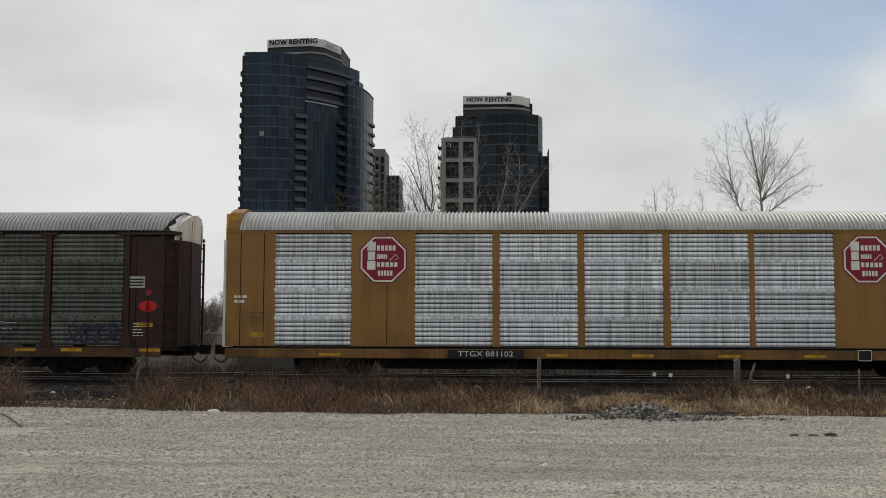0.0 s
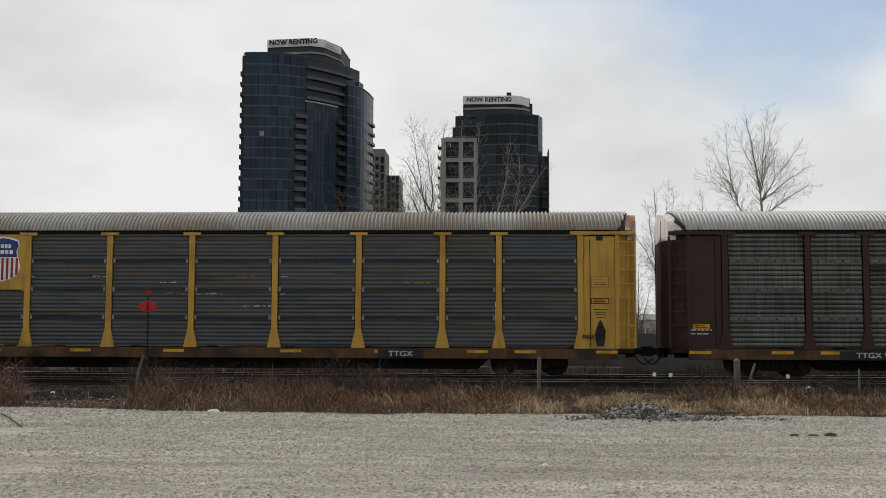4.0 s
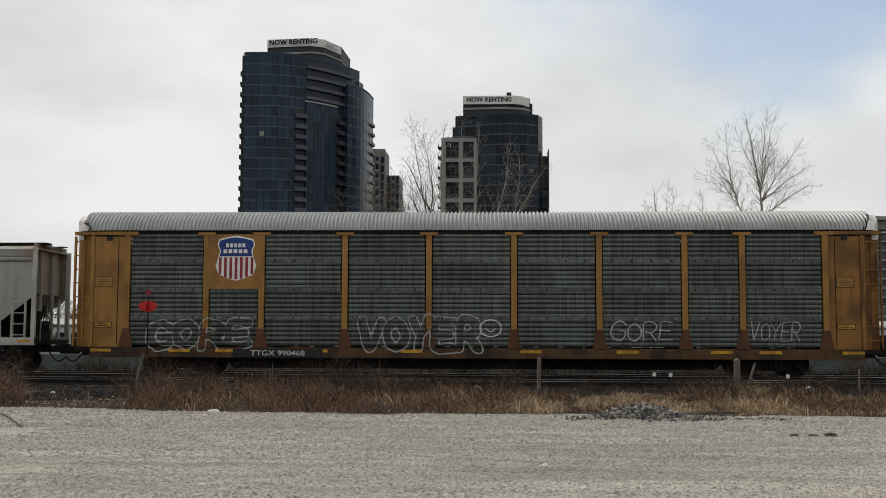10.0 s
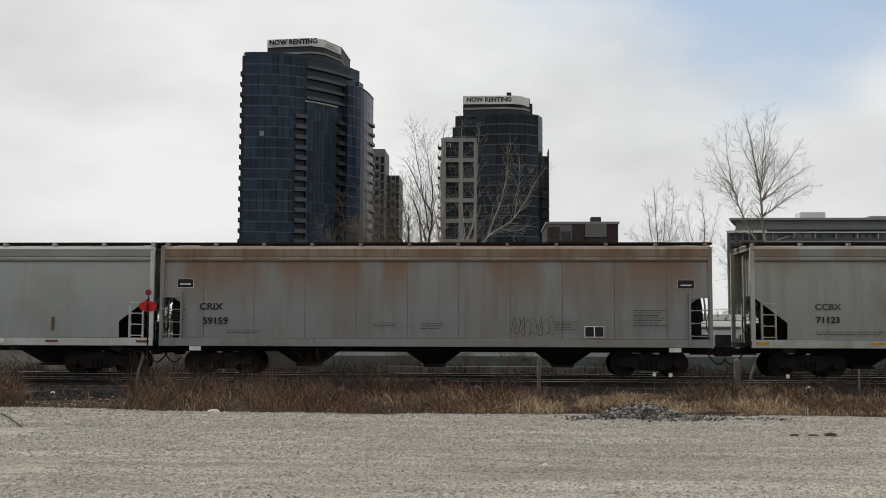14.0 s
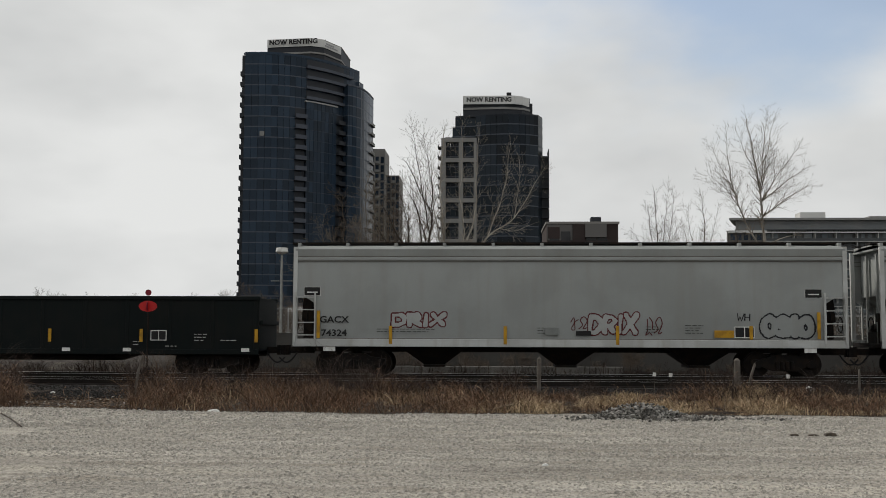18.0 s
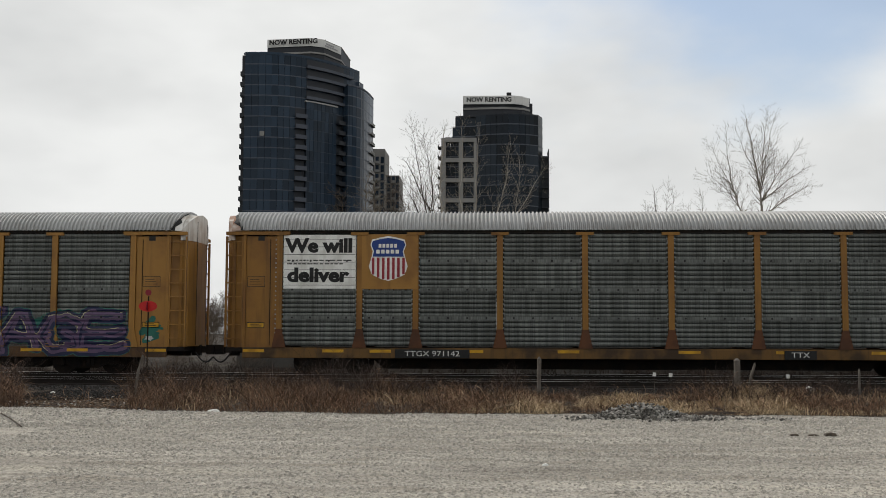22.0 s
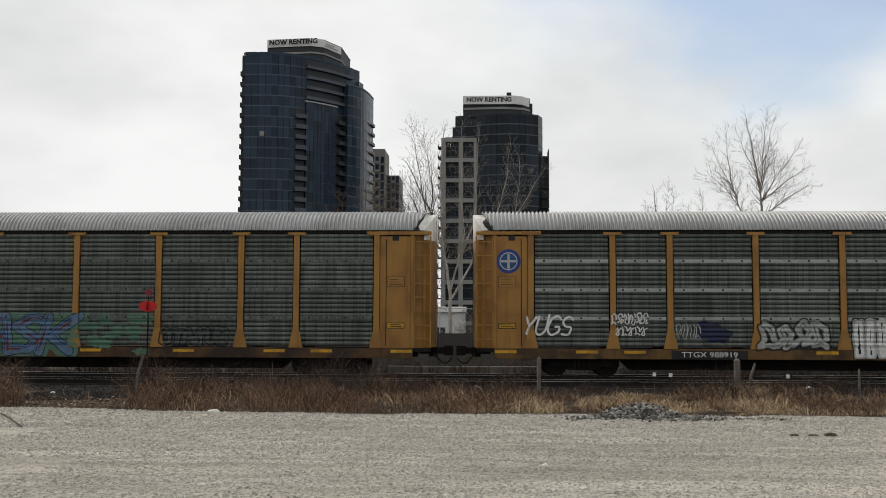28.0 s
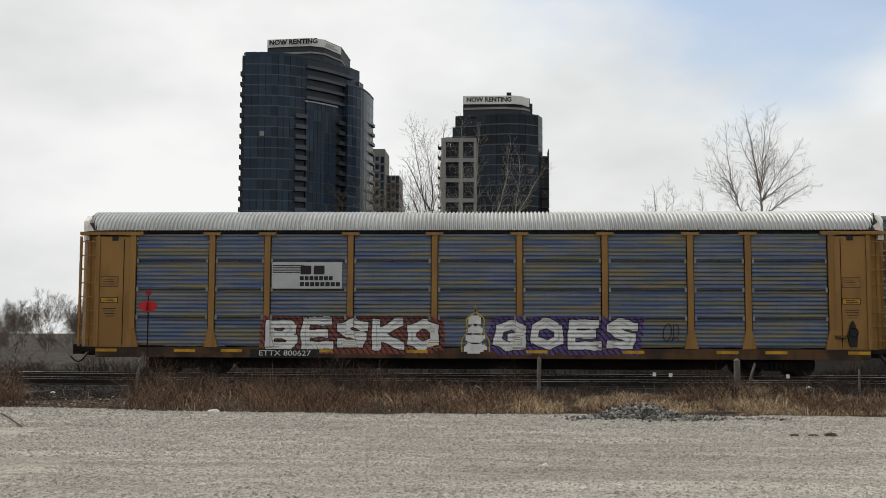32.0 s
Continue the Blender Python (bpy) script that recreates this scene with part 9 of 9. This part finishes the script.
    for k, (z, r) in enumerate(((0.95, 0.4), (1.25, 0.36), (1.55, 0.3), (1.85, 0.24))):
        patch(s, blob(-0.05, z, r, 0.2, random.Random(k)), skin, 0.012, 0.06)
    fig = part("graffiti", raw_mesh("graffiti", s.v, s.f), PAINTS["white"], c[14], "white stacked bell-shaped doodle with yellow rim")
    s = Shape()
    ribbon(s, curve_through([(-0.5, 0.8), (-0.5, 1.2), (-0.32, 1.5), (-0.34, 1.9), (-0.05, 2.15), (-0.05, 2.36), (-0.03, 2.15), (0.24, 1.9), (0.22, 1.5), (0.4, 1.2), (0.42, 0.8)]), 0.05, skin, 0.016)
    part("paint_stroke", raw_mesh("paint_stroke", s.v, s.f), PAINTS["yellow"], fig)
    tag(c[14], "thin dark ring scribble", "O*", (6.2, 6.75, 1.2, 1.75), "black", 0.03, seed=93)
    reporting_mark(c[14], -7.65, -5.3, "ETTX 800627")


def scrape(x, z, rnd):
    """A short horizontal run of scuffed paint."""
    s = Shape()
    for k in range(rnd.randint(3, 7)):
        a = x + k * 0.16 + rnd.uniform(-0.05, 0.05)
        w, h = rnd.uniform(0.05, 0.14), rnd.uniform(0.02, 0.06)
        s.add([(a, -1.524, z), (a + w, -1.524, z), (a + w, -1.524, z + h), (a, -1.524, z + h)], [(0, 1, 2, 3)])
    return s.v, s.f


mark_train()


# ---- motion ----
def rolled(t):
    for (a, p), (b, q) in zip(ROLLED, ROLLED[1:]):
        if t <= b:
            return p + (q - p) * (t - a) / (b - a)
    return ROLLED[-1][1]


def motions():
    for car in CARS:
        x0 = car.location.x
        walk(car, [(t, pose(x0 + d, TRACK_Y, 0)) for t, d in ROLLED])
    # wheels turn as far as the cars roll
    turn = -math.degrees(1 / 0.42)
    steps = [0.05 * k for k in range(641)]
    for w, dx in SPINNING:
        walk(w, [(t, pose(dx, 0, 0.42, 0, (-turn * rolled(t)) % 360, 0)) for t in steps])
    for c in COACHES:
        x0 = c.location.x
        walk(c, [(t, pose(x0 + 13.6 * t, 20.0, -1.4)) for t in (0, 8, 16, 24, 32)])


motions()
